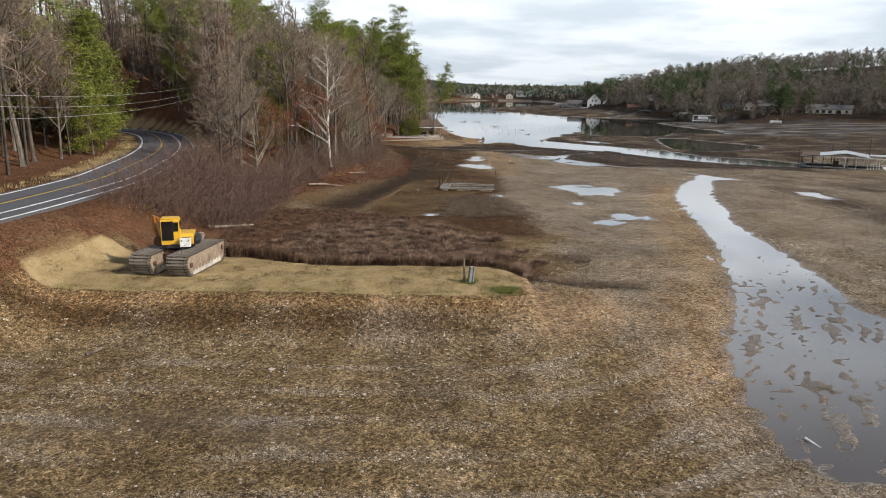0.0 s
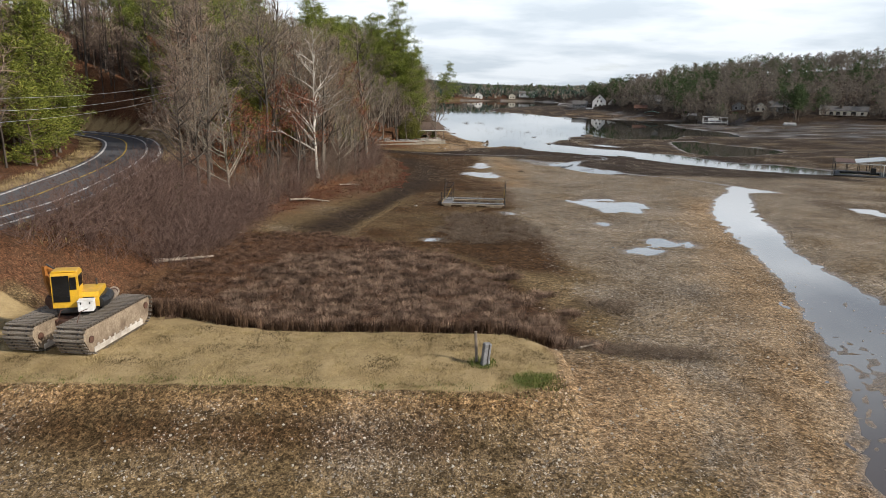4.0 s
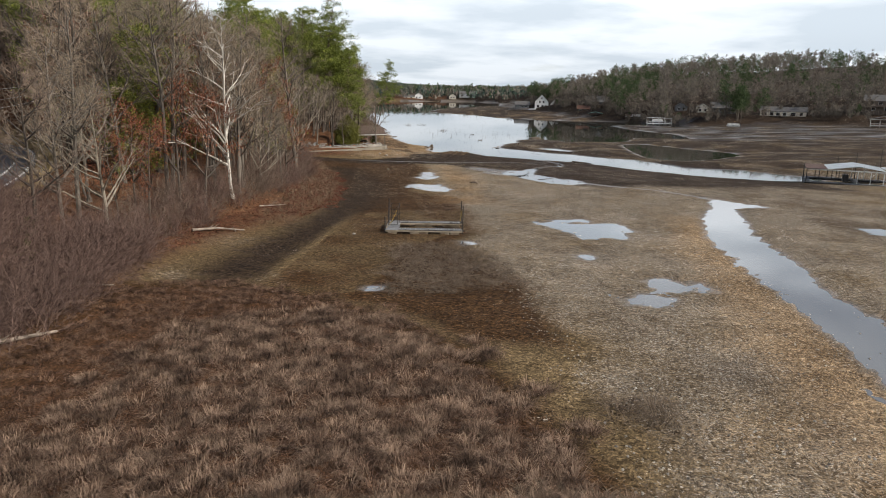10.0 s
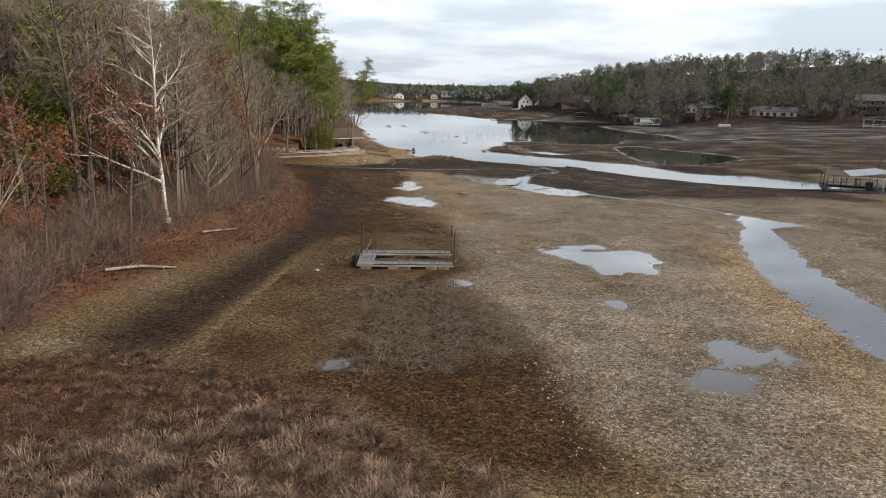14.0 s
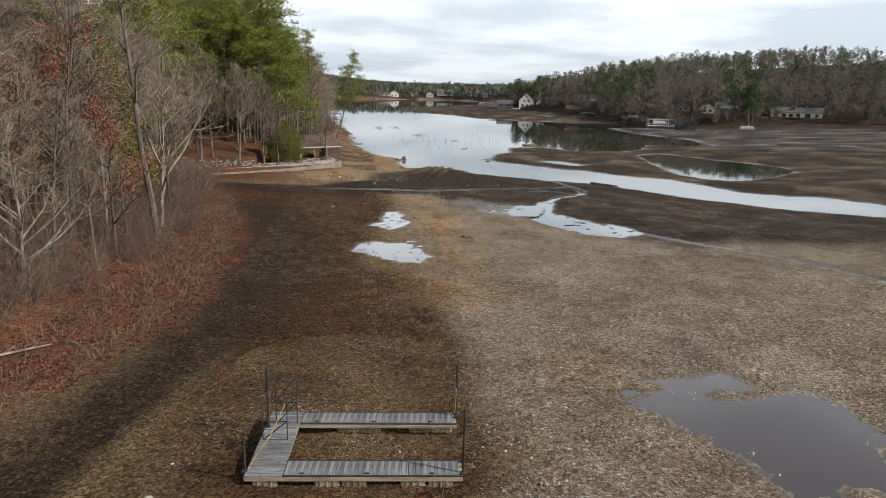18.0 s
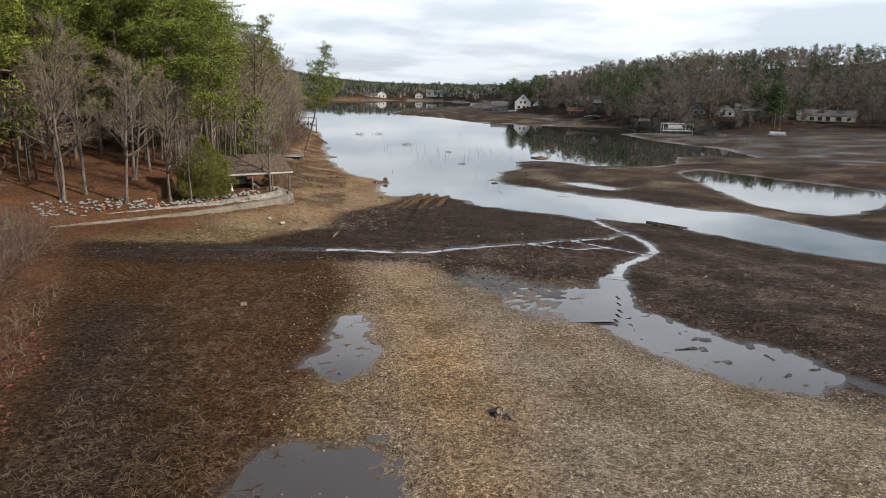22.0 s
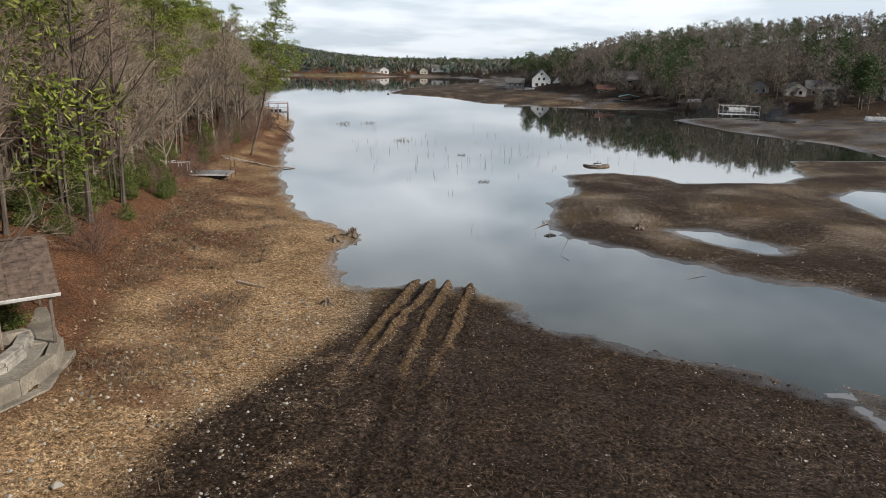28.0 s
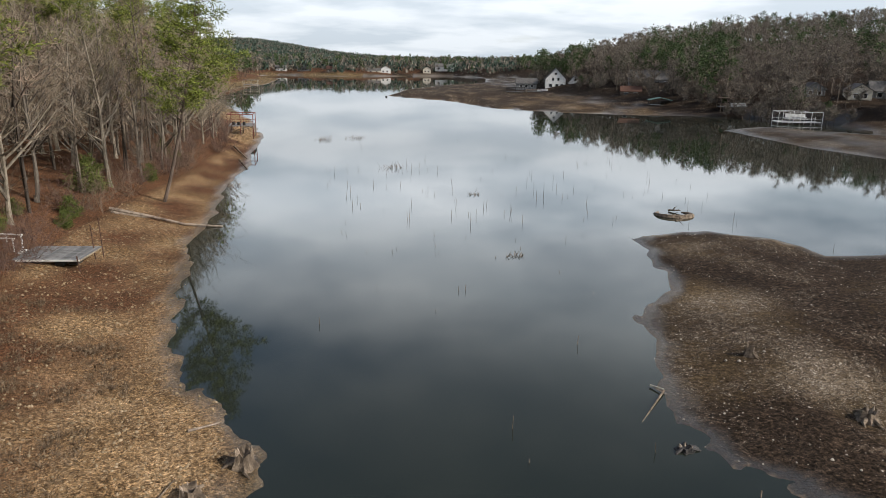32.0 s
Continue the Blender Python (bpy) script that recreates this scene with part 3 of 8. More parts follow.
# ---- creek, puddles, rivulets and ruts ----
CREEK = [(15, 5.6), (13.9, 7.5), (14.4, 12.2), (15.8, 17.8), (19, 24.8), (21.2, 31.4), (24.2, 41), (26.9, 54), (28.4, 63), (30.4, 74), (35.2, 86.3),
         (39.5, 93), (42.2, 99.5), (45.2, 94.8), (46.3, 93.3), (41.6, 92.6), (38.2, 83), (35.4, 76), (33.1, 64.6), (30.6, 57), (29.4, 46), (28.9, 39), (28, 32),
         (26.5, 26), (28.5, 18), (24, 9), (19, 5)]
PUDDLES = [
    (CREEK, 0.0),
    ([(15.4, 82.3), (17, 83), (19.9, 82.1), (23.8, 82.5), (24.3, 78.7), (23.1, 78.3), (22.4, 74.5), (20.6, 75.9), (18.4, 74.9), (18.3, 77), (17.2, 79.5)], 0.0),
    ([(17.5, 84.6), (21.2, 84.9), (21.1, 83.6), (17.8, 83.4)], 0.0),
    ([(15.6, 54.8), (17.6, 55.7), (19, 54.9), (17.3, 53.2), (15.8, 53.8)], 0.0),
    ([(18.7, 59), (20.3, 59.5), (21.1, 57.3), (19.8, 56.2), (18.6, 57.1)], 0.0),
    ([(22.1, 58.7), (22.6, 56.6), (21.7, 56.4), (21.4, 58)], 0.0),
    ([(-1.4, 57.9), (-0.4, 57.7), (-0.4, 57.2), (-1.3, 57.3)], 0.0),
    ([(6.4, 73.1), (7.1, 72.9), (7.2, 72.0), (6.6, 72.0)], 0.0),
    ([(5.6, 134.6), (7.4, 135.2), (7.1, 131.5), (7.7, 128.9), (7, 126.5), (5.9, 125), (4.1, 127.3), (5.5, 129.7)], 0.0),
    ([(3.4, 118.8), (7.4, 118), (8.6, 113), (8.2, 111), (6.6, 111), (4.6, 113), (2.4, 115.8)], 0.0),
    ([(26.2, 144.2), (27.6, 143.4), (25.9, 138.4), (25.6, 136.3), (27.5, 132.5), (29, 129.5), (31.1, 128.9), (32.3, 124.6), (29.6, 122.5), (26.6, 123.6), (25, 126.4),
      (22.9, 130.2), (22.4, 133.5), (23, 136.8), (24.6, 139.6)], 0.0),
    ([(17.6, 140.4), (20.5, 140.8), (22.6, 140.4), (24.6, 139.8), (23.6, 137), (22.4, 134.4), (20.6, 134.4), (18.6, 135.4), (17.0, 137.6)], 0.0),
    ([(48, 78.4), (50, 78.2), (50.4, 73), (49, 73.5)], 0.0),
    ([(15.8, 66), (16.2, 67.4), (17, 67), (16.6, 66)], 0.0),
]
RIVULETS = [  # lines of x, y, water height, with the half width
    ([(-9, 153.6, 2.05), (-2.4, 154.2, 1.86), (5.7, 153.9, 1.74), (9.1, 153.2, 1.68), (13, 153.1, 1.6), (15.4, 154.6, 1.52), (19.2, 156.4, 1.38), (23.3, 158, 1.25),
      (28.3, 160.6, 1.0), (33, 162.2, 0.85), (36.8, 166.2, 0.5), (36.4, 172, 0.2), (36.9, 178.5, -0.03)], 0.2),
    ([(36.8, 166.2, 0.5), (36.4, 160, 0.8), (35.6, 156.3, 0.95), (34.1, 153.8, 1.02), (31.6, 157.2, 1.0), (28.2, 160.5, 0.97)], 0.2),
    ([(31.6, 157.2, 1.0), (27.7, 155.8, 1.15), (24.9, 157.2, 1.2), (23.3, 158, 1.22)], 0.16),
    ([(27.2, 144, 1.45), (29.5, 149, 1.25), (34.1, 153.8, 1.02)], 0.2),
    ([(42.0, 99.8, 2.66), (39.4, 109.8, 2.2), (35, 117.6, 1.86), (32.3, 124.4, 1.7)], 0.12),
]
RUTS = [[(8.6, 150), (13, 175.7), (16.7, 198), (18.5, 208)], [(10.2, 156), (13.8, 172), (18.3, 198), (20.5, 208)], [(12.9, 161), (16.1, 175.4), (20.3, 197.3), (22.6, 207)]]
RIDGES = [[(10.6, 178), (12.5, 185), (15, 193.4), (17.2, 200.5)], [(12, 180), (14.5, 188.5), (16, 192.4), (18.4, 200.5)], [(14, 179), (16.1, 187.6), (17.1, 191.6), (19.6, 200.5)], [(15.2, 177.5), (17, 184.2), (18.4, 189.4), (21.2, 200)]]
MUD_BLACK = [(-18, 154.6), (-3.8, 156.4), (3, 165), (4.8, 176), (8, 181), (11.5, 188), (14.5, 197), (22, 193), (31, 184), (37.5, 178), (34, 152), (27, 146), (17.7, 139), (14.4, 142), (12.2, 148.2),
             (4.4, 149.3), (-9.4, 147.4), (-16, 149)]
MUD_BROWN = [(-9, 59), (-5, 68), (-4, 90), (-8, 108), (-12, 122), (-16, 142), (-20, 152), (4, 152), (7, 142), (4.5, 122), (3, 110), (9, 104), (8.5, 88), (8, 76), (5, 72), (10, 58), (9.8, 46),
             (4, 47), (0, 53)]
MUD_OLIVE = [(-8.4, 59), (-7.5, 66), (-3.7, 86), (-2.2, 91), (3, 93), (8.6, 90), (7.4, 79), (3.4, 72.8), (0.5, 66), (-0.5, 61), (-1.5, 57), (-4.5, 56)]
REED_BED = [(-21, 29), (-19, 44), (-19, 57), (-12, 60), (-5, 57), (0, 52), (4.6, 46), (7, 38), (9, 30), (5.5, 29)]
BLACK_BAND = [(-11.5, 62), (-8.2, 74), (-6.2, 84), (-4.6, 98), (-3.5, 118), (-8, 134)]


def nearest(x, y, line):
    """Distance from a line whose points carry a height, and the height at the nearest place."""
    best, high = np.full(x.shape, 1e9), np.zeros(x.shape)
    for (ax, ay, az), (bx, by, bz) in zip(line, line[1:]):
        ux, uy = bx - ax, by - ay
        f = np.clip(((x - ax) * ux + (y - ay) * uy) / (ux * ux + uy * uy), 0, 1)
        r = np.hypot(x - ax - f * ux, y - ay - f * uy)
        high = np.where(r < best, az + f * (bz - az), high)
        best = np.minimum(best, r)
    return best, high


def one(f, x, y):
    return float(f(np.array([float(x)]), np.array([float(y)]))[0])


def base_height(x, y):
    return bed_height(x, y, lake_dist(x, y), ring_dist(x, y, INLAND))


def settled(line):
    """The rivulet in short pieces, never above the land and never running uphill."""
    out, low = [], 1e9
    line = line[::-1] if line[0][2] < line[-1][2] else line
    for (ax, ay, az), (bx, by, bz) in zip(line, line[1:]):
        for f in (0, 0.2, 0.4, 0.6, 0.8):
            x, y = ax + f * (bx - ax), ay + f * (by - ay)
            low = min(low, az + f * (bz - az), one(base_height, x, y) - 0.06)
            out.append((x, y, low))
    return out + [(*line[-1][:2], min(low, line[-1][2]))]


RIVULETS = [(settled(line), half) for line, half in RIVULETS]
LEVELS = []
for ring, _ in PUDDLES:
    rx, ry = np.array(ring, float).T
    LEVELS.append(float(base_height(rx, ry).min()) - 0.03)


def cut(x, y, z):
    """Cuts creek, puddles, rivulets and ruts into the land. Also gives the distance to the nearest water's edge."""
    damp = np.full(x.shape, 50.0)
    for (ring, _), level in zip(PUDDLES, LEVELS):
        near = (x > min(p[0] for p in ring) - 8) & (x < max(p[0] for p in ring) + 8) & (y > min(p[1] for p in ring) - 8) & (y < max(p[1] for p in ring) + 8)
        if not near.any():
            continue
        xs, ys = x[near], y[near]
        out = -ring_dist(xs, ys, ring) + 0.28 * wobble(xs, ys, 2.6, 1) + 0.16 * wobble(xs, ys, 0.9, 6)
        floor = level - 0.05 - 0.12 * np.clip(-out / 1.5, 0, 1) + 0.06 * wobble(xs, ys, 1.0, 9) + 0.03 * wobble(xs, ys, 0.45, 4)
        if 100 < ys.mean() < 140 and len(ring) < 12:
            floor = floor + (0.10 * wobble(xs, ys * 1.6, 1.3, 3) + 0.06 * wobble(xs, ys, 0.6, 7) + 0.05) * np.clip(-out / 0.6, 0, 1)
        if len(ring) == 27:
            floor = floor + (0.11 * wobble(xs * 2.2 - 0.9 * ys, ys * 0.35, 3.2, 2) + 0.11 * wobble(xs * 2.4 - ys, ys * 0.5, 1.7, 4) + 0.07 * wobble(xs, ys, 0.9, 8) + 0.12) * (0.35 + 0.65 * (1 - step(ys, 22, 48))) * (1 - step(ys, 55, 75)) * np.clip(-out / 1.2, 0, 1)
        if len(ring) == 9:
            floor = floor + (0.13 * wobble(xs * 0.4 + 0.5 * ys, ys * 2.0, 1.8, 5) + 0.08 * wobble(xs * 0.6, ys * 1.8, 0.9, 2) + 0.16)
        if len(ring) == 15:
            floor = floor + (0.14 * wobble(xs * 0.5, ys * 1.7, 2.6, 5) + 0.08 * wobble(xs * 0.7, ys * 1.6, 1.1, 2) + 0.07) * (1 - step(ys, 134, 141)) * np.clip(-out / 1.0, 0, 1)
        rim = level - 0.01 + np.clip(out, 0, 9) * 0.055
        zs = np.minimum(z[near], np.where(out < 0, np.minimum(floor, level + (0.07 if len(ring) in (9, 15, 27) else 0.03)), np.maximum(rim, level - 0.01)))
        z[near], damp[near] = zs, np.minimum(damp[near], out)
    for line, half in RIVULETS:
        near = (x > -14) & (x < 46) & (y > 95) & (y < 184)
        xs, ys = x[near], y[near]
        r, level = nearest(xs, ys, line)
        r = r - half - 0.22 * wobble(xs, ys, 1.7, 3) - 0.12 * wobble(xs, ys, 0.7, 2)
        z[near] = np.minimum(z[near], np.where(r < 0, level - 0.05, level + np.clip(r, 0, 9) * 0.3))
        damp[near] = np.minimum(damp[near], r)
    for line in RUTS:
        near = (x > 6) & (x < 25) & (y > 148) & (y < 210)
        xs, ys = x[near], y[near]
        r = line_dist(xs, ys, line)
        fade = step(ys, 148, 172) * (1 - step(ys, 200, 208))
        z[near] += fade * (0.6 + 0.5 * wobble(xs, ys, 2.0, 4)) * (0.10 * np.exp(-(((r - 0.55) / 0.26) ** 2)) - 0.12 * np.exp(-((r / 0.34) ** 2)))
    return z, damp


def ground_height(x, y):
    z, _ = cut(np.asarray(x, float), np.asarray(y, float), base_height(np.asarray(x, float), np.asarray(y, float)).copy())
    return z


def gz(x, y):
    """Height of the ground at one place."""
    return one(ground_height, x, y)


# ---- mesh building ----
class Shape:
    """Collects points and faces for one mesh."""

    def __init__(self):
        self.v, self.f, self.tri = [], [], []

    def slivers(self, P, Q, wide, rng):
        """Many thin twigs, needles or blades at once: one narrow triangle each."""
        side = np.cross(Q - P, rng.normal(size=P.shape))
        side *= np.reshape(wide, (-1, 1)) / (np.linalg.norm(side, axis=1, keepdims=True) + 1e-9)
        self.tri.append(np.stack([P - side, P + side, Q], 1))
        return self

    def add(self, verts, faces, m=None):
        k = len(self.v)
        self.v.extend([tuple(m @ Vector(p)) for p in verts] if m is not None else verts)
        self.f.extend([tuple(k + i for i in face) for face in faces])
        return self

    def box(self, c, s, bevel=0.0, turn=None):
        """A box with chamfered edges."""
        hx, hy, hz = s[0] / 2, s[1] / 2, s[2] / 2
        b = min(bevel, 0.45 * min(s))
        m = Matrix.Translation(c) @ (turn or Matrix())
        sg = (-1, 1)
        if b <= 0:
            vs = [(i * hx, j * hy, k * hz) for i in sg for j in sg for k in sg]
            return self.add(vs, [(0, 1, 3, 2), (4, 6, 7, 5), (0, 4, 5, 1), (2, 3, 7, 6), (0, 2, 6, 4), (1, 5, 7, 3)], m)
        vs, at = [], {}
        for i in sg:
            for j in sg:
                for k in sg:
                    at[i, j, k] = len(vs)
                    vs += [(i * hx, j * (hy - b), k * (hz - b)), (i * (hx - b), j * hy, k * (hz - b)), (i * (hx - b), j * (hy - b), k * hz)]
        fs = []
        for i in sg:
            fs.append([at[i, j, k] for j, k in ((-1, -1), (1, -1), (1, 1), (-1, 1))])
            fs.append([at[j, i, k] + 1 for j, k in ((-1, -1), (1, -1), (1, 1), (-1, 1))])
            fs.append([at[j, k, i] + 2 for j, k in ((-1, -1), (1, -1), (1, 1), (-1, 1))])
            for j in sg:
                fs.append([at[i, j, -1], at[i, j, 1], at[i, j, 1] + 1, at[i, j, -1] + 1])
                fs.append([at[i, -1, j], at[i, 1, j], at[i, 1, j] + 2, at[i, -1, j] + 2])
                fs.append([at[-1, i, j] + 1, at[1, i, j] + 1, at[1, i, j] + 2, at[-1, i, j] + 2])
                for k in sg:
                    fs.append([at[i, j, k], at[i, j, k] + 1, at[i, j, k] + 2])
        return self.add(vs, fs, m)

    def tube(self, pts, radii, sides=6, cap=True):
        """A bent, tapering rod."""
        k, n = len(self.v), len(pts)
        pts = [Vector(p) for p in pts]
        for i, p in enumerate(pts):
            way = (pts[min(i + 1, n - 1)] - pts[max(i - 1, 0)]).normalized()
            side = way.cross(Vector((0.31, 0.12, 0.94)) if abs(way.z) < 0.95 else Vector((1, 0.1, 0))).normalized()
            other = way.cross(side)
            for s in range(sides):
                a = 6.2832 * s / sides
                self.v.append(tuple(p + radii[i] * (math.cos(a) * side + math.sin(a) * other)))
        for i in range(n - 1):
            for s in range(sides):
                t = (s + 1) % sides
                self.f.append((k + i * sides + s, k + i * sides + t, k + (i + 1) * sides + t, k + (i + 1) * sides + s))
        if cap:
            self.f.append(tuple(k + s for s in range(sides))[::-1])
            self.f.append(tuple(k + (n - 1) * sides + s for s in range(sides)))
        return self

    def rod(self, a, b, r, r2=None, sides=8):
        return self.tube([a, b], [r, r if r2 is None else r2], sides)

    def prism(self, outline, a, b, m=None):
        """An outline in x and z, drawn out along y from a to b."""
        n = len(outline)
        vs = [(x, a, z) for x, z in outline] + [(x, b, z) for x, z in outline]
        fs = [tuple(range(n)), tuple(range(2 * n - 1, n - 1, -1))] + [(i, n + i, n + (i + 1) % n, (i + 1) % n) for i in range(n)]
        return self.add(vs, fs, m)

    def lathe(self, rings, sides=16, c=(0, 0, 0)):
        """Radius and height pairs turned about the upright."""
        return self.tube([(c[0], c[1], c[2] + z) for _, z in rings], [r for r, _ in rings], sides)

    def stone(self, c, size, rnd, flat=0.6):
        """An irregular stone."""
        vs = []
        for x, y, z in ((1, 0, 0), (-1, 0, 0), (0, 1, 0), (0, -1, 0), (0, 0, 1), (0, 0, -0.7), (0.6, 0.6, 0.5), (-0.6, -0.55, 0.5)):
            k = size * rnd.uniform(0.7, 1.2)
            vs.append((c[0] + x * k, c[1] + y * k, c[2] + z * k * flat))
        k = len(self.v)
        self.v += vs
        for face in ((0, 6, 4), (6, 2, 4), (2, 1, 4), (1, 7, 4), (7, 3, 4), (3, 0, 4), (0, 2, 6), (1, 3, 7), (2, 0, 5), (1, 2, 5), (3, 1, 5), (0, 3, 5)):
            self.f.append(tuple(k + i for i in face))
        return self

    def mesh(self, name, material, smooth=False):
        me = bpy.data.meshes.new(name)
        if self.tri:
            flat = np.concatenate([np.reshape(t, (-1, 3)) for t in self.tri])
            sizes = np.array([len(f) for f in self.f] + [3] * (len(flat) // 3), np.int32)
            loops = np.concatenate([np.array(list(itertools.chain.from_iterable(self.f)), np.int32), len(self.v) + np.arange(len(flat), dtype=np.int32)])
            co = np.concatenate([np.array(self.v, float).reshape(-1, 3), flat])
            me.vertices.add(len(co))
            me.vertices.foreach_set("co", co.ravel())
            me.loops.add(len(loops))
            me.loops.foreach_set("vertex_index", loops)
            me.polygons.add(len(sizes))
            me.polygons.foreach_set("loop_start", np.concatenate([[0], np.cumsum(sizes)[:-1]]).astype(np.int32))
            me.update(calc_edges=True)
        else:
            me.from_pydata(self.v, [], self.f)
        me.materials.append(material)
        if smooth:
            me.shade_smooth()
        me.update()
        return me


def part(name, shape, material, parent, label="", smooth=False):
    """ONE mesh object under a thing or under a part."""
    ob = new(name, shape.mesh(name, material, smooth) if isinstance(shape, Shape) else shape)
    ob.parent = parent
    if label:
        ob["label"] = label
    return ob


def thing(name, at, label, category, group="", kind="", turn=0.0):
    """An empty at the foot of a thing, which carries its parts."""
    ob = new(name)
    ob.empty_display_size = 0.2
    ob.matrix_basis = pose(*at, 0, 0, turn)
    return tagged(ob, label, category, group, kind)


def solid(name, shape, material, label, category, group="", kind="", smooth=False):
    """A thing that is one plain mesh."""
    return tagged(new(name, shape.mesh(name, material, smooth) if isinstance(shape, Shape) else shape), label, category, group, kind)


# ---- the ground: one sheet to the horizon ----
def spread(lo, hi, fine, far_lo, far_hi, grow=1.13):
    """Even lines from lo to hi, with widening steps on to the far ends."""
    mid = list(np.arange(lo, hi + fine / 2, fine))
    a, b, s = [lo], [hi], fine
    while a[-1] > far_lo or b[-1] < far_hi:
        s *= grow
        a.append(a[-1] - s)
        b.append(b[-1] + s)
    return np.array([v for v in a[:0:-1] if v > far_lo * 1.3 - 50] + mid + [v for v in b[1:] if v < far_hi * 1.3 + 50])


gx, gy = spread(-16, 34, 0.34, -3500, 3500, 1.06), spread(0, 212, 0.38, -400, 4300, 1.045)
GX, GY = np.meshgrid(gx, gy)
FX, FY = GX.ravel(), GY.ravel()
D, E = lake_dist(FX, FY), ring_dist(FX, FY, INLAND)
FZ, DAMP = cut(FX, FY, bed_height(FX, FY, D, E).copy())
ROUGH = step(ring_dist(FX, FY, MUD_BLACK), -2, 2)
FZ = FZ + (0.045 * ROUGH * wobble(FX, FY, 0.95, 21) * np.clip(DAMP, 0, 1) + 0.022 * wobble(FX, FY, 0.8, 12) + 0.03 * wobble(FX, FY, 2.3, 15)) * step(D, 0, 3) * step(DAMP, 0.1, 1.0)
ground_me = bpy.data.meshes.new("ground")
cols, rows_n = len(gx), len(gy)
idx = np.arange(cols * rows_n).reshape(rows_n, cols)
quads = np.stack([idx[:-1, :-1], idx[:-1, 1:], idx[1:, 1:], idx[1:, :-1]], -1).reshape(-1, 4)
ground_me.vertices.add(len(FX))
ground_me.vertices.foreach_set("co", np.stack([FX, FY, FZ], -1).ravel())
ground_me.loops.add(quads.size)
ground_me.loops.foreach_set("vertex_index", quads.ravel())
ground_me.polygons.add(len(quads))
ground_me.polygons.foreach_set("loop_start", np.arange(0, quads.size, 4))
ground_me.update(calc_edges=True)
ground_me.shade_smooth()

# zones of the surface
RIM = line_dist(FX, FY, ROAD)
back_edge = 24.3 + 2.4 * step(-FX, 8, 13)
berm_s = np.hypot(np.maximum(np.abs(FX + 24.0) - 26.3, 0), np.maximum(np.maximum(23.5 - FY, FY - back_edge), 0)) - 3.0
edge = np.interp(FY, [28, 45, 58, 70, 85, 103, 118, 140], [9.5, 9.8, 8.5, 6.5, 8.0, 8.5, 6.0, 6.5])
right_side = step(FX - edge, -1.5, 2.5)
z_gravel = 0.66 * right_side * (1 - step(FY, 150, 175)) * (1 - 0.45 * step(FX, 45, 80)) + 0.12 * (1 - step(FY, 14, 24))
basin = (1 - step(FY, 14, 21)) + step(FX, 6, 12) * (1 - step(FY, 30, 38))
lines = np.maximum(0, np.sin(2.3 * berm_s + 1.3 * wobble(FX, FY, 16, 6))) ** 2 + 0.6 * np.maximum(0, np.sin(4.1 * berm_s + 2 + 1.5 * wobble(FX, FY, 12, 2))) ** 3
z_gravel = z_gravel + 0.55 * basin * (lines - 0.34) * step(berm_s, 2.5, 5) * (0.75 + 0.5 * wobble(FX, FY, 13, 8))
z_gravel = z_gravel + 0.2 * wobble(FX, FY, 11, 2) + 0.55 * np.exp(-(((berm_s - 2.6) / 2.2) ** 2)) * step(FX, -8, 6)
z_gravel = z_gravel + 0.5 * np.exp(-((line_dist(FX, FY, [(-8, 163), (2.7, 170.8), (7.2, 178.1), (9, 190)]) / 1.6) ** 2))
west_shore = step(FY, 158, 170) * step(-FX, -16, -8) * (E < 1.5) * (FY < 420) * step(D, 0.0, 1.0)
z_gravel = np.where(west_shore > 0.3, np.maximum(z_gravel, 0.42), z_gravel)
bar = (FX > 29) * (FY > 160) * (D > 0)
z_gravel = np.where(bar, 0.3 + 0.25 * wobble(FX, FY, 14, 4), z_gravel)
dark_d, brown_d, reed_d = ring_dist(FX, FY, MUD_BLACK), ring_dist(FX, FY, MUD_BROWN), ring_dist(FX, FY, REED_BED)
z_dark = 0.5 + np.minimum(dark_d / 4.0, 0.42 + 0.16 * wobble(FX, FY, 6, 4))
for line in RUTS:
    z_dark = np.maximum(z_dark, (1.15 - line_dist(FX, FY, line) / 1.3) * step(FY, 146, 152))
z_dark = np.maximum(z_dark, 1.1 - line_dist(FX, FY, [(-19, 152.5), (-12, 153.2), (-2.4, 154.2), (5.7, 153.9), (13, 153.1)]) / 1.6)
z_dark = np.maximum(z_dark, 0.76 - line_dist(FX, FY, BLACK_BAND) / 12)
olive_d = ring_dist(FX, FY, MUD_OLIVE)
z_dark = z_dark * (1 - step(olive_d, -1.6, 1.2))
z_dark = np.where(bar, np.maximum(z_dark, 0.68 + 0.16 * wobble(FX, FY, 17, 9)), z_dark)
z_dark = np.maximum(z_dark, 0.45 * step(FX, 70, 130) * step(FY, 250, 330) * (E < 0))
z_dark = np.maximum(z_dark, (0.88 + 0.12 * wobble(FX, FY, 15, 3)) * step(FX - np.interp(FY, [100, 115, 130, 140, 152], [42, 30, 20, 16, 14]), 0, 5) * step(FY, 104, 124) * (FX < 75) * (FY < 172))
flats = step(FX, 36, 50) * (E < 2) * (D > 0)
z_dark = np.maximum(z_dark, flats * (0.52 + 0.2 * wobble(FX, FY, 26, 2)))
z_dark = np.maximum(z_dark, 0.8 * step(FX, 60, 90) * (E > -8))
z_brown = np.maximum(0.5 + brown_d / 5.0, 0.5 + reed_d / 4.0)
z_brown = np.maximum(z_brown, 0.38 * (1 - step(D, 0.5, 9)) * (FX > 26))
z_brown = np.maximum(z_brown, 0.62 * np.exp(-(((berm_s - 1.8) / 1.6) ** 2)) * (FY < 23) * (1 - step(FX, 0, 5)))
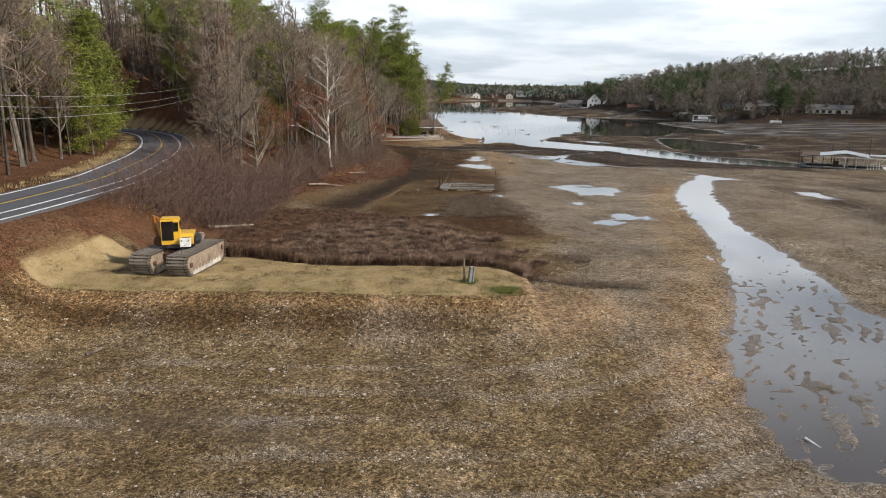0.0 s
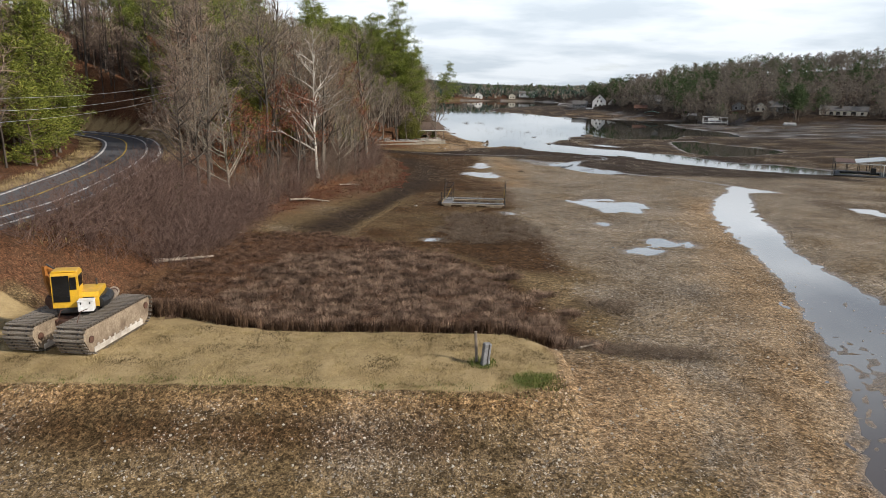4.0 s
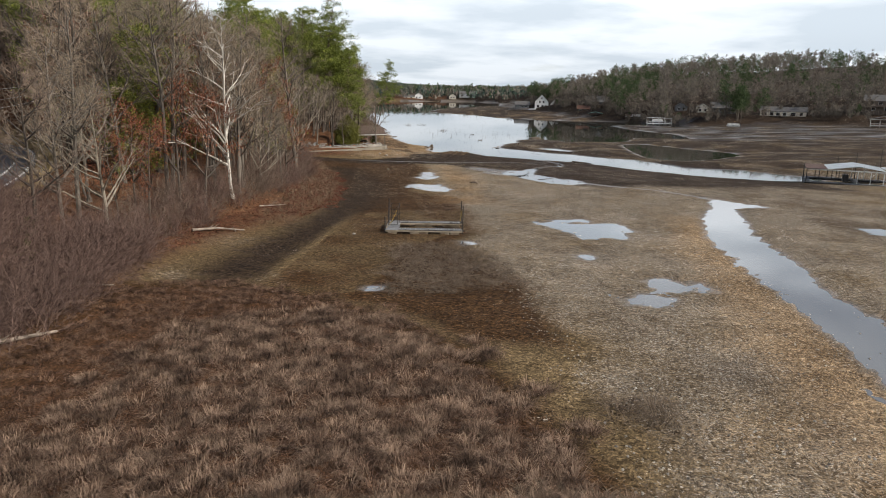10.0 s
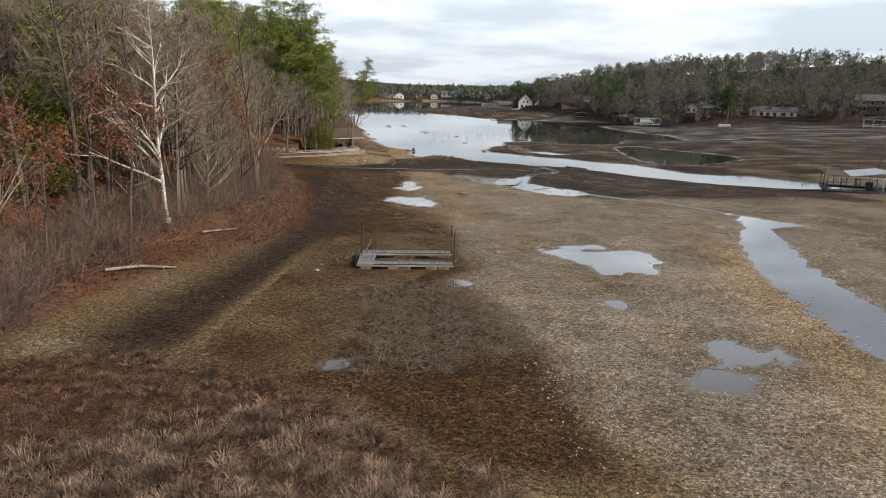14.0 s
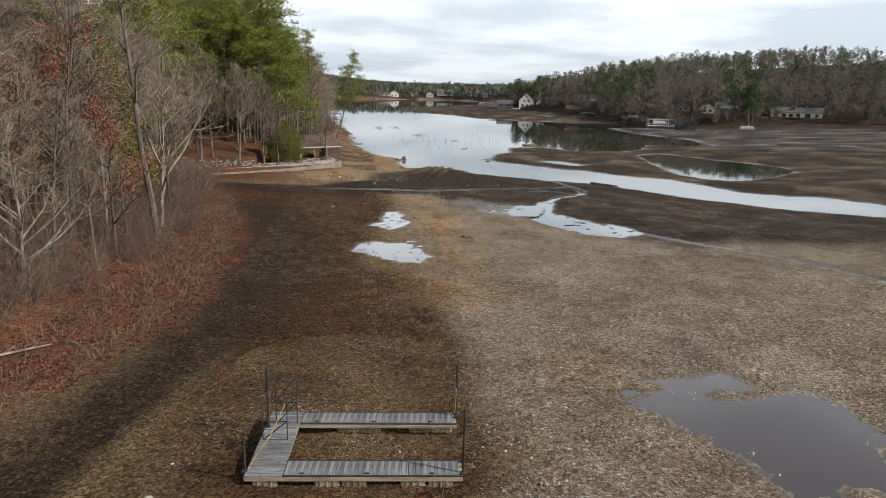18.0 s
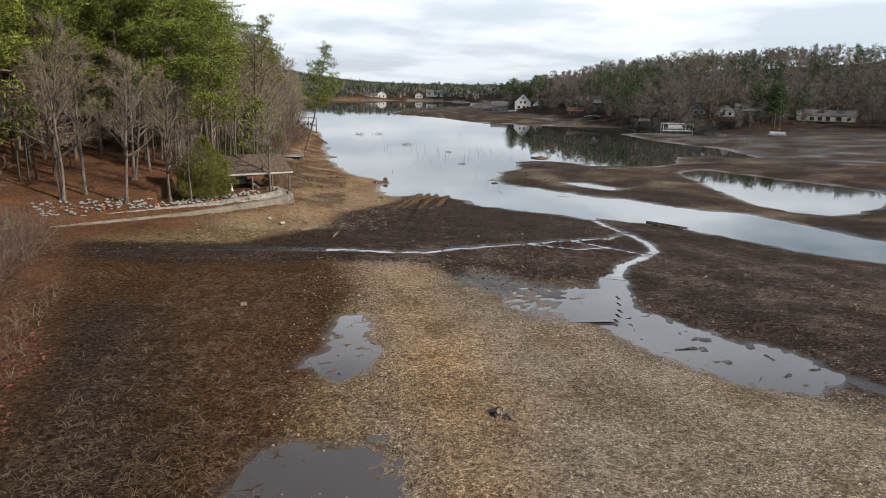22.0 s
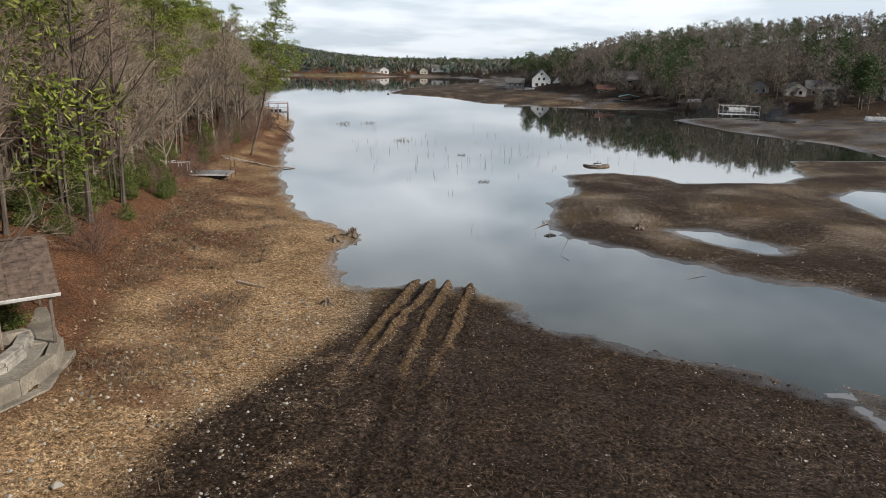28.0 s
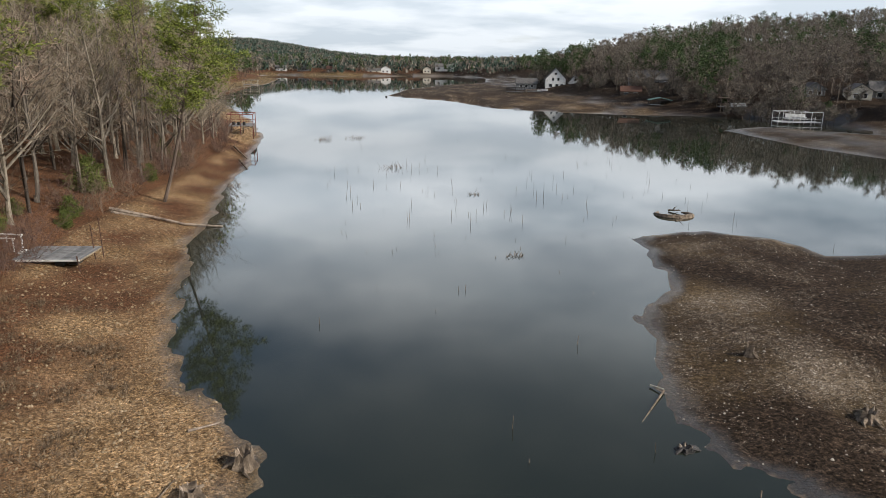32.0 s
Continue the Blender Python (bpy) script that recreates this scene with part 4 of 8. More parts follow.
z_brown = np.where(olive_d > 0, 0.56 + 0.1 * wobble(FX, FY, 9, 3), z_brown)
z_gravel = z_gravel * (1 - 0.8 * step(z_dark, 0.4, 0.9)) * (1 - 0.75 * step(z_brown, 0.4, 0.9) * (FX < 27))
z_grass = np.maximum(0.5 - (berm_s + 0.1) / 1.0 * np.where(FX < 5.6, 1, 3), 0.8 * np.exp(-(((RIM - 4.8) / 1.4) ** 2)) * step(FY + 0.4 * (-FX - 30), 44, 52))
z_leaf = np.maximum(0.5 + (E + 4.5) / 6.0, 0.0) * (1 - step(berm_s, 2.0, 0.5)) * (1 - 0.8 * west_shore)
z_leaf = np.maximum(z_leaf, (0.5 + (E + 1.0) / 4) * (E > -3))
z_grass = np.clip(z_grass, 0, 1) * (1 - 0.6 * step(FZ, BERM_Z + 0.5, BERM_Z + 1.5) * (FY < 45))
z_leaf = z_leaf * (1 - step(z_grass, 0.4, 0.7))
z_leaf = np.maximum(z_leaf, 0.8 * step(FZ, BERM_Z + 0.5, BERM_Z + 1.2) * (FY < 45) * (FX < -15) * step(RIM, 3.8, 4.4))
z_leaf = np.maximum(z_leaf, 0.55 * step(reed_d, -1, 3))
z_leaf = np.maximum(z_leaf, west_shore * (0.6 + 0.38 * wobble(FX, FY, 11, 5)) * step(-FX, -8, 0) * (FY > 176))
z_leaf = np.where((E < 0) & ((FY > 330) | (FX > 60)), 0, z_leaf) * (1 - step(FX, 60, 90))
z_tan = np.maximum(1.0 * west_shore, 0.62 * np.exp(-(((berm_s - 0.5) / 0.7) ** 2)) * (FY < 26))
z_tan = np.maximum(z_tan, 0.68 * np.exp(-((line_dist(FX, FY, [(12.5, 12), (14.5, 22), (18, 29), (22, 42), (25, 56), (27.5, 68), (33, 84)]) / 3.6) ** 2)))
z_tan = np.maximum(z_tan, 0.75 * np.exp(-((line_dist(FX, FY, [(9.5, 100), (11.5, 115), (11, 135), (10.5, 145)]) / 3.4) ** 2)))
z_tan = np.maximum(z_tan, 0.5 * np.exp(-((line_dist(FX, FY, [(27, 543), (60, 520), (120, 430)]) / 40) ** 2)))
nose = np.exp(-(((FX - 8.0) / 5.0) ** 2 + ((FY - 24.0) / 5.0) ** 2))
z_tan = np.maximum(z_tan, 1.1 * nose)
z_gravel = np.maximum(z_gravel, 0.75 * nose)
z_tan = z_tan + 0.12 * wobble(FX, FY, 16, 7)
z_wet = np.maximum(1.0 - D / 2.2, 0.95 - DAMP / 1.3) + 0.0
z_wet = np.maximum(z_wet, 0.3 * step(z_dark, 0.5, 1.0))
z_wet = np.maximum(z_wet, 0.85 * np.exp(-((line_dist(FX, FY, [(20, 136), (21, 139), (16.5, 143)]) / 3.6) ** 2)))
z_wet = np.maximum(z_wet, 0.5 * np.exp(-((line_dist(FX, FY, [(-15, 8), (-9, 9), (-4, 7)]) / 2.2) ** 2)))
z_wet = np.maximum(z_wet, 0.45 * step(FX, 90, 110) * (E < -5) * step(FY, 200, 260) + 0.3 * wobble(FX, FY, 22, 3) * step(FX, 80, 110) * (E < 0))
z_green = 0.8 * np.exp(-(((FX - 4.2) / 1.1) ** 2 + ((FY - 21.8) / 0.8) ** 2)) + 0.55 * np.exp(-(((FX - 1.9) / 0.7) ** 2 + ((FY - 23.5) / 0.8) ** 2)) + 0.24 * np.exp(-(((FY - 21.3) / 0.9) ** 2))
for name, four in (("zone_a", (z_gravel, z_dark, z_brown, z_grass)), ("zone_b", (z_leaf, z_tan, z_wet, z_green))):
    layer = ground_me.color_attributes.new(name, "FLOAT_COLOR", "POINT")
    layer.data.foreach_set("color", np.clip(np.stack(four, -1), 0, 1).astype(np.float32).ravel())
ground_me.materials.append(M_GROUND)
ground = tagged(new("ground", ground_me), "drained lake bed of mud, gravel and leaf litter", "ground", kind="structure")


def water_sheet(name, label, ring, level, material, cell, reach):
    """A level sheet of water that ends just under the land round it."""
    rx, ry = np.array(ring, float).T
    xs, ys = np.arange(rx.min() - reach, rx.max() + reach + cell, cell), np.arange(ry.min() - reach, ry.max() + reach + cell, cell)
    X, Y = np.meshgrid(xs, ys)
    keep = ring_dist(X.ravel(), Y.ravel(), ring).reshape(X.shape) > -reach
    sh, at = Shape(), {}
    for j in range(len(ys) - 1):
        for i in range(len(xs) - 1):
            if keep[j, i] or keep[j + 1, i + 1] or keep[j, i + 1] or keep[j + 1, i]:
                face = []
                for p in ((j, i), (j, i + 1), (j + 1, i + 1), (j + 1, i)):
                    if p not in at:
                        at[p] = len(sh.v)
                        sh.v.append((float(xs[p[1]]), float(ys[p[0]]), level))
                    face.append(at[p])
                sh.f.append(tuple(face))
    return solid(name, sh, material, label, "water", kind="structure")


lake_sh = Shape().add([(-200, 120, 0), (260, 120, 0), (260, 1150, 0), (-200, 1150, 0)], [(0, 1, 2, 3)])
solid("water", lake_sh, M_LAKE, "calm lake water that mirrors the cloudy sky", "water", kind="structure")
for (ring, _), level in zip(PUDDLES, LEVELS):
    water_sheet("water", "shallow standing water on the lake bed", ring, level, M_PUDDLE, 0.5 if len(ring) < 20 else 1.0, 0.8)
for k, (line, half) in enumerate(RIVULETS):
    if line[0][0] > 41:
        continue  # only a damp trickle in its channel
    line = line[9:] if line[0][0] < -8 else line
    sh, n = Shape(), len(line)
    for i, (x, y, z) in enumerate(line):
        z = min(z, gz(x, y) + 0.05)
        a, b = line[max(i - 1, 0)], line[min(i + 1, n - 1)]
        w = Vector((a[1] - b[1], b[0] - a[0])).normalized() * (half + 0.75)
        sh.v += [(x - w.x, y - w.y, z + 0.03 + 0.012 * k), (x + w.x, y + w.y, z + 0.03 + 0.012 * k)]
        if i:
            sh.f.append((2 * i - 2, 2 * i, 2 * i + 1, 2 * i - 1))
    solid("water", sh, M_PUDDLE, "thin rivulet of muddy water", "water", kind="structure")


def smooth_line(line, pace):
    """A rounded line through the points, with even steps."""
    out = []
    for i in range(len(line) - 1):
        p0, p1, p2, p3 = (Vector(line[min(max(k, 0), len(line) - 1)]) for k in (i - 1, i, i + 1, i + 2))
        steps = max(1, int((p2 - p1).length / pace))
        for s in range(steps):
            t = s / steps
            out.append(0.5 * (2 * p1 + (p2 - p0) * t + (2 * p0 - 5 * p1 + 4 * p2 - p3) * t * t + (3 * p1 - p0 - 3 * p2 + p3) * t**3))
    return out + [Vector(line[-1])]


# the ridges that tracked wheels squeezed up beside their ruts
for line in RIDGES:
    rut, sh, offs = smooth_line(line, 0.2), Shape(), np.arange(-0.8, 0.81, 0.08)
    P = np.array([tuple(p) for p in rut])
    T = np.gradient(P, axis=0)
    T = T / np.linalg.norm(T, axis=1)[:, None]
    X, Y = P[:, :1] + T[:, 1:] * offs, P[:, 1:] - T[:, :1] * offs
    k = step(Y, 176, 194) * (1 - step(Y, 197.5, 200.5))
    lump = 1 + 0.35 * wobble(X, Y, 1.1, 4) + 0.25 * wobble(X, Y, 0.45, 7)
    a = np.abs(offs + 0.06 * wobble(X, Y, 1.7, 3))
    Z = ground_height(X.ravel(), Y.ravel()).reshape(X.shape) + k * 0.3 * lump * np.exp(-((a / 0.24) ** 2)) + 0.012 - 0.12 * step(a, 0.45, 0.75) - 0.05 * (1 - k)
    n = len(offs)
    sh.v = [tuple(map(float, p)) for p in np.stack([X, Y, Z], -1).reshape(-1, 3)]
    sh.f = [(i * n + j, i * n + j + 1, i * n + n + j + 1, i * n + n + j) for i in range(len(rut) - 1) for j in range(n - 1)]
    me = sh.mesh("rut", M_GROUND, True)
    for nm, four in (("zone_a", (0.1, 0.52, 0.5, 0.0)), ("zone_b", (0.0, 0.3, 0.3, 0.0))):
        me.color_attributes.new(nm, "FLOAT_COLOR", "POINT").data.foreach_set("color", np.tile(np.array(four, np.float32), len(sh.v)))
    solid("rut", me, M_GROUND, "muddy wheel rut with raised ridges running into the lake", "rut", kind="structure")


# ---- the road ----
ROAD_LINE = smooth_line(ROAD[1:], 1.5)


def band(lo, hi, z0, z1, lines=ROAD_LINE):
    """A strip along the road between two offsets from its middle."""
    sh, n = Shape(), len(lines)
    for i, p in enumerate(lines):
        w = (lines[min(i + 1, n - 1)] - lines[max(i - 1, 0)]).normalized()
        side = Vector((w.y, -w.x))
        a, b = p + side * lo, p + side * hi
        sh.v += [(a.x, a.y, z1), (b.x, b.y, z1), (b.x, b.y, z0), (a.x, a.y, z0)]
        if i:
            k = 4 * i
            sh.f += [(k - 4, k - 3, k + 1, k), (k - 3, k - 2, k + 2, k + 1), (k - 1, k - 4, k, k + 3)]
    return sh


road = tagged(new("road", band(-3.75, 3.75, ROAD_Z - 0.35, ROAD_Z).mesh("road", M_ASPHALT)), "grey asphalt two-lane road in a bend", "road", kind="structure")
for name, off, wide, m in (("edge_line", -3.3, 0.12, M_LINE_WHITE), ("centre_line", -0.72, 0.09, M_LINE_YELLOW), ("lane_line", 1.75, 0.12, M_LINE_WHITE), ("edge_line", 3.35, 0.13, M_LINE_WHITE)):
    part(name, band(off - wide, off + wide, ROAD_Z - 0.05, ROAD_Z + 0.006), m, road)
for k in range(9):
    rnd = random.Random(k)
    i = 4 + k * 7
    part("tar_seal", band(-3.0 + 0.6 * (k % 5), -2.93 + 0.6 * (k % 5), ROAD_Z - 0.05, ROAD_Z + 0.004, ROAD_LINE[i : i + 5]), M_ASPHALT_CRACK, road)


# ---- trees ----
def rand_side(rnd, way, tilt):
    """A direction that leans by tilt radians away from way, to any side."""
    a = rnd.uniform(0, 6.2832)
    side = way.cross(Vector((0.3, 0.2, 0.93)) if abs(way.z) < 0.9 else Vector((1, 0, 0.1))).normalized()
    out = math.cos(a) * side + math.sin(a) * way.cross(side)
    return (math.cos(tilt) * way + math.sin(tilt) * out).normalized()


def bough(sh, rnd, p, way, long, thick, steps, sides, lift=0.15, crook=0.16):
    """One bent branch. Gives its points and radii."""
    pts, rad = [p], [thick]
    for s in range(steps):
        way = (way + Vector((rnd.uniform(-crook, crook), rnd.uniform(-crook, crook), rnd.uniform(-crook, crook) + lift * 0.5))).normalized()
        pts.append(pts[-1] + way * (long / steps))
        rad.append(max(thick * (1 - 0.82 * (s + 1) / steps), 0.006))
    sh.tube(pts, rad, sides, cap=False)
    return pts, rad


def along(pts, f):
    k = f * (len(pts) - 1)
    i = min(int(k), len(pts) - 2)
    return pts[i].lerp(pts[i + 1], k - i), (pts[i + 1] - pts[i]).normalized()


def bare_tree(seed, high, first=0.3, limbs=18, fine=6, spread_k=0.36, thick=None, twig_w=0.016, forked=0, flat=0.22):
    """A leafless broad-leaved tree: trunk and limbs, and the twigs apart."""
    rnd = random.Random(seed)
    wood, twigs, P, Q, W = Shape(), Shape(), [], [], []
    thick = thick or high * 0.0125
    stems = []
    for k in range(1 + forked):
        lean = Vector((rnd.uniform(-0.05, 0.05) + 0.16 * k, rnd.uniform(-0.05, 0.05) - 0.1 * k, 1)).normalized()
        pts, rad = bough(wood, rnd, Vector((0.25 * k, 0.1 * k, -0.4)), lean, high * (1 - 0.12 * k), thick * (1 - 0.25 * k), 9, 7, 0.12, 0.07)
        stems.append(pts)
        wood.tube([pts[0], pts[0] + Vector((0, 0, 0.9))], [thick * 1.7, thick * 0.98], 7, False)
    for n in range(limbs):
        pts = stems[n % len(stems)]
        f = first + (0.97 - first) * (n + rnd.random()) / limbs
        p, w = along(pts, f)
        reach = high * spread_k * (1.12 - f) * rnd.uniform(0.75, 1.25) + 0.6
        limb, _ = bough(wood, rnd, p, rand_side(rnd, w, rnd.uniform(0.75, 1.25)), reach, thick * 0.6 * (1.1 - f) + 0.025, 4, 4, flat)
        for m in range(fine + 1):
            q, w2 = along(limb, 0.2 + 0.78 * (m + rnd.random()) / (fine + 1))
            sub, _ = bough(wood, rnd, q, rand_side(rnd, w2, rnd.uniform(0.45, 0.95)), reach * rnd.uniform(0.3, 0.55), 0.032, 2, 3, 0.2, 0.2)
            for j in range(fine):
                r, w3 = along(sub, 0.15 + 0.85 * (j + rnd.random()) / fine)
                ray = rand_side(rnd, w3, rnd.uniform(0.3, 0.9))
                end = r + ray * rnd.uniform(0.5, 1.1) * (0.5 + reach * 0.16)
                P.append(r), Q.append(end), W.append(twig_w)
                for _ in range(3):
                    s = r.lerp(end, rnd.uniform(0.2, 0.9))
                    P.append(s), Q.append(s + rand_side(rnd, ray, rnd.uniform(0.4, 0.9)) * rnd.uniform(0.3, 0.8)), W.append(twig_w * 0.75)
    twigs.slivers(np.array([tuple(p) for p in P]), np.array([tuple(p) for p in Q]), np.array(W), np.random.default_rng(seed))
    return wood, twigs


def leaf_tufts(sh, rng, spots, sizes, count, wide, flat=0.6, lift=0.25):
    """Tufts of needles or leaves round many points."""
    n = len(spots)
    w = rng.normal(size=(n, count, 3))
    w[:, :, 2] = (w[:, :, 2] + lift) * flat
    w /= np.linalg.norm(w, axis=2, keepdims=True) + 1e-9
    size = np.reshape(sizes, (-1, 1, 1)) * np.ones((n, 1, 1))
    a = np.reshape(spots, (-1, 1, 3)) + w * size * rng.uniform(0.05, 0.85, (n, count, 1))
    b = a + (w + 0.35 * rng.normal(size=w.shape)) * size * rng.uniform(0.22, 0.45, (n, count, 1))
    sh.slivers(a.reshape(-1, 3), b.reshape(-1, 3), np.full(n * count, wide), rng)


def pine_tree(seed, high, first=0.5, whorls=13, tuft=0.85, bits=46, wide=0.05, reach_k=0.235):
    """A tall pine: layered limbs, each with flat clumps of needles towards its end."""
    rnd, spots, sizes = random.Random(seed), [], []
    wood, green = Shape(), Shape()
    pts, _ = bough(wood, rnd, Vector((0, 0, -0.4)), Vector((rnd.uniform(-0.03, 0.03), rnd.uniform(-0.03, 0.03), 1)), high, high * 0.0085, 8, 7, 0.1, 0.05)
    for n in range(6):
        p, w = along(pts, rnd.uniform(0.2, max(first, 0.25)))
        bough(wood, rnd, p, rand_side(rnd, w, 1.35), rnd.uniform(0.6, 1.8), 0.03, 2, 3)
    for n in range(whorls):
        f = first + (0.98 - first) * n / (whorls - 1)
        for m in range(rnd.choice((3, 4, 4, 5))):
            p, w = along(pts, min(f + rnd.uniform(-0.02, 0.02), 0.99))
            shape = math.sin(min(1.0, (f - first) / (1 - first) * 1.0 + 0.24) * math.pi) ** 0.6 if f < 0.95 else 0.3
            reach = high * reach_k * max(shape, 0.3) * rnd.uniform(0.55, 1.2)
            limb, _ = bough(wood, rnd, p, rand_side(rnd, w, rnd.uniform(1.1, 1.5)), reach, 0.05, 4, 4, 0.22, 0.14)
            count = max(2, int(reach / 0.62))
            for j in range(count):
                q, w2 = along(limb, 0.3 + 0.7 * (j + 0.8) / count)
                spots.append(tuple(q + Vector((rnd.gauss(0, 0.5), rnd.gauss(0, 0.5), rnd.uniform(-0.1, 0.4)))))
                sizes.append(tuft * rnd.uniform(0.7, 1.35))
    p, _ = along(pts, 1.0)
    for k in range(3):
        spots.append(tuple(p + Vector((rnd.gauss(0, 0.3), rnd.gauss(0, 0.3), rnd.uniform(-0.6, 0.2)))))
        sizes.append(tuft)
    leaf_tufts(green, np.random.default_rng(seed), np.array(spots), np.array(sizes), bits, wide, 0.45)
    return wood, green


def cedar_tree(seed, high, wide_k=0.5, tufts=260, bits=16, size=0.65, w=0.045):
    """A dense evergreen that is leafy to the ground."""
    rnd, spots, sizes = random.Random(seed), [], []
    wood, green = Shape(), Shape()
    bough(wood, rnd, Vector((0, 0, -0.3)), Vector((0, 0, 1)), high * 0.95, high * 0.02, 5, 6, 0.1, 0.04)
    lobes = [(rnd.uniform(0, 6.28), rnd.uniform(0.8, 1.15)) for _ in range(7)]
    for n in range(tufts):
        f = rnd.random() ** 1.25
        z = high * (0.06 + 0.94 * f)
        a = rnd.uniform(0, 6.2832)
        lobe = max(k * math.cos(0.9 * ((a - c + 3.1416) % 6.2832 - 3.1416)) for c, k in lobes)
        r = high * wide_k * math.sin(math.pi * min(1.0, 0.3 + 0.72 * f)) ** 0.75 * (0.7 + 0.3 * lobe) * (0.85 + 0.15 * math.sin(11 * f + 3 * a)) * rnd.uniform(0.5, 1.0)
        p = (r * math.cos(a), r * math.sin(a), z)
        if n % 4 == 0:
            wood.tube([(0, 0, z * 0.9), p], [0.03, 0.01], 3, False)
        spots.append(p)
        sizes.append(size * rnd.uniform(0.7, 1.3))
    leaf_tufts(green, np.random.default_rng(seed), np.array(spots), np.array(sizes), bits, w, 0.8)
    return wood, green


def bush_shape(seed, high, stems=26, twig_w=0.011):
    """A thicket of arching, leafless stems."""
    rnd, P, Q, W = random.Random(seed), [], [], []
    wood, twigs = Shape(), Shape()
    for n in range(stems):
        a, tilt = rnd.uniform(0, 6.2832), rnd.uniform(0.05, 1.15)
        way = Vector((math.cos(a) * math.sin(tilt), math.sin(a) * math.sin(tilt), math.cos(tilt)))
        foot = Vector((rnd.gauss(0, 0.35) * high * 0.4, rnd.gauss(0, 0.35) * high * 0.4, -0.15))
        pts, _ = bough(wood, rnd, foot, way, high * rnd.uniform(0.7, 1.15), 0.015, 4, 3, -0.12, 0.22)
        for m in range(9):
            p, w = along(pts, 0.2 + 0.8 * (m + rnd.random()) / 9)
            end = p + rand_side(rnd, w, rnd.uniform(0.35, 0.95)) * rnd.uniform(0.35, 0.8)
            P.append(p), Q.append(end), W.append(twig_w)
            for _ in range(3):
                s = p.lerp(end, rnd.uniform(0.1, 0.9))
                P.append(s), Q.append(s + rand_side(rnd, (end - p).normalized(), 0.7) * rnd.uniform(0.2, 0.5)), W.append(twig_w * 0.8)
    twigs.slivers(np.array([tuple(p) for p in P]), np.array([tuple(p) for p in Q]), np.array(W), np.random.default_rng(seed))
    return wood, twigs


def plant(name, label, category, wood, m_wood, crown, m_crown, crown_name="crown"):
    """A tree as a thing, kept as a pattern for copies."""
    t = thing(name, (0, 0, 0), label, category)
    part("trunk", wood, m_wood, t)
    part(crown_name, crown, m_crown, t)
    return t


BX, BY = np.arange(-70.0, 12.0, 0.5), np.arange(20.0, 425.0, 0.5)
BANK_GRID = np.meshgrid(BX, BY)
BANK_E = ring_dist(BANK_GRID[0].ravel(), BANK_GRID[1].ravel(), INLAND).reshape(BANK_GRID[0].shape)
BANK_ROAD = line_dist(BANK_GRID[0].ravel(), BANK_GRID[1].ravel(), ROAD).reshape(BANK_GRID[0].shape)
BANK_Z = ground_height(BANK_GRID[0].ravel(), BANK_GRID[1].ravel()).reshape(BANK_GRID[0].shape)


def looked_up(field, x, y):
    """A value of the wooded bank, read between the places of its grid."""
    i, j = min(max((x - BX[0]) / 0.5, 0), len(BX) - 1.001), min(max((y - BY[0]) / 0.5, 0), len(BY) - 1.001)
    a, b, u, v = int(j), int(i), j - int(j), i - int(i)
    return float((field[a, b] * (1 - v) + field[a, b + 1] * v) * (1 - u) + (field[a + 1, b] * (1 - v) + field[a + 1, b + 1] * v) * u)


def place(pattern, x, y, size=1.0, turn=0.0, z=None, group="", label=""):
    ob = copy_thing(pattern, pose(x, y, looked_up(BANK_Z, x, y) if z is None else z, 0, 0, turn))
    ob.scale = (size, size, size)
    if group:
        ob["group"] = group
    if label:
        ob["label"] = label
    return ob


def drop_pattern(t):
    for o in (*t.children_recursive, t):
        bpy.data.objects.remove(o)


BARE = [plant("bare_tree", "leafless grey hardwood tree on the wooded bank", "tree", w, M_BARK, c, M_TWIG)
        for w, c in (bare_tree(11, 17), bare_tree(12, 19, 0.4), bare_tree(13, 14, 0.22), bare_tree(14, 20, 0.45, 16, 6, 0.32), bare_tree(15, 16, 0.28, forked=1))]
BARE_PALE = [plant("bare_tree", "leafless pale-barked tree with wide limbs on the bank", "tree", w, M_BARK_PALE, c, M_TWIG_PALE)
             for w, c in (bare_tree(16, 17, 0.14, 22, 5, 0.52, 0.24, 0.014, flat=0.3), bare_tree(17, 19, 0.2, 22, 5, 0.48, 0.26, 0.014, flat=0.25), bare_tree(18, 15, 0.12, 20, 5, 0.55, 0.2, 0.014, flat=0.3))]
BARE_DARK = [plant("bare_tree", "leafless dark hardwood tree on the wooded bank", "tree", w, M_BARK_DARK, c, M_TWIG_DARK)
             for w, c in (bare_tree(21, 18, 0.33), bare_tree(22, 15, 0.25), bare_tree(23, 20, 0.42, 16, 6, 0.32))]
PINES = [plant("pine_tree", "tall green pine with a bare lower trunk", "tree", w, M_BARK_PINE, c, M_PINE)
         for w, c in (pine_tree(31, 25, 0.4, 14), pine_tree(32, 22, 0.36, 14), pine_tree(33, 27, 0.36, 15), pine_tree(34, 19, 0.25, 14, reach_k=0.24))]


def rusty_tree(seed, high):
    wood, twigs = bare_tree(seed, high, 0.25, 12, 4)
    leaves, rng = Shape(), np.random.default_rng(seed)
    tips = twigs.tri[0][:, 2]
    leaf_tufts(leaves, rng, tips[rng.random(len(tips)) < 0.6], 0.34, 3, 0.07, 1.0)
    return wood, leaves


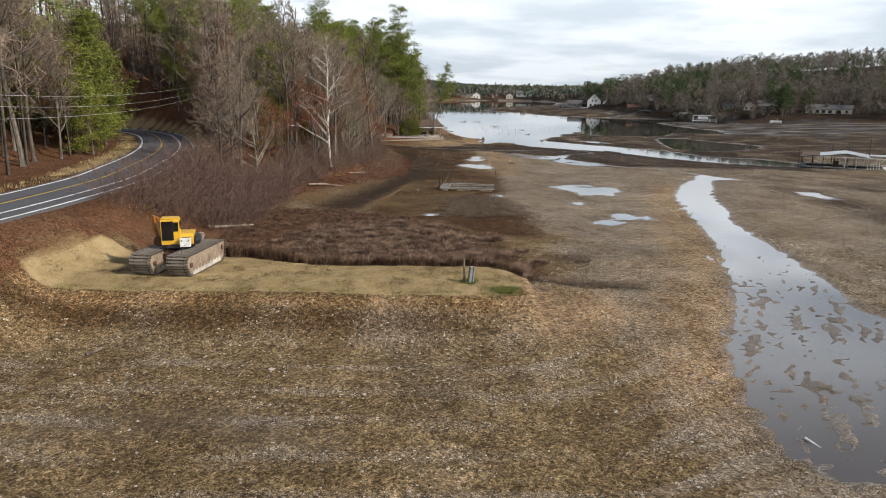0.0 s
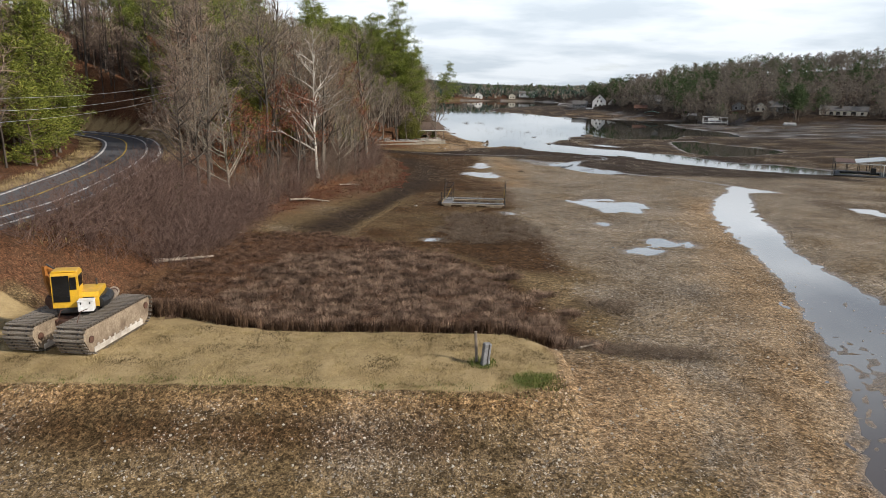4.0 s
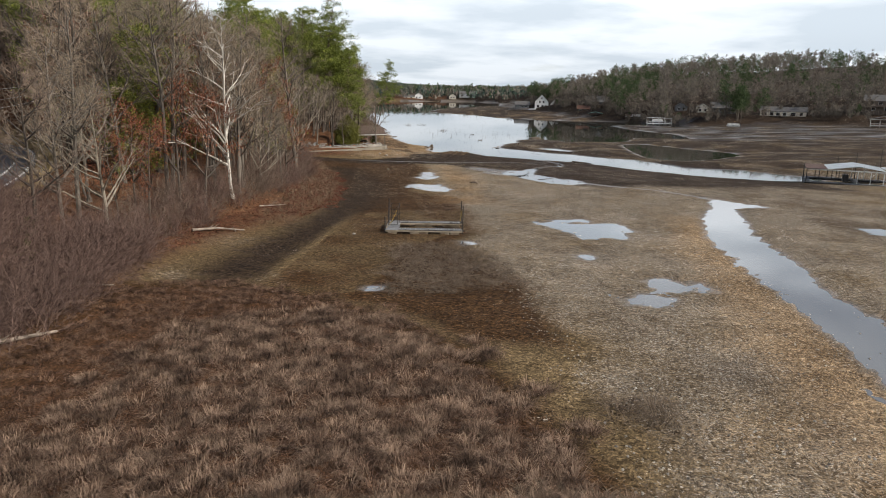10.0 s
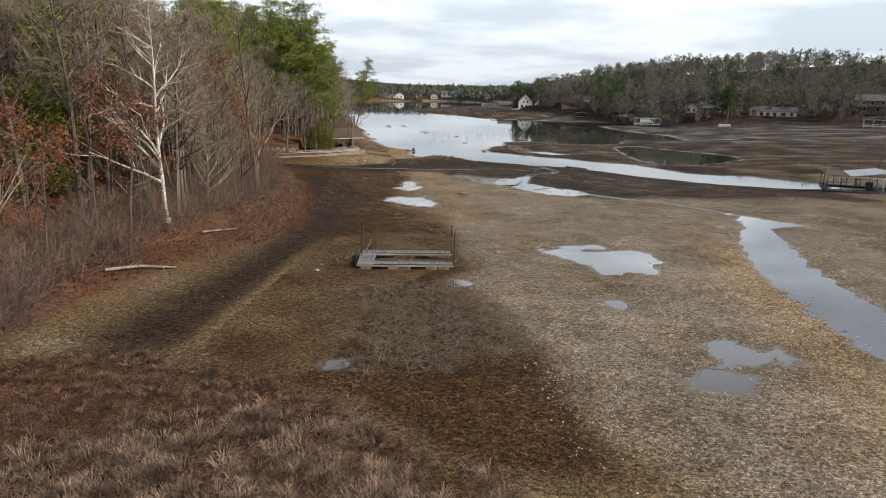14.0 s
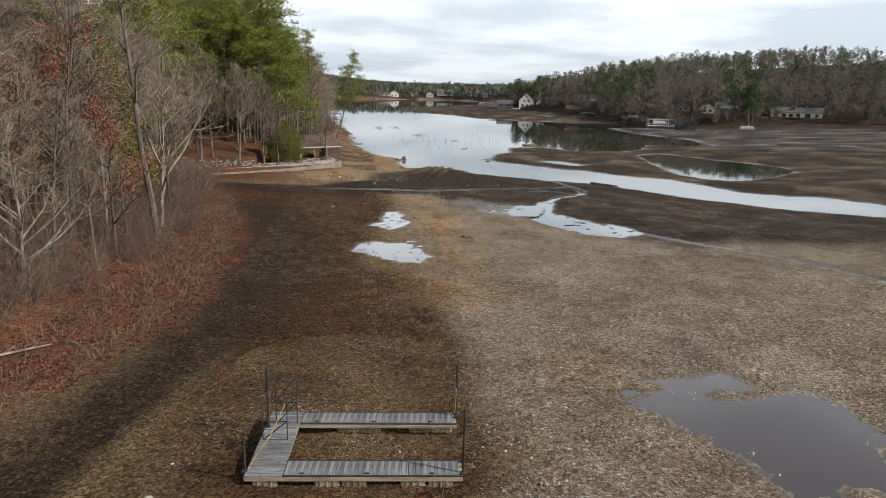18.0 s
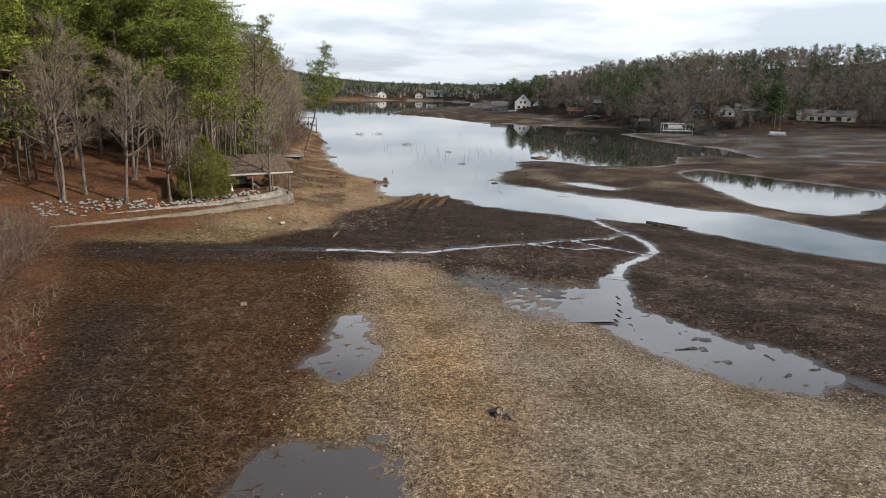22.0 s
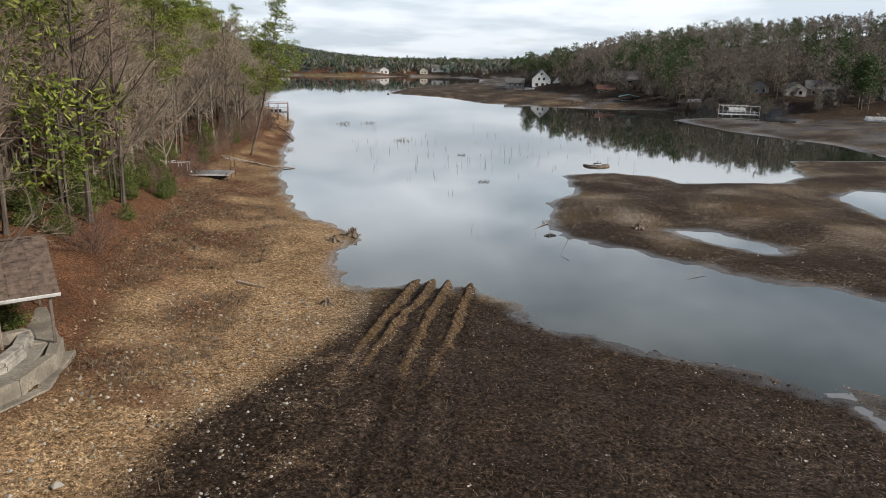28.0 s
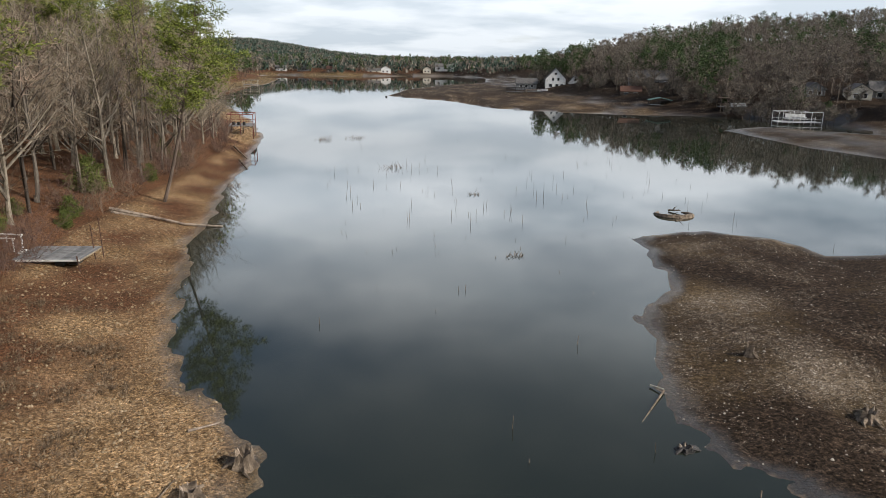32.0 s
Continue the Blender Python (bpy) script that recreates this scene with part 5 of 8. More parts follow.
PINES_YOUNG = [plant("pine_tree", "young yellow-green pine that is leafy almost to the ground", "tree", w, M_BARK_PINE, c, M_PINE_YOUNG)
               for w, c in (pine_tree(35, 13, 0.05, 18, reach_k=0.27), pine_tree(36, 15, 0.08, 18, reach_k=0.24))]
RUSTY = [plant("oak_tree", "young oak that still holds rust-brown leaves", "tree", w, M_BARK_DARK, c, M_RUST_LEAF) for w, c in (rusty_tree(41, 14), rusty_tree(42, 10))]
BUSH = [plant("bush", "leafless brown thicket of arching stems", "bush", w, M_TWIG_BUSH, c, M_TWIG_BUSH) for w, c in (bush_shape(51, 3.0, 30), bush_shape(52, 2.4, 30), bush_shape(53, 3.4, 34))]
BUSH_GREY = [plant("bush", "leafless grey-brown shrub at the foot of the bank", "bush", w, M_TWIG_SHRUB, c, M_TWIG_SHRUB) for w, c in (bush_shape(54, 3.2, 20), bush_shape(55, 4.2, 22))]
CEDAR = plant("cedar_tree", "dense dark-green cedar that is leafy to the ground", "tree", *(lambda s: (s[0], M_BARK_PINE, s[1], M_CEDAR))(cedar_tree(61, 6.2, 0.62, 700, 60, 0.6, 0.024)))
SHRUB = plant("shrub", "low yellow-green evergreen shrub", "shrub", *(lambda s: (s[0], M_BARK_DARK, s[1], M_SHRUB))(cedar_tree(62, 1.6, 0.6, 110, 26, 0.32, 0.026)))

# the white sycamore at the edge of the mud, and its neighbours
w, c = bare_tree(71, 18.5, 0.2, 28, 4, 0.36, 0.19, flat=0.06)
syc = plant("sycamore_tree", "white-barked leafless sycamore at the edge of the mud", "tree", w, M_BARK_WHITE, c, M_TWIG)
syc.matrix_basis = pose(-16.4, 85.0, gz(-16.4, 85.0), 0, 0, 40)
wood_rnd = random.Random(5)
taken = [(-16.4, 85.0)]


def free(x, y, gap):
    if any((x - a) ** 2 + (y - b) ** 2 < gap * gap for a, b in taken):
        return False
    taken.append((x, y))
    return True


def on_land(x, y):
    return looked_up(BANK_E, x, y)


def before_house(x, y):
    """Whether a place lies in the open strip below the white house on the hill."""
    f = (y - 80) / 100
    return 0.38 < f < 1.0 and abs(x - (5 - 46 * f)) < 4.5


def road_gap(x, y):
    return looked_up(BANK_ROAD, x, y)


# trees that stand singly in view on the terrace and the bank
for x, y, pat, size, turn in ((-24.2, 64.0, BARE[2], 1.0, 30), (-15.8, 164.3, BARE[0], 0.85, 10), (-12.7, 168.6, BARE[2], 0.95, 80), (-19.9, 165.2, BARE[1], 0.8, 200), (-21.0, 162.7, BARE[4], 0.9, 140),
                              (-13.8, 178.4, BARE[1], 0.8, 300), (-3.55, 178.3, BARE[2], 0.85, 15), (-17.5, 172.5, BARE[4], 0.85, 33), (-24.5, 170, BARE[0], 0.95, 71), (-10.4, 167.9, BARE[3], 0.42, 12)):
    place(pat, x, y, size, turn, group="trees on the wooded bank")
    taken.append((x, y))
place(CEDAR, -9.9, 171.8, 1.0, 0)
taken.append((-9.9, 171.8))

# the wooded bank along the mud: hardwoods in front
n = 0
while n < 285:
    y = wood_rnd.uniform(52, 150) if n < 110 else wood_rnd.uniform(56, 165) if n < 150 else wood_rnd.uniform(186, 345)
    x = -11 - wood_rnd.random() ** 1.6 * 38 if n < 150 else -7 - wood_rnd.random() ** 1.4 * 27
    e = on_land(x, y)
    if e < (0.8 if y < 150 else 1.2) or e > 40 or road_gap(x, y) < 7 or (150 < y < 185 and e < 7.5) or (-16 < x < 2 and 170 < y < 190):
        continue
    if not free(x, y, 1.9):
        continue
    pat = wood_rnd.choice(BARE_PALE if n >= 150 and e < 16 and wood_rnd.random() < 0.6 or wood_rnd.random() < 0.04 else BARE + BARE + BARE_DARK) if not (62 < y < 112 and wood_rnd.random() < 0.36) else wood_rnd.choice(RUSTY)
    place(pat, x, y, wood_rnd.uniform(0.75, 1.12) * (0.62 if e < 3 and wood_rnd.random() < 0.6 else 1), wood_rnd.uniform(0, 360), group="trees on the wooded bank")
    n += 1
# pines behind and on the point
for lo, hi, xa, xb, count in ((176, 235, -36, -9, 40), (232, 330, -40, -13, 24), (128, 176, -60, -24, 34), (52, 80, -56, -40, 13), (335, 400, -60, -25, 8), (80, 130, -50, -17, 18)):
    made = 0
    for _ in range(4000):
        x, y = wood_rnd.uniform(xa, xb), wood_rnd.uniform(lo, hi)
        if on_land(x, y) > 2.5 and road_gap(x, y) > 7 and not before_house(x, y) and free(x, y, 3.2):
            place(wood_rnd.choice(PINES_YOUNG if hi in (80, 130) else PINES), x, y, wood_rnd.uniform(0.92, 1.18), wood_rnd.uniform(0, 360), group="pines on the hillside")
            made += 1
            if made == count:
                break
# thickets along the road's foot and at the edge of the mud
n = 0
while n < 245:
    if n < 85:
        x, y = wood_rnd.uniform(-27.5, -18.2), wood_rnd.uniform(30, 64)
    else:
        t = wood_rnd.random()
        x, y = np.interp(t, [0, 0.35, 0.6, 1], [-21, -14.5, -13.0, -20]) + wood_rnd.uniform(-3.5, 1.2), 62 + 92 * t
    if n < 85 and y < 33 + 2.2 * (x + 25):
        continue
    if road_gap(x, y) < 5.2 or not free(x, y, 0.9):
        continue
    place(wood_rnd.choice(BUSH if n < 85 else BUSH_GREY + BUSH), x, y, wood_rnd.uniform(0.7, 1.15) * (1.22 if n < 85 else 1.0), wood_rnd.uniform(0, 360), group="thickets along the bank")
    n += 1
for x, y, s in ((-23.5, 57, 0.9), (-25, 60.5, 0.8), (-4.2, 181.4, 1.15), (-11.5, 232, 1.6), (-12.5, 236, 1.9), (-14, 229, 2.0), (-13, 225, 1.5), (-10.5, 212, 1.4), (-12.5, 243, 1.5), (-12, 262, 2.2), (-10, 207, 1.6), (-11.5, 209.5, 2.0), (-9.5, 216, 1.5), (-11, 219, 1.9), (-13, 214, 2.1), (-9.8, 222, 1.4), (-13.5, 205, 1.8), (-9, 200, 1.3)):
    place(SHRUB, x, y, s, 50 * x)
for k in range(105):
    y = wood_rnd.uniform(196, 345)
    x = np.interp(y, [196, 240, 260, 300, 345], [-7, -10, -10.5, -9, -13]) + wood_rnd.uniform(-4.5, 1.8)
    if free(x, y, 1.2):
        place(wood_rnd.choice(BUSH + BUSH_GREY + ([SHRUB] if y > 262 else [SHRUB, SHRUB, SHRUB])), x, y, wood_rnd.uniform(0.8, 1.35), wood_rnd.uniform(0, 360), group="thickets along the bank")
lean_pine = copy_thing(PINES[0], Matrix.Translation((-5.6, 266, gz(-5.6, 266))) @ Matrix.Rotation(radians(20), 4, "Y"))
lean_pine["label"] = "tall pine leaning out over the water"
for p in (*BARE, *BARE_PALE, *BARE_DARK, *PINES, *PINES_YOUNG, *RUSTY, *BUSH, *BUSH_GREY, CEDAR, SHRUB):
    drop_pattern(p)


# ---- woods farther off: joined, nobody could count them ----
def far_trees(sh_wood, sh_twig, rng, spots, wide, twigs=18):
    """Small leafless trees for the far woods."""
    for x, y, z, high in spots:
        sh_wood.tube([(x, y, z - 0.5), (x + rng.uniform(-0.4, 0.4), y, z + high * 0.55), (x + rng.uniform(-0.8, 0.8), y, z + high * 0.96)], [high * 0.012, high * 0.008, 0.03], 3, False)
    n = len(spots)
    x, y, z, high = (np.repeat(a, 10) for a in np.array(spots).T)
    f, a = rng.uniform(0.22, 0.95, n * 10), rng.uniform(0, 6.2832, n * 10)
    r = high * 0.28 * (1.15 - f)
    P = np.stack([x, y, z + high * f], -1)
    Q = P + np.stack([r * np.cos(a), r * np.sin(a), r * rng.uniform(0.5, 1.1, n * 10)], -1)
    sh_wood.slivers(P, Q, np.full(n * 10, 0.07), rng)
    P, Q = np.repeat(P, twigs, 0), np.repeat(Q, twigs, 0)
    S = P + (Q - P) * rng.uniform(0.2, 1.0, (len(P), 1))
    w = rng.normal(size=S.shape) * (1, 1, 0.8) + (0, 0, 0.6)
    sh_twig.slivers(S, S + w / np.linalg.norm(w, axis=1, keepdims=True) * rng.uniform(0.8, 2.4, (len(S), 1)), np.full(len(S), wide), rng)


def far_pines(sh_wood, sh_green, rng, spots, tufts=24, bits=20, wide=0.3):
    """Small pines for the far woods."""
    for x, y, z, high in spots:
        sh_wood.tube([(x, y, z - 0.5), (x, y, z + high * 0.96)], [high * 0.012, 0.04], 3, False)
    n = len(spots)
    x, y, z, high = (np.repeat(a, tufts) for a in np.array(spots).T)
    first = np.repeat(rng.uniform(0.28, 0.55, n), tufts)
    f = first + (0.98 - first) * (np.tile(np.arange(tufts), n) + rng.random(n * tufts)) / tufts
    a, r = rng.uniform(0, 6.2832, n * tufts), high * 0.25 * np.sqrt(np.minimum(1.0, (1.03 - f) * 3.2)) * rng.uniform(0.2, 1, n * tufts)
    leaf_tufts(sh_green, rng, np.stack([x + r * np.cos(a), y + r * np.sin(a), z + high * f], -1), high * 0.12, bits, wide, 0.55)


def far_woods(name, label, spots, wide, pine_wide, twigs=18, tufts=24, m_twig=M_TWIG_DARK, m_wood=M_BARK_DARK, m_pine=M_PINE):
    wood, twig, green, rng = Shape(), Shape(), Shape(), np.random.default_rng(len(spots))
    Z = ground_height(np.array([s[0] for s in spots]), np.array([s[1] for s in spots]))
    pines = [(x, y, float(z), high) for (x, y, kind, high), z in zip(spots, Z) if kind]
    bare = [(x, y, float(z), high) for (x, y, kind, high), z in zip(spots, Z) if not kind]
    far_pines(wood, green, rng, pines, tufts, wide=pine_wide)
    far_trees(wood, twig, rng, bare, wide, twigs)
    for nm, sh, m in (("trunks", wood, m_wood), ("twigs", twig, m_twig), ("pine_crowns", green, m_pine)):
        solid(name + "_" + nm, sh, m, label, "woods", kind="stuff")


def scatter(rnd, count, xa, xb, ya, yb, test, pine_share, lo=14, hi=21):
    out = []
    X, Y = np.array([rnd.uniform(xa, xb) for _ in range(count * 9)]), np.array([rnd.uniform(ya, yb) for _ in range(count * 9)])
    ok = test(X, Y)
    for x, y, k in zip(X, Y, ok):
        if k:
            pine = rnd.random() < (pine_share(x, y) if callable(pine_share) else pine_share)
            out.append((float(x), float(y), pine, rnd.uniform(lo, hi)))
            if len(out) == count:
                break
    return out


def inland(a, b):
    def test(x, y):
        e = ring_dist(x, y, INLAND)
        return (e > a) & (e < b)

    return test


rnd = random.Random(8)
hill = scatter(rnd, 640, -140, -26, 66, 330, lambda x, y: (ring_dist(x, y, INLAND) > 12) & (line_dist(x, y, ROAD) > 7), lambda x, y: 0.06 if y < 150 else 0.34, 14, 21)
hill += scatter(rnd, 260, -50, -7, 186, 430, lambda x, y: (ring_dist(x, y, INLAND) > 2.5) & (ring_dist(x, y, INLAND) < 28), 0.12, 10, 18)
hill += scatter(rnd, 260, -120, -36, 5, 90, lambda x, y: line_dist(x, y, ROAD) > 8.0, 0.03, 13, 18)
hill += scatter(rnd, 180, -75, -24, 90, 175, lambda x, y: (ring_dist(x, y, INLAND) > 8) & (line_dist(x, y, ROAD) > 7), 0.05, 7, 13)
hill = [h for h in hill if not before_house(h[0], h[1])]
far_woods("hillside_woods", "leafless hardwoods and pines on the hill behind the road", hill, 0.04, 0.11, 22, 36)


def clumps(x, y):
    """Where pines stand on the far bank: in groups."""
    for px, py, r in ((112, 590, 14), (128, 575, 12), (136, 600, 16), (134, 440, 15), (148, 455, 12), (183, 378, 8), (190, 384, 8), (170, 520, 25), (240, 470, 22), (300, 560, 26), (340, 640, 30), (320, 760, 30)):
        if (x - px) ** 2 + (y - py) ** 2 < r * r:
            return 0.85
    return 0.03


east = scatter(rnd, 800, 100, 400, 330, 700, inland(5, 75), clumps, 9, 19)
east += scatter(rnd, 760, 120, 430, 340, 800, inland(75, 250), lambda x, y: 0.1 if x > 230 else clumps(x, y), 14, 20)
east += scatter(rnd, 420, 100, 400, 330, 700, inland(1.5, 22), 0.03, 3.5, 7) + scatter(rnd, 55, 140, 420, 330, 760, inland(70, 200), 1.0, 15, 20)
east += [(180 + rnd.uniform(-5, 5), 373 + rnd.uniform(-2, 6), True, rnd.uniform(15, 19)) for _ in range(7)] + [(310, 759, True, 24), (318, 756, True, 23), (300, 690, True, 22)]
LAWNS = ((116, 551, 11), (127, 549, 9), (175, 397, 8), (213, 379, 10), (104, 566, 8), (146, 497, 9), (262, 364, 12), (128, 475, 6))
east = [s for s in east if all((s[0] - x) ** 2 + (s[1] - y) ** 2 > r * r for x, y, r in LAWNS)]
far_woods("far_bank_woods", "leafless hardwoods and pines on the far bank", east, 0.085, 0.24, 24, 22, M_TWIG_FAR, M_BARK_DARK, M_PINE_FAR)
north = scatter(rnd, 1100, -170, 420, 780, 1350, inland(5, 200), 0.3, 10, 15)
north += scatter(rnd, 260, -130, -20, 380, 980, inland(3, 60), 0.4, 13, 20)
north += scatter(rnd, 500, -500, 500, 1200, 1600, inland(60, 3000), 0.5, 11, 16)
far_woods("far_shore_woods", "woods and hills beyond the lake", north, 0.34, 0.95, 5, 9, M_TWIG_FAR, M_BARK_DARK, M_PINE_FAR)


def distant(name, label, count, m, seed, high):
    """Crowns of the hills beyond the lake, a few wide sprays each."""
    rnd, rng, sh = random.Random(seed), np.random.default_rng(seed), Shape()
    spots = scatter(rnd, count // 2, -260, 450, 1000, 1450, inland(4, 3000), 0.0) + scatter(rnd, count, -700, 500, 1400, 2400, inland(4, 3000), 0.0)
    spots += scatter(rnd, count, -560, 60, 1450, 2150, inland(4, 3000), 0.0)
    x, y = np.array([s[0] for s in spots]), np.array([s[1] for s in spots])
    z, h = ground_height(x, y), rng.uniform(*high, len(x))
    C = np.repeat(np.stack([x, y, z], -1), 12, 0)
    P = C + np.stack([rng.normal(0, 3.0, len(C)), rng.normal(0, 3.0, len(C)), np.repeat(h, 12) * rng.uniform(0, 0.75, len(C))], -1)
    Q = P + np.stack([rng.normal(0, 1.6, len(C)), rng.normal(0, 1.6, len(C)), rng.uniform(2, 4.5, len(C))], -1)
    sh.slivers(P, Q, rng.uniform(0.9, 1.9, len(C)), rng)
    solid(name, sh, m, label, "woods", kind="stuff")


distant("distant_hardwoods", "grey leafless woods on the hills beyond the lake", 1500, M_TWIG_FAR, 3, (8, 13))
# these crowns carry the blue of the haze in their base colour
distant("distant_pines", "pine woods tinted blue by haze on the hills beyond the lake", 2600, M_PINE_HAZE, 4, (9, 15))

# ---- the amphibious excavator on the berm ----
def turn_z(deg):
    return Matrix.Rotation(radians(deg), 4, "Z")


def excavator():
    t = thing("excavator", (-16.0, 25.6, BERM_Z + 0.1), "yellow amphibious excavator on muddy steel pontoons on the berm", "excavator", turn=-6.5)
    t.scale = (0.9, 0.9, 0.9)
    for side in (-1, 1):
        cx = side * 1.28
        p = part("pontoon", Shape().prism([(-2.85, 0.86), (-2.5, 0.2), (-2.05, 0.0), (2.2, 0.0), (2.6, 0.3), (2.8, 1.02), (2.76, 1.3), (-2.62, 1.3), (-2.82, 1.12)], cx - 0.66, cx + 0.66,
                                         Matrix(((0, 1, 0, 0), (1, 0, 0, 0), (0, 0, 1, 0), (0, 0, 0, 1)))), M_PONTOON, t, "rust-stained beige pontoon hull")
        skid = Shape()
        for s2 in (-1, 1):
            skid.box((cx + s2 * 0.69, -0.1, 0.17), (0.05, 4.2, 0.26), 0.015)
        part("skid_plate", skid, M_PONTOON_PALE, p, "pale lower rail with bolt teeth")
        for k in range(9):
            part("tooth", Shape().box((cx + 0.71, -1.9 + 0.46 * k, 0.36), (0.04, 0.14, 0.12), 0.01), M_PONTOON_PALE, p)
        # the slatted track runs round the hull
        ring = [(-2.7, 1.4), (2.7, 1.4), (2.92, 1.28), (2.95, 1.0), (2.72, 0.22), (2.25, -0.06), (-2.05, -0.06), (-2.62, 0.14), (-3.0, 0.8), (-2.96, 1.16)]
        lengths = [math.dist(ring[i], ring[(i + 1) % len(ring)]) for i in range(len(ring))]
        count, total = 62, sum(lengths)
        slat = Shape().box((0, 0, 0), (1.5, 0.13, 0.085), 0.015).mesh("track_slat", M_TRACK)
        for k in range(count):
            d, i = total * k / count, 0
            while d > lengths[i]:
                d -= lengths[i]
                i += 1
            a, b = ring[i], ring[(i + 1) % len(ring)]
            f = d / lengths[i]
            ob = part("track_slat", slat, M_TRACK, p)
            ob.matrix_basis = Matrix.Translation((cx, a[0] + f * (b[0] - a[0]), a[1] + f * (b[1] - a[1]))) @ Matrix.Rotation(math.atan2(b[1] - a[1], b[0] - a[0]), 4, "X")
        for s2 in (-1, 1):
            chain = Shape()
            loop = [(cx + s2 * 0.45, y, z) for y, z in ring]
            chain.tube(loop + loop[:1], [0.05] * (len(ring) + 1), 4)
            part("track_chain", chain, M_DARK_STEEL, p)
        for y in (-2.35, 2.4):
            part("sprocket", Shape().tube([(cx - 0.72, y, 0.75 if y < 0 else 0.95), (cx + 0.72, y, 0.75 if y < 0 else 0.95)], [0.17, 0.17], 14), M_RUST, p)
    frame = Shape()
    for y in (-1.1, 1.1):
        frame.box((0, y, 1.0), (1.4, 0.3, 0.35), 0.03)
    frame.box((0, 0, 1.2), (1.5, 2.0, 0.25), 0.03)
    part("cross_frame", frame, M_RUST, t)
    part("slew_ring", Shape().lathe([(0.55, 1.3), (0.6, 1.34), (0.6, 1.5), (0.52, 1.55)], 20), M_BLACK, t)
    # the house is slewed to the side: its front faces the road
    h = part("house", Shape().box((0, 0, 1.64), (2.2, 1.75, 0.26), 0.06), M_BLACK, t, "dark grey slewing platform")
    turn = turn_z(112)
    h.matrix_basis = turn
    eng = Shape().prism([(-0.95, 1.77), (0.88, 1.77), (0.88, 2.28), (0.7, 2.48), (-0.82, 2.48), (-0.95, 2.3)], -1.02, -0.05)
    part("engine_cover", eng, M_YELLOW, h, "rounded yellow engine cover")
    part("counterweight", Shape().tube([(-0.9, -1.0, 1.95), (-0.5, -1.16, 1.95), (0.5, -1.16, 1.95), (0.9, -1.0, 1.95)], [0.26, 0.3, 0.3, 0.26], 10), M_BLACK, h)
    cab = Shape().prism([(-0.95, 1.77), (-0.02, 1.77), (-0.02, 3.42), (-0.1, 3.52), (-0.85, 3.52), (-0.98, 3.35)], -0.15, 1.05)
    c = part("cab", cab, M_YELLOW, h, "yellow driver's cab with dark windows")
    part("roof_panel", Shape().box((-0.49, 0.45, 3.55), (0.86, 1.12, 0.07), 0.025), M_YELLOW, c, "dusty yellow roof panel")
    part("windscreen", Shape().box((-0.49, 1.062, 2.78), (0.74, 0.03, 1.25), 0.01), M_GLASS_DARK, c)
    part("side_window", Shape().box((-0.985, 0.62, 2.72), (0.03, 0.74, 1.3), 0.01), M_GLASS_DARK, c)
    part("side_window", Shape().box((-0.985, 0.08, 2.98), (0.03, 0.3, 0.62), 0.01), M_GLASS_DARK, c)
    part("side_window", Shape().box((-0.005, 0.45, 2.9), (0.03, 0.95, 0.85), 0.01), M_GLASS_DARK, c)
    part("rear_window", Shape().box((-0.49, -0.16, 3.05), (0.7, 0.03, 0.55), 0.01), M_GLASS_DARK, c)
    part("door_handle", Shape().box((-1.01, 0.3, 2.35), (0.03, 0.14, 0.03), 0.008), M_BLACK, c)
    part("grille", Shape().box((-0.965, -0.55, 2.1), (0.03, 0.5, 0.32), 0.01), M_BLACK, h)
    part("grille", Shape().box((0.9, -0.5, 2.1), (0.03, 0.5, 0.32), 0.01), M_BLACK, h)
    part("exhaust_pipe", Shape().rod((0.55, -0.65, 2.45), (0.55, -0.65, 2.8), 0.045), M_DARK_STEEL, h)
    box = part("tool_box", Shape().box((-1.25, -0.5, 1.92), (0.5, 0.7, 0.5), 0.03), M_WHITE, h, "white steel tool box with dark latches")
    part("lid", Shape().box((-1.25, -0.5, 2.19), (0.54, 0.74, 0.06), 0.02), M_WHITE, box)
    for y in (-0.7, -0.3):
        part("latch", Shape().box((-1.51, y, 2.1), (0.02, 0.06, 0.1), 0.006), M_BLACK, box)
    reel = part("hose_reel", Shape().tube([(0.55, -1.35, 1.95), (0.95, -1.35, 1.95)], [0.2, 0.2], 16), M_RUST, h, "brown reel on the rear platform")
    for x in (0.52, 0.98):
        part("flange", Shape().tube([(x - 0.02, -1.35, 1.95), (x + 0.02, -1.35, 1.95)], [0.26, 0.26], 16), M_DRIFT, reel)
    boom = part("boom", Shape().tube([(0.5, 0.85, 1.85), (0.5, 0.98, 2.6), (0.5, 1.2, 3.25), (0.5, 1.5, 3.42)], [0.17, 0.2, 0.17, 0.13], 4), M_ORANGE, h, "grimy orange boom folded out to the front")
    part("dipper_arm", Shape().tube([(0.5, 1.62, 3.55), (0.5, 1.6, 2.7), (0.5, 1.42, 1.95)], [0.15, 0.13, 0.09], 4), M_ORANGE, boom)
    part("hydraulic_ram", Shape().tube([(0.5, 1.05, 1.75), (0.5, 1.25, 2.9)], [0.06, 0.045], 8), M_DARK_STEEL, boom)
    part("hydraulic_ram", Shape().tube([(0.5, 1.0, 3.2), (0.5, 1.55, 3.66)], [0.055, 0.045], 8), M_DARK_STEEL, boom)
    part("bucket", Shape().prism([(1.15, 2.0), (1.65, 2.02), (1.72, 1.75), (1.52, 1.42), (1.1, 1.4), (1.22, 1.68)], 0.2, 0.8, Matrix(((0, 1, 0, 0), (1, 0, 0, 0), (0, 0, 1, 0), (0, 0, 0, 1)))), M_RUST, boom)
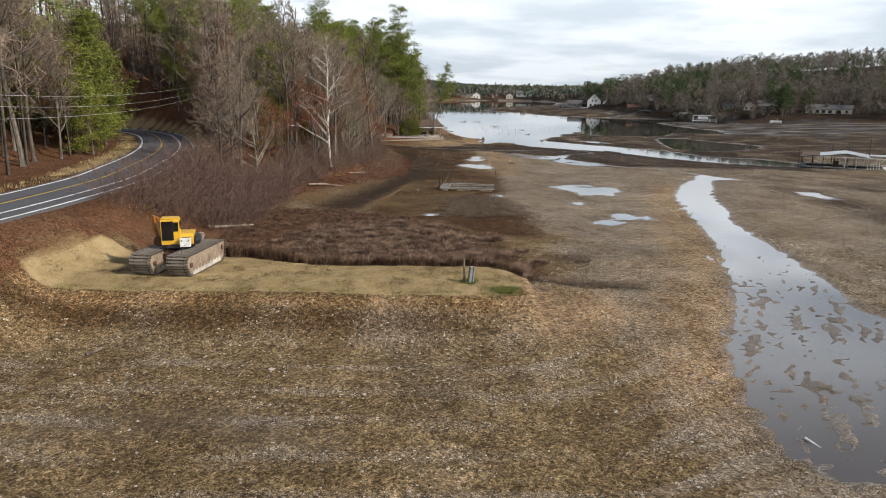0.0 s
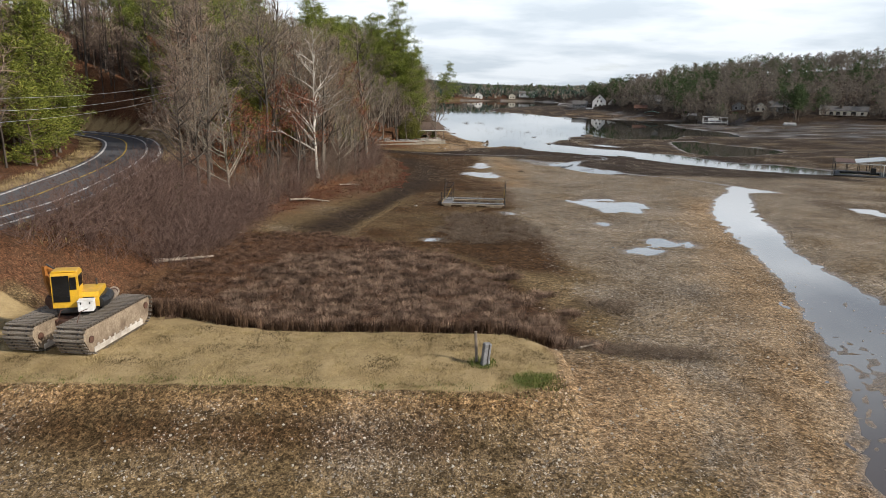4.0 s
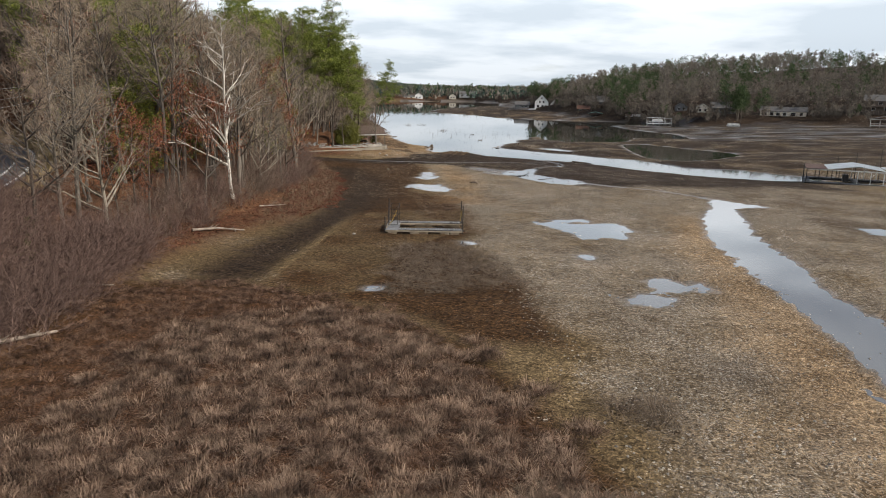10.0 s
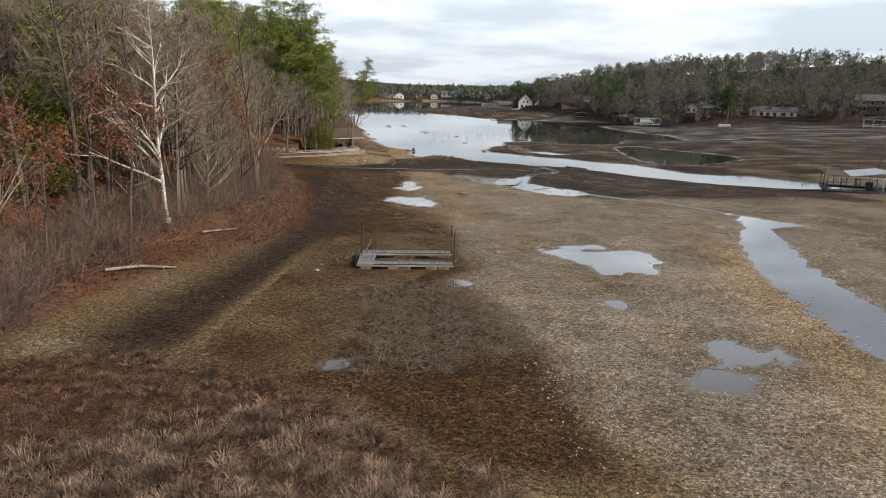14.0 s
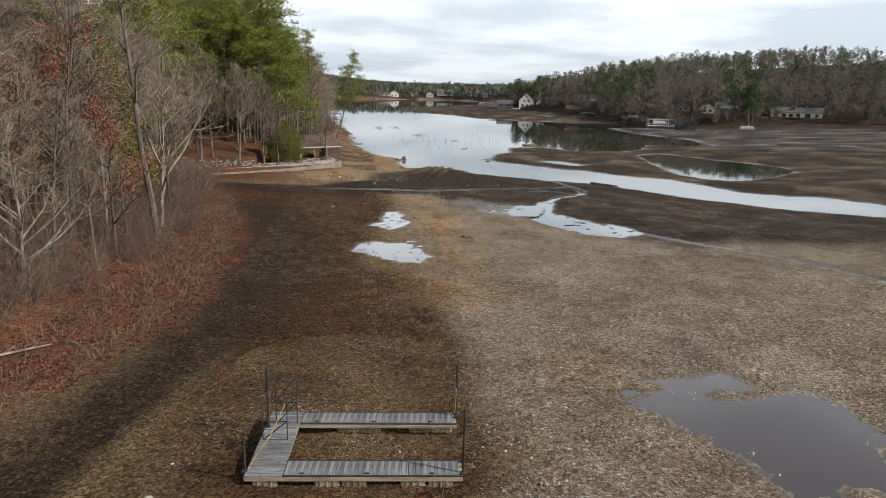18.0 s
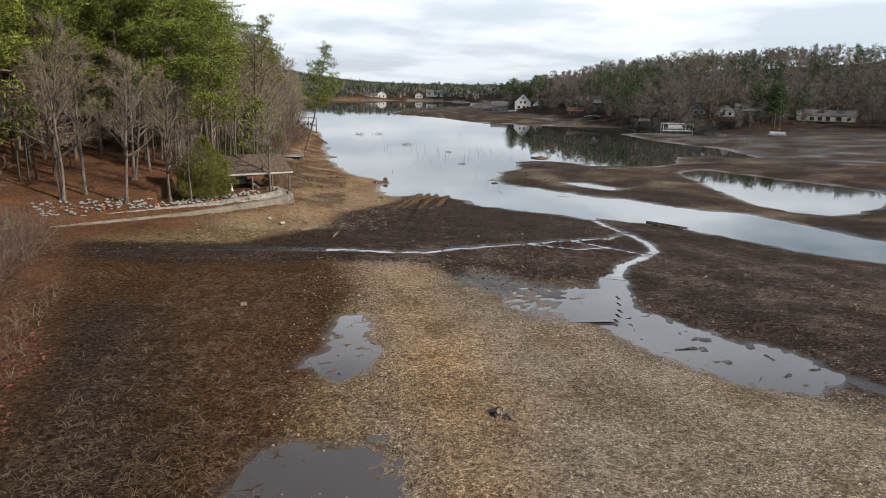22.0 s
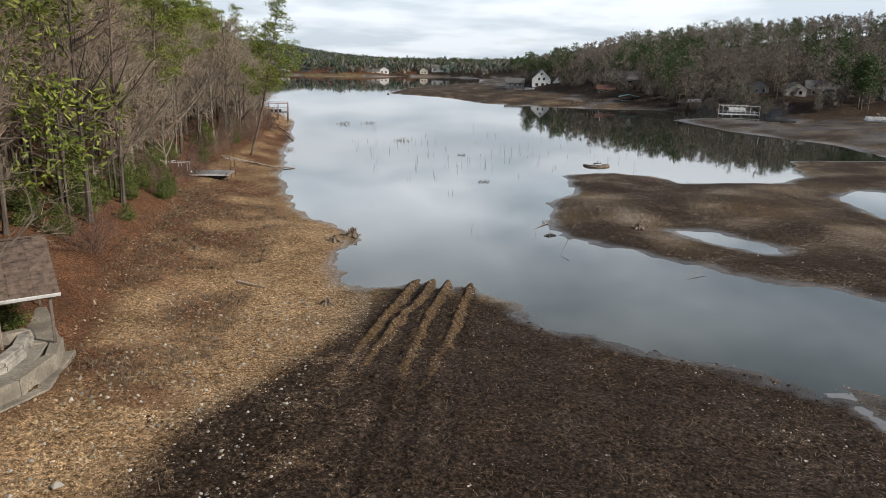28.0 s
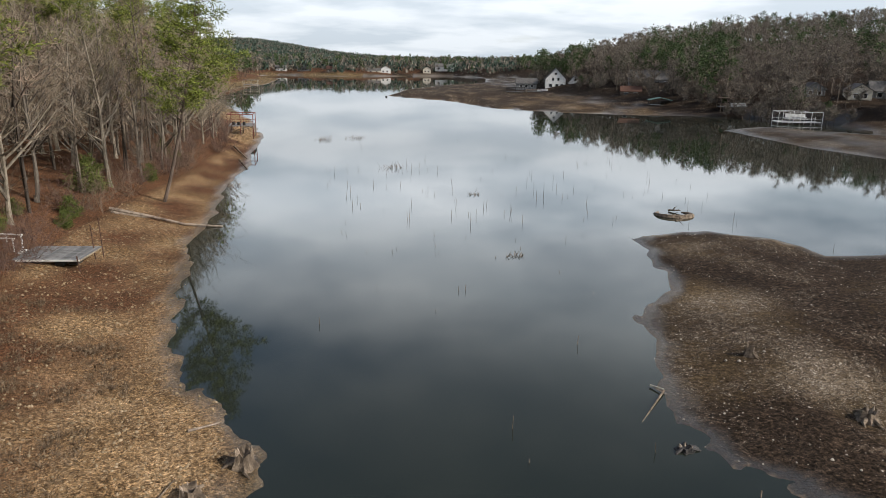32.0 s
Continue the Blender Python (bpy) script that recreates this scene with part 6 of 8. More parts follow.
    for x in (0.2, 1.2):
        part("hand_rail", Shape().tube([(x, -2.2, 1.42), (x + 0.02, -1.9, 1.9), (x + 0.05, -1.4, 1.9)], [0.02] * 3, 5), M_RUST, t)


excavator()


# ---- the stranded floating dock ----
def floating_dock():
    x0, x1, y0, y1 = -0.45, 6.9, 76.7, 81.5
    z = gz(3, 78.5) + 0.42
    t = thing("floating_dock", (x0, y0, z), "weathered grey U-shaped floating dock stranded on brown mud", "dock", turn=-3.8)
    L, W = x1 - x0, y1 - y0
    rnd = random.Random(3)
    gang = part("gangway_deck", Shape().box((0.62, W / 2, -0.1), (1.22, W, 0.06), 0.01), M_BEAM, t)
    n = 32
    for k in range(n):
        part("plank", Shape().box((0.62, W * (k + 0.5) / n, 0.0), (1.26, W / n - 0.012, 0.04), 0.006), M_PLANK, gang)
    for name, ya, yb in (("finger_deck", 0.0, 1.05), ("finger_deck", W - 1.0, W)):
        f = part(name, Shape().box((L / 2 + 0.65, (ya + yb) / 2, -0.1), (L - 1.3, yb - ya, 0.06), 0.01), M_BEAM, t)
        m, a, b = 24, 1.28, L - 0.12
        for k in range(m):
            ob = part("plank", Shape().box((0, 0, 0), (yb - ya - 0.16, (b - a) / m - 0.012, 0.04), 0.006), M_PLANK, f)
            ob.matrix_basis = pose(a + (b - a) * (k + 0.5) / m, (ya + yb) / 2, rnd.uniform(-0.004, 0.004), 0, 0, 90)
        for y in (ya + 0.03, yb - 0.03):
            part("steel_edge", Shape().box((L / 2 + 0.62, y, -0.02), (L - 1.25, 0.06, 0.08), 0.01), M_DARK_STEEL, f)
            part("fascia_board", Shape().box((L / 2 + (0 if ya == 0 else 0.6), y + (-0.035 if y < (ya + yb) / 2 else 0.035), -0.11), (L - (0 if ya == 0 else 1.2), 0.04, 0.14), 0.008), M_BEAM, f)
        for k in range(3):
            part("cleat", Shape().box((1.9 + 2.2 * k, ya + 0.12, 0.045), (0.16, 0.05, 0.05), 0.012), M_DARK_STEEL, f)
    part("fascia_board", Shape().box((-0.02, W / 2, -0.11), (0.04, W, 0.14), 0.008), M_BEAM, gang)
    for x, y in ((0.65, 0.42), (2.75, 0.42), (3.65, 0.42), (5.65, 0.42), (6.6, 0.42), (3.1, W - 0.5), (3.95, W - 0.5), (5.9, W - 0.5), (6.75, W - 0.5), (0.6, W - 0.6), (0.6, W / 2)):
        fl = part("float_box", Shape().box((x, y, -0.31), (0.86, 0.8, 0.3), 0.06), M_FLOAT, t, "tan plastic float stained with mud")
        for k in (-0.22, 0.0, 0.22):
            part("float_rib", Shape().box((x + k, y - 0.41, -0.31), (0.07, 0.04, 0.26), 0.015), M_FLOAT, fl)
    for x, y, lo, hi in ((-0.06, 0.35, -0.7, 1.2), (L + 0.02, 0.2, -0.7, 2.4), (L + 0.02, W - 0.3, -0.7, 2.2), (0.1, W - 1.3, -0.7, 2.5)):
        pipe = part("mooring_pipe", Shape().rod((x, y, lo), (x, y, hi), 0.045), M_DARK_STEEL, t, "dark rusted steel mooring pipe")
        part("pipe_collar", Shape().box((x, y, -0.03), (0.2, 0.2, 0.14), 0.02), M_DARK_STEEL, pipe)
    # the gangway truss, set upright on the deck
    g = part("gangway_truss", Shape().rod((0.35, W - 1.0, 0.0), (0.35, W - 1.0, 1.95), 0.025), M_DARK_STEEL, t, "dark steel gangway frame standing on end")
    for a, b in (((1.15, W - 1.0, 0), (1.15, W - 1.0, 1.95)), ((0.35, W - 1.0, 1.95), (1.15, W - 1.0, 1.95)), ((0.35, W - 1.0, 0.9), (1.15, W - 1.0, 0.9)), ((0.35, W - 1.0, 0.0), (1.15, W - 1.0, 0.9)),
                 ((0.35, W - 1.0, 0.9), (1.15, W - 1.0, 1.95)), ((0.1, W - 2.3, 0), (0.1, W - 2.3, 1.5)), ((1.0, W - 2.3, 0), (1.0, W - 2.3, 1.5)), ((0.1, W - 2.3, 1.5), (0.35, W - 1.0, 1.95)),
                 ((1.0, W - 2.3, 1.5), (1.15, W - 1.0, 1.95)), ((0.1, W - 2.3, 0.75), (1.0, W - 2.3, 0.75)), ((0.1, W - 2.3, 1.5), (1.0, W - 2.3, 1.5)), ((0.1, W - 2.3, 0.02), (1.0, W - 2.3, 0.02)), ((0.1, W - 2.3, 0.0), (1.0, W - 2.3, 0.75))):
        part("truss_bar", Shape().rod(a, b, 0.022, sides=5), M_DARK_STEEL, g)
    part("rope", Shape().tube([(0.95, W - 2.3, 1.45), (0.5, W - 3.0, 0.5), (0.1, W - 3.6, 0.06), (0.02, 0.4, 0.03)], [0.016] * 4, 5), M_ROPE, t, "faded yellow mooring rope")
    part("rope", Shape().tube([(L, W - 0.35, 1.2), (L - 0.03, W - 0.4, 0.5), (L - 0.05, W - 0.3, 0.1)], [0.016] * 3, 5), M_ROPE, t, "faded yellow mooring rope")


floating_dock()

# ---- the meter box and post on the berm ----
t = thing("meter_box", (2.15, 23.2, gz(2.15, 23.2)), "leaning weathered grey box on the grass berm", "meter box", turn=20)
part("cabinet", Shape().box((0, 0, 0.48), (0.32, 0.24, 1.0), 0.03, Matrix.Rotation(radians(6), 4, "Y")), M_PLANK, t)
part("seam", Shape().box((0.05, -0.125, 0.5), (0.05, 0.02, 0.9), 0.006, Matrix.Rotation(radians(6), 4, "Y")), M_DARK_STEEL, t)
part("conduit", Shape().rod((0.14, 0.0, -0.1), (0.16, 0.0, 0.5), 0.03), M_ALU, t)
solid("wooden_post", Shape().tube([(1.78, 23.5, gz(1.8, 23.5) - 0.2), (1.7, 23.48, gz(1.8, 23.5) + 1.4)], [0.07, 0.06], 7), M_WOOD_POLE, "short leaning grey wooden post on the berm", "post")


# ---- the retaining wall, its stone course and the rip-rap ----
def offset_line(line, off):
    out = []
    for i, p in enumerate(line):
        a, b = Vector(line[max(i - 1, 0)]), Vector(line[min(i + 1, len(line) - 1)])
        d = (b - a).normalized()
        out.append(Vector(p) + Vector((d.y, -d.x)) * off)
    return out


WALL_LINE = smooth_line([(-1.5, 181.0), (-0.95, 178.9)] + WALL, 1.0)
wall = thing("retaining_wall", (0, 0, 0), "weathered concrete retaining wall at the foot of the wooded terrace", "wall", kind="structure")


def course(name, off0, off1, z0, z1, m, parent, every=1, gap=0.015, bevel=0.03, jitter=0.0, seed=1):
    """Blocks set end to end along the wall."""
    rnd = random.Random(seed)
    a_line, b_line = offset_line(WALL_LINE, off0), offset_line(WALL_LINE, off1)
    for i in range(0, len(WALL_LINE) - every, every):
        a0, a1, b0, b1 = a_line[i], a_line[i + every], b_line[i], b_line[i + every]
        d = (a1 - a0).normalized() * gap
        a0, a1, b0, b1 = a0 + d, a1 - d, b0 + d, b1 - d
        j, k = rnd.uniform(-jitter, jitter), rnd.uniform(-jitter, jitter) * 0.5
        n = Vector((d.y, -d.x)).normalized() * j
        s, c = Shape(), bevel
        mid_a = [(a0 - n), (a1 - n)]
        top = z1 + k
        s.v = [(*mid_a[0], z0), (*mid_a[1], z0), (*b1, z0), (*b0, z0), (*mid_a[0], top - c), (*mid_a[1], top - c), (*b1, top - c), (*b0, top - c)]
        s.v += [(*(mid_a[0].lerp(b1, 0.04)), top), (*(mid_a[1].lerp(b0, 0.04)), top), (*(b1.lerp(mid_a[0], 0.04)), top), (*(b0.lerp(mid_a[1], 0.04)), top)]
        s.f = [(0, 1, 5, 4), (1, 2, 6, 5), (2, 3, 7, 6), (3, 0, 4, 7), (4, 5, 9, 8), (5, 6, 10, 9), (6, 7, 11, 10), (7, 4, 8, 11), (8, 9, 10, 11)]
        part(name, s, m, parent)


course("footing", -0.45, 0.3, 1.4, 2.42, M_CONCRETE, wall, 3, 0.01)
course("wall_panel", 0.0, 0.5, 1.9, 3.16, M_CONCRETE, wall, 2, 0.012, 0.04)
course("walkway_slab", 0.5, 1.25, 2.4, 3.1, M_CONCRETE_TOP, wall, 3, 0.01)
stones = thing("stone_wall", (0, 0, 0), "low wall of stacked grey stone above the walkway", "wall", kind="structure")
course("stone_block", 1.25, 1.7, 2.8, 3.33, M_WALLSTONE, stones, 1, 0.012, 0.03, 0.05, 2)
course("stone_block", 1.3, 1.75, 3.335, 3.52, M_WALLSTONE, stones, 1, 0.02, 0.03, 0.05, 3)
course("cap_stone", 1.28, 1.78, 3.525, 3.66, M_WALLSTONE, stones, 1, 0.016, 0.03, 0.04, 4)
rip = thing("riprap", (0, 0, 0), "band of loose grey rip-rap stones above the wall", "stones", kind="structure")
rnd = random.Random(17)
band_lines = [offset_line(WALL_LINE, o) for o in (1.95, 2.5, 3.05, 3.6)]
for n in range(290):
    i = rnd.randrange(6, len(WALL_LINE) - 1)
    p = rnd.choice(band_lines)[i] + Vector((rnd.uniform(-0.5, 0.5), rnd.uniform(-0.5, 0.5)))
    if p.x > -4.2 and p.y > 176.5:
        continue
    size = rnd.uniform(0.1, 0.24)
    part("stone", Shape().stone((p.x, p.y, gz(p.x, p.y) + size * 0.3), size, rnd, 0.75), M_RIPRAP, rip)
pot = Shape().lathe([(0.12, 0), (0.17, 0.25), (0.2, 0.27), (0.2, 0.33), (0.16, 0.33), (0.13, 0.2)], 14)
for x, y in ((-17.2, 161.9), (-13.1, 165.0), (-8.2, 169.4)):
    ob = solid("flower_pot", pot, M_TERRACOTTA, "small terracotta pot among the rip-rap", "pot", "pots on the terrace")
    ob.location = (x, y, gz(x, y) + 0.12)


# ---- the open shelter ----
def shelter():
    ax, ay = -7.95, 176.35
    deg = math.degrees(math.atan2(3.75, 6.9))
    t = thing("picnic_shelter", (ax, ay, 0), "open shelter with a brown shingled gable roof on posts", "shelter", turn=deg)
    L, run, low, high = 7.9, 3.55, 5.62, 7.5
    for side in (0, 1):
        slope = math.atan2(high - low, run)
        y0 = 0 if side == 0 else 2 * run
        m = Matrix.Translation((0, y0, low)) @ Matrix.Rotation(slope if side == 0 else -slope, 4, "X")
        s = math.hypot(run, high - low)
        sg = 1 if side == 0 else -1
        roof = part("roof_slope", Shape().box((L / 2, sg * s / 2, -0.06), (L, s, 0.1), 0.01), M_BEAM, t)
        roof.matrix_basis = m
        rows = 15
        for r in range(rows):
            strips = 8 if side == 0 else 2
            for k in range(strips):
                wide = L / strips
                part("shingle_strip", Shape().box((wide * (k + 0.5), sg * s * (r + 0.5) / rows, 0.005 + 0.012 * ((k + r) % 2)), (wide - 0.01, s / rows + 0.05, 0.02), 0.004, Matrix.Rotation(sg * -0.05, 4, "X")), M_SHINGLE, roof)
        part("fascia", Shape().box((L / 2, -sg * 0.02, -0.08), (L + 0.04, 0.05, 0.2), 0.01), M_WHITE, roof, "white painted eave board")
    part("ridge_cap", Shape().box((L / 2, run, high + 0.03), (L, 0.3, 0.06), 0.02), M_SHINGLE, t)
    part("ceiling", Shape().box((L / 2, run, low - 0.28), (L - 0.5, 2 * run - 0.6, 0.04), 0.01), M_BROWN_SIDING, t)
    for y in (0.35, 2 * run - 0.35):
        part("beam", Shape().box((L / 2, y, low - 0.18), (L - 0.3, 0.14, 0.22), 0.015), M_BEAM, t)
    c, s_ = math.cos(radians(deg)), math.sin(radians(deg))
    for x, y in ((0.4, 0.35), (2.9, 0.35), (5.4, 0.35), (7.5, 0.35), (0.4, 6.7), (7.5, 6.7)):
        wx, wy = ax + c * x - s_ * y, ay + s_ * x + c * y
        g = min(gz(wx, wy), low - 0.6)
        part("post", Shape().box((x, y, (g - 0.2 + low - 0.25) / 2), (0.13, 0.13, low - 0.25 - g + 0.2), 0.012), M_WOOD_POLE, t)
    part("back_wall", Shape().box((2.3, 5.6, 4.5), (3.6, 0.25, 1.7), 0.02), M_CONCRETE, t, "yellowish block wall inside")
    for k in range(4):
        part("step", Shape().box((3.3 + 0.36 * k, 2.2 + 0.2 * k, 4.15 - 0.24 * k), (0.4, 2.4, 0.22), 0.02), M_CONCRETE, t)
    part("floor_slab", Shape().box((6.2, 3.4, 3.0), (3.1, 5.5, 0.3), 0.02), M_CONCRETE, t)
    part("low_wall", Shape().tube([(4.9, 1.2, 3.35), (5.6, 1.0, 3.35), (6.6, 1.6, 3.3)], [0.5, 0.5, 0.4], 6), M_CONCRETE, t, "rounded yellow plaster wall")


shelter()
t = thing("garden_pedestal", (-7.75, 176.5, gz(-7.75, 176.5)), "white pedestal with a blue glass globe on leaf litter", "ornament")
part("column", Shape().lathe([(0.2, 0), (0.2, 0.08), (0.12, 0.16), (0.1, 0.6), (0.14, 0.8), (0.19, 0.86), (0.19, 0.92)], 16), M_WHITE, t, smooth=True)
part("globe", Shape().lathe([(0.03, 0.92), (0.14, 1.0), (0.18, 1.1), (0.14, 1.22), (0.03, 1.29)], 16), M_BLUE_GLASS, t, smooth=True)


# ---- houses ----
def house(at, turn, label, wide, deep, eave, ridge, m_wall, m_roof, windows, gable_front=True, deck=None, chimney=False):
    """A house whose front faces -y before the turn."""
    t = thing("house", at, label, "house", "houses on the banks", turn=turn)
    h = ridge - eave
    if gable_front:
        out = [(-wide / 2, -1.5), (wide / 2, -1.5), (wide / 2, eave), (0, ridge), (-wide / 2, eave)]
        part("house_wall", Shape().prism(out, 0, deep), m_wall, t)
        for s in (-1, 1):
            o = 0.45
            k = h / (wide / 2)
            out = [(0, ridge + 0.02), (s * (wide / 2 + o), eave - o * k + 0.02), (s * (wide / 2 + o), eave - o * k + 0.22), (0, ridge + 0.24)]
            part("roof", Shape().prism(out, -0.5, deep + 0.5), m_roof, t)
    else:
        part("house_wall", Shape().box((0, deep / 2, eave / 2 - 0.75), (wide, deep, eave + 1.5), 0.02), m_wall, t)
        flip = Matrix(((0, 1, 0, 0), (1, 0, 0, deep / 2), (0, 0, 1, 0), (0, 0, 0, 1)))
        part("gable_wall", Shape().prism([(-deep / 2, eave), (deep / 2, eave), (0, ridge)], -wide / 2, wide / 2, flip), m_wall, t)
        for s in (-1, 1):
            o, k = 0.6, h / (deep / 2)
            out = [(0, ridge + 0.02), (s * (deep / 2 + o), eave - o * k + 0.02), (s * (deep / 2 + o), eave - o * k + 0.22), (0, ridge + 0.24)]
            part("roof", Shape().prism(out, -wide / 2 - 0.5, wide / 2 + 0.5, flip), m_roof, t)
    for x, z, w, hh in windows:
        f = part("window", Shape().box((x, -0.02, z), (w + 0.2, 0.1, hh + 0.2), 0.02), M_WHITE, t)
        part("pane", Shape().box((x, -0.075, z), (w, 0.03, hh), 0.005), M_WINDOW, f)
    if chimney:
        part("chimney", Shape().box((wide * 0.2, deep * 0.5, ridge + 0.3), (0.9, 0.9, 1.8), 0.03), M_CONCRETE, t)
    if deck:
        z, out_y, m_deck = deck
        part("deck", Shape().box((0, -out_y / 2, z), (wide, out_y, 0.18), 0.02), m_deck, t)
        n = int(wide / 2.4) + 1
        for k in range(n + 1):
            x = -wide / 2 + 0.1 + (wide - 0.2) * k / n
            part("deck_post", Shape().box((x, -out_y + 0.1, z / 2 - 1.0), (0.14, 0.14, z + 2.0), 0.01), m_deck, t)
            part("rail_post", Shape().box((x, -out_y + 0.1, z + 0.55), (0.09, 0.09, 1.0), 0.01), m_deck, t)
        part("hand_rail", Shape().box((0, -out_y + 0.1, z + 1.05), (wide, 0.1, 0.08), 0.01), m_deck, t)
        part("hand_rail", Shape().box((0, -out_y + 0.1, z + 0.55), (wide, 0.06, 0.05), 0.01), m_deck, t)
    return t


def at_ground(x, y, up=0.0):
    return (x, y, gz(x, y) + up)


house(at_ground(-41.5, 181.5, 0.4), -14, "white-sided house with a red wooden deck on the wooded hillside", 9.5, 9, 5.2, 8.6, M_WHITE, M_ROOF_GREY, ((-2.5, 3.9, 1.1, 1.4), (0.6, 3.9, 1.1, 1.4), (2.9, 3.9, 1.1, 1.4), (0, 6.6, 0.9, 1.0)), deck=(1.5, 2.6, M_DECK_RED))
house((116.5, 560.0, 3.4), -12, "white two-storey house with a steep front gable", 10.5, 12, 5.4, 10.6, M_WHITE, M_ROOF_GREY, ((-2.6, 2.0, 1.6, 1.6), (0.8, 2.0, 1.6, 1.6), (3.3, 2.0, 1.2, 1.6), (-1.4, 5.2, 1.1, 1.5), (1.4, 5.2, 1.1, 1.5), (0, 8.0, 1.0, 1.0)))
house((126.5, 558.0, 3.4), -12, "small white annexe with a steep gable beside the white house", 7, 10, 3.6, 7.4, M_WHITE, M_ROOF_GREY, ((-1.6, 1.9, 1.3, 1.5), (1.6, 1.9, 1.3, 1.5), (0, 5.0, 0.9, 1.0)))
house((103.5, 572.0, 3.0), -10, "dark low house beside the shore", 11, 8, 3.0, 5.6, M_GREY_SIDING, M_ROOF_GREY, ((-3, 1.7, 1.4, 1.2), (0, 1.7, 1.4, 1.2), (3, 1.7, 1.4, 1.2)), False)
house((146, 505, 6.4), -16, "grey house with a broad roof among the trees", 19, 10, 3.8, 7.6, M_GREY_SIDING, M_ROOF_GREY, ((-6, 2.2, 1.5, 1.4), (-2, 2.2, 1.5, 1.4), (3, 2.2, 2.0, 1.6), (7, 2.2, 1.3, 1.4)), False)
house((175.5, 402.5, 6.0), -20, "cream cottage with a front gable", 6.6, 8, 3.4, 5.4, M_CREAM, M_ROOF_GREY, ((-1.5, 1.8, 1.1, 1.3), (1.3, 1.8, 1.1, 1.3)))
house((168.5, 416.0, 6.4), -18, "pale grey cottage with a front gable", 6.4, 8, 3.0, 5.0, M_GREY_SIDING, M_ROOF_GREY, ((-1.4, 1.7, 1.1, 1.2), (1.4, 1.7, 1.1, 1.2)))
house((188, 404, 6.2), -22, "blue-grey house behind leafless trees", 13, 8, 3.2, 6.0, M_GREY_SIDING, M_ROOF_GREY, ((-4, 1.8, 1.6, 1.3), (-1, 1.8, 1.6, 1.3), (3.5, 1.8, 1.6, 1.3)), False)
house((213.5, 386.5, 4.9), -30, "long cream house with a porch and a row of windows", 23, 9, 3.4, 5.6, M_CREAM, M_ROOF_GREY, ((-9, 1.9, 1.6, 1.5), (-5.6, 1.9, 1.8, 1.6), (-2.4, 1.9, 1.8, 1.6), (0.8, 1.9, 1.8, 1.6), (5, 1.9, 2.4, 1.8), (9, 1.9, 1.4, 1.5)), False, (0.9, 2.6, M_DRIFT), True)
house((262, 372, 8.5), -34, "large dark timber house with balconies above the shore", 21, 10, 6.4, 9.4, M_BROWN_SIDING, M_ROOF_GREY, ((-7, 5.0, 1.8, 1.4), (-3, 5.0, 1.8, 1.4), (2, 5.0, 1.8, 1.4), (7, 5.2, 2.2, 1.8), (-6, 2.0, 1.8, 1.4), (0, 2.0, 1.8, 1.4)), False, (3.3, 2.4, M_DRIFT), True)
house((128, 480, 3.2), -16, "rust-brown boathouse on the far bank", 8, 6, 2.6, 4.4, M_BROWN_SIDING, M_RUST, ((-2, 1.4, 1.6, 1.1), (1.8, 1.4, 1.6, 1.1)), False)
house((40, 1064, 3), 0, "white house on the far shore", 12, 9, 5.0, 8.5, M_WHITE, M_ROOF_GREY, ((-3, 2.2, 2, 1.8), (2, 2.2, 2, 1.8)))
house((26, 1062, 3), 0, "low beige house on the far shore", 16, 8, 3.2, 5.5, M_CREAM, M_ROOF_GREY, ((-4, 1.8, 2, 1.4), (3, 1.8, 2, 1.4)), False)
house((92, 1088, 3.5), -6, "pale house on the far shore", 10, 9, 4.0, 7.5, M_CREAM, M_ROOF_GREY, ((-2, 2, 2, 1.6), (2, 2, 2, 1.6)))
house((116, 1104, 7), -6, "long house with a dark roof above the far shore", 24, 9, 4.5, 8.0, M_WHITE, M_ROOF_GREY, ((-7, 2.2, 2.4, 1.8), (0, 2.2, 2.4, 1.8), (7, 2.2, 2.4, 1.8)), False)
house((-84, 1062, 4), 6, "small white house on the far shore", 13, 8, 3.6, 6.5, M_WHITE, M_ROOF_GREY, ((-3, 1.8, 2, 1.4), (3, 1.8, 2, 1.4)), False)
house((-58, 1060, 4), 4, "grey-roofed house on the far shore", 13, 8, 3.6, 6.5, M_GREY_SIDING, M_ROOF_GREY, ((-3, 1.8, 2, 1.4), (3, 1.8, 2, 1.4)), False)
house((-24, 1040, 4), 0, "reddish house on the far shore", 11, 8, 3.6, 6.5, M_BROWN_SIDING, M_RUST, ((-2, 1.8, 2, 1.4), (3, 1.8, 2, 1.4)), False)


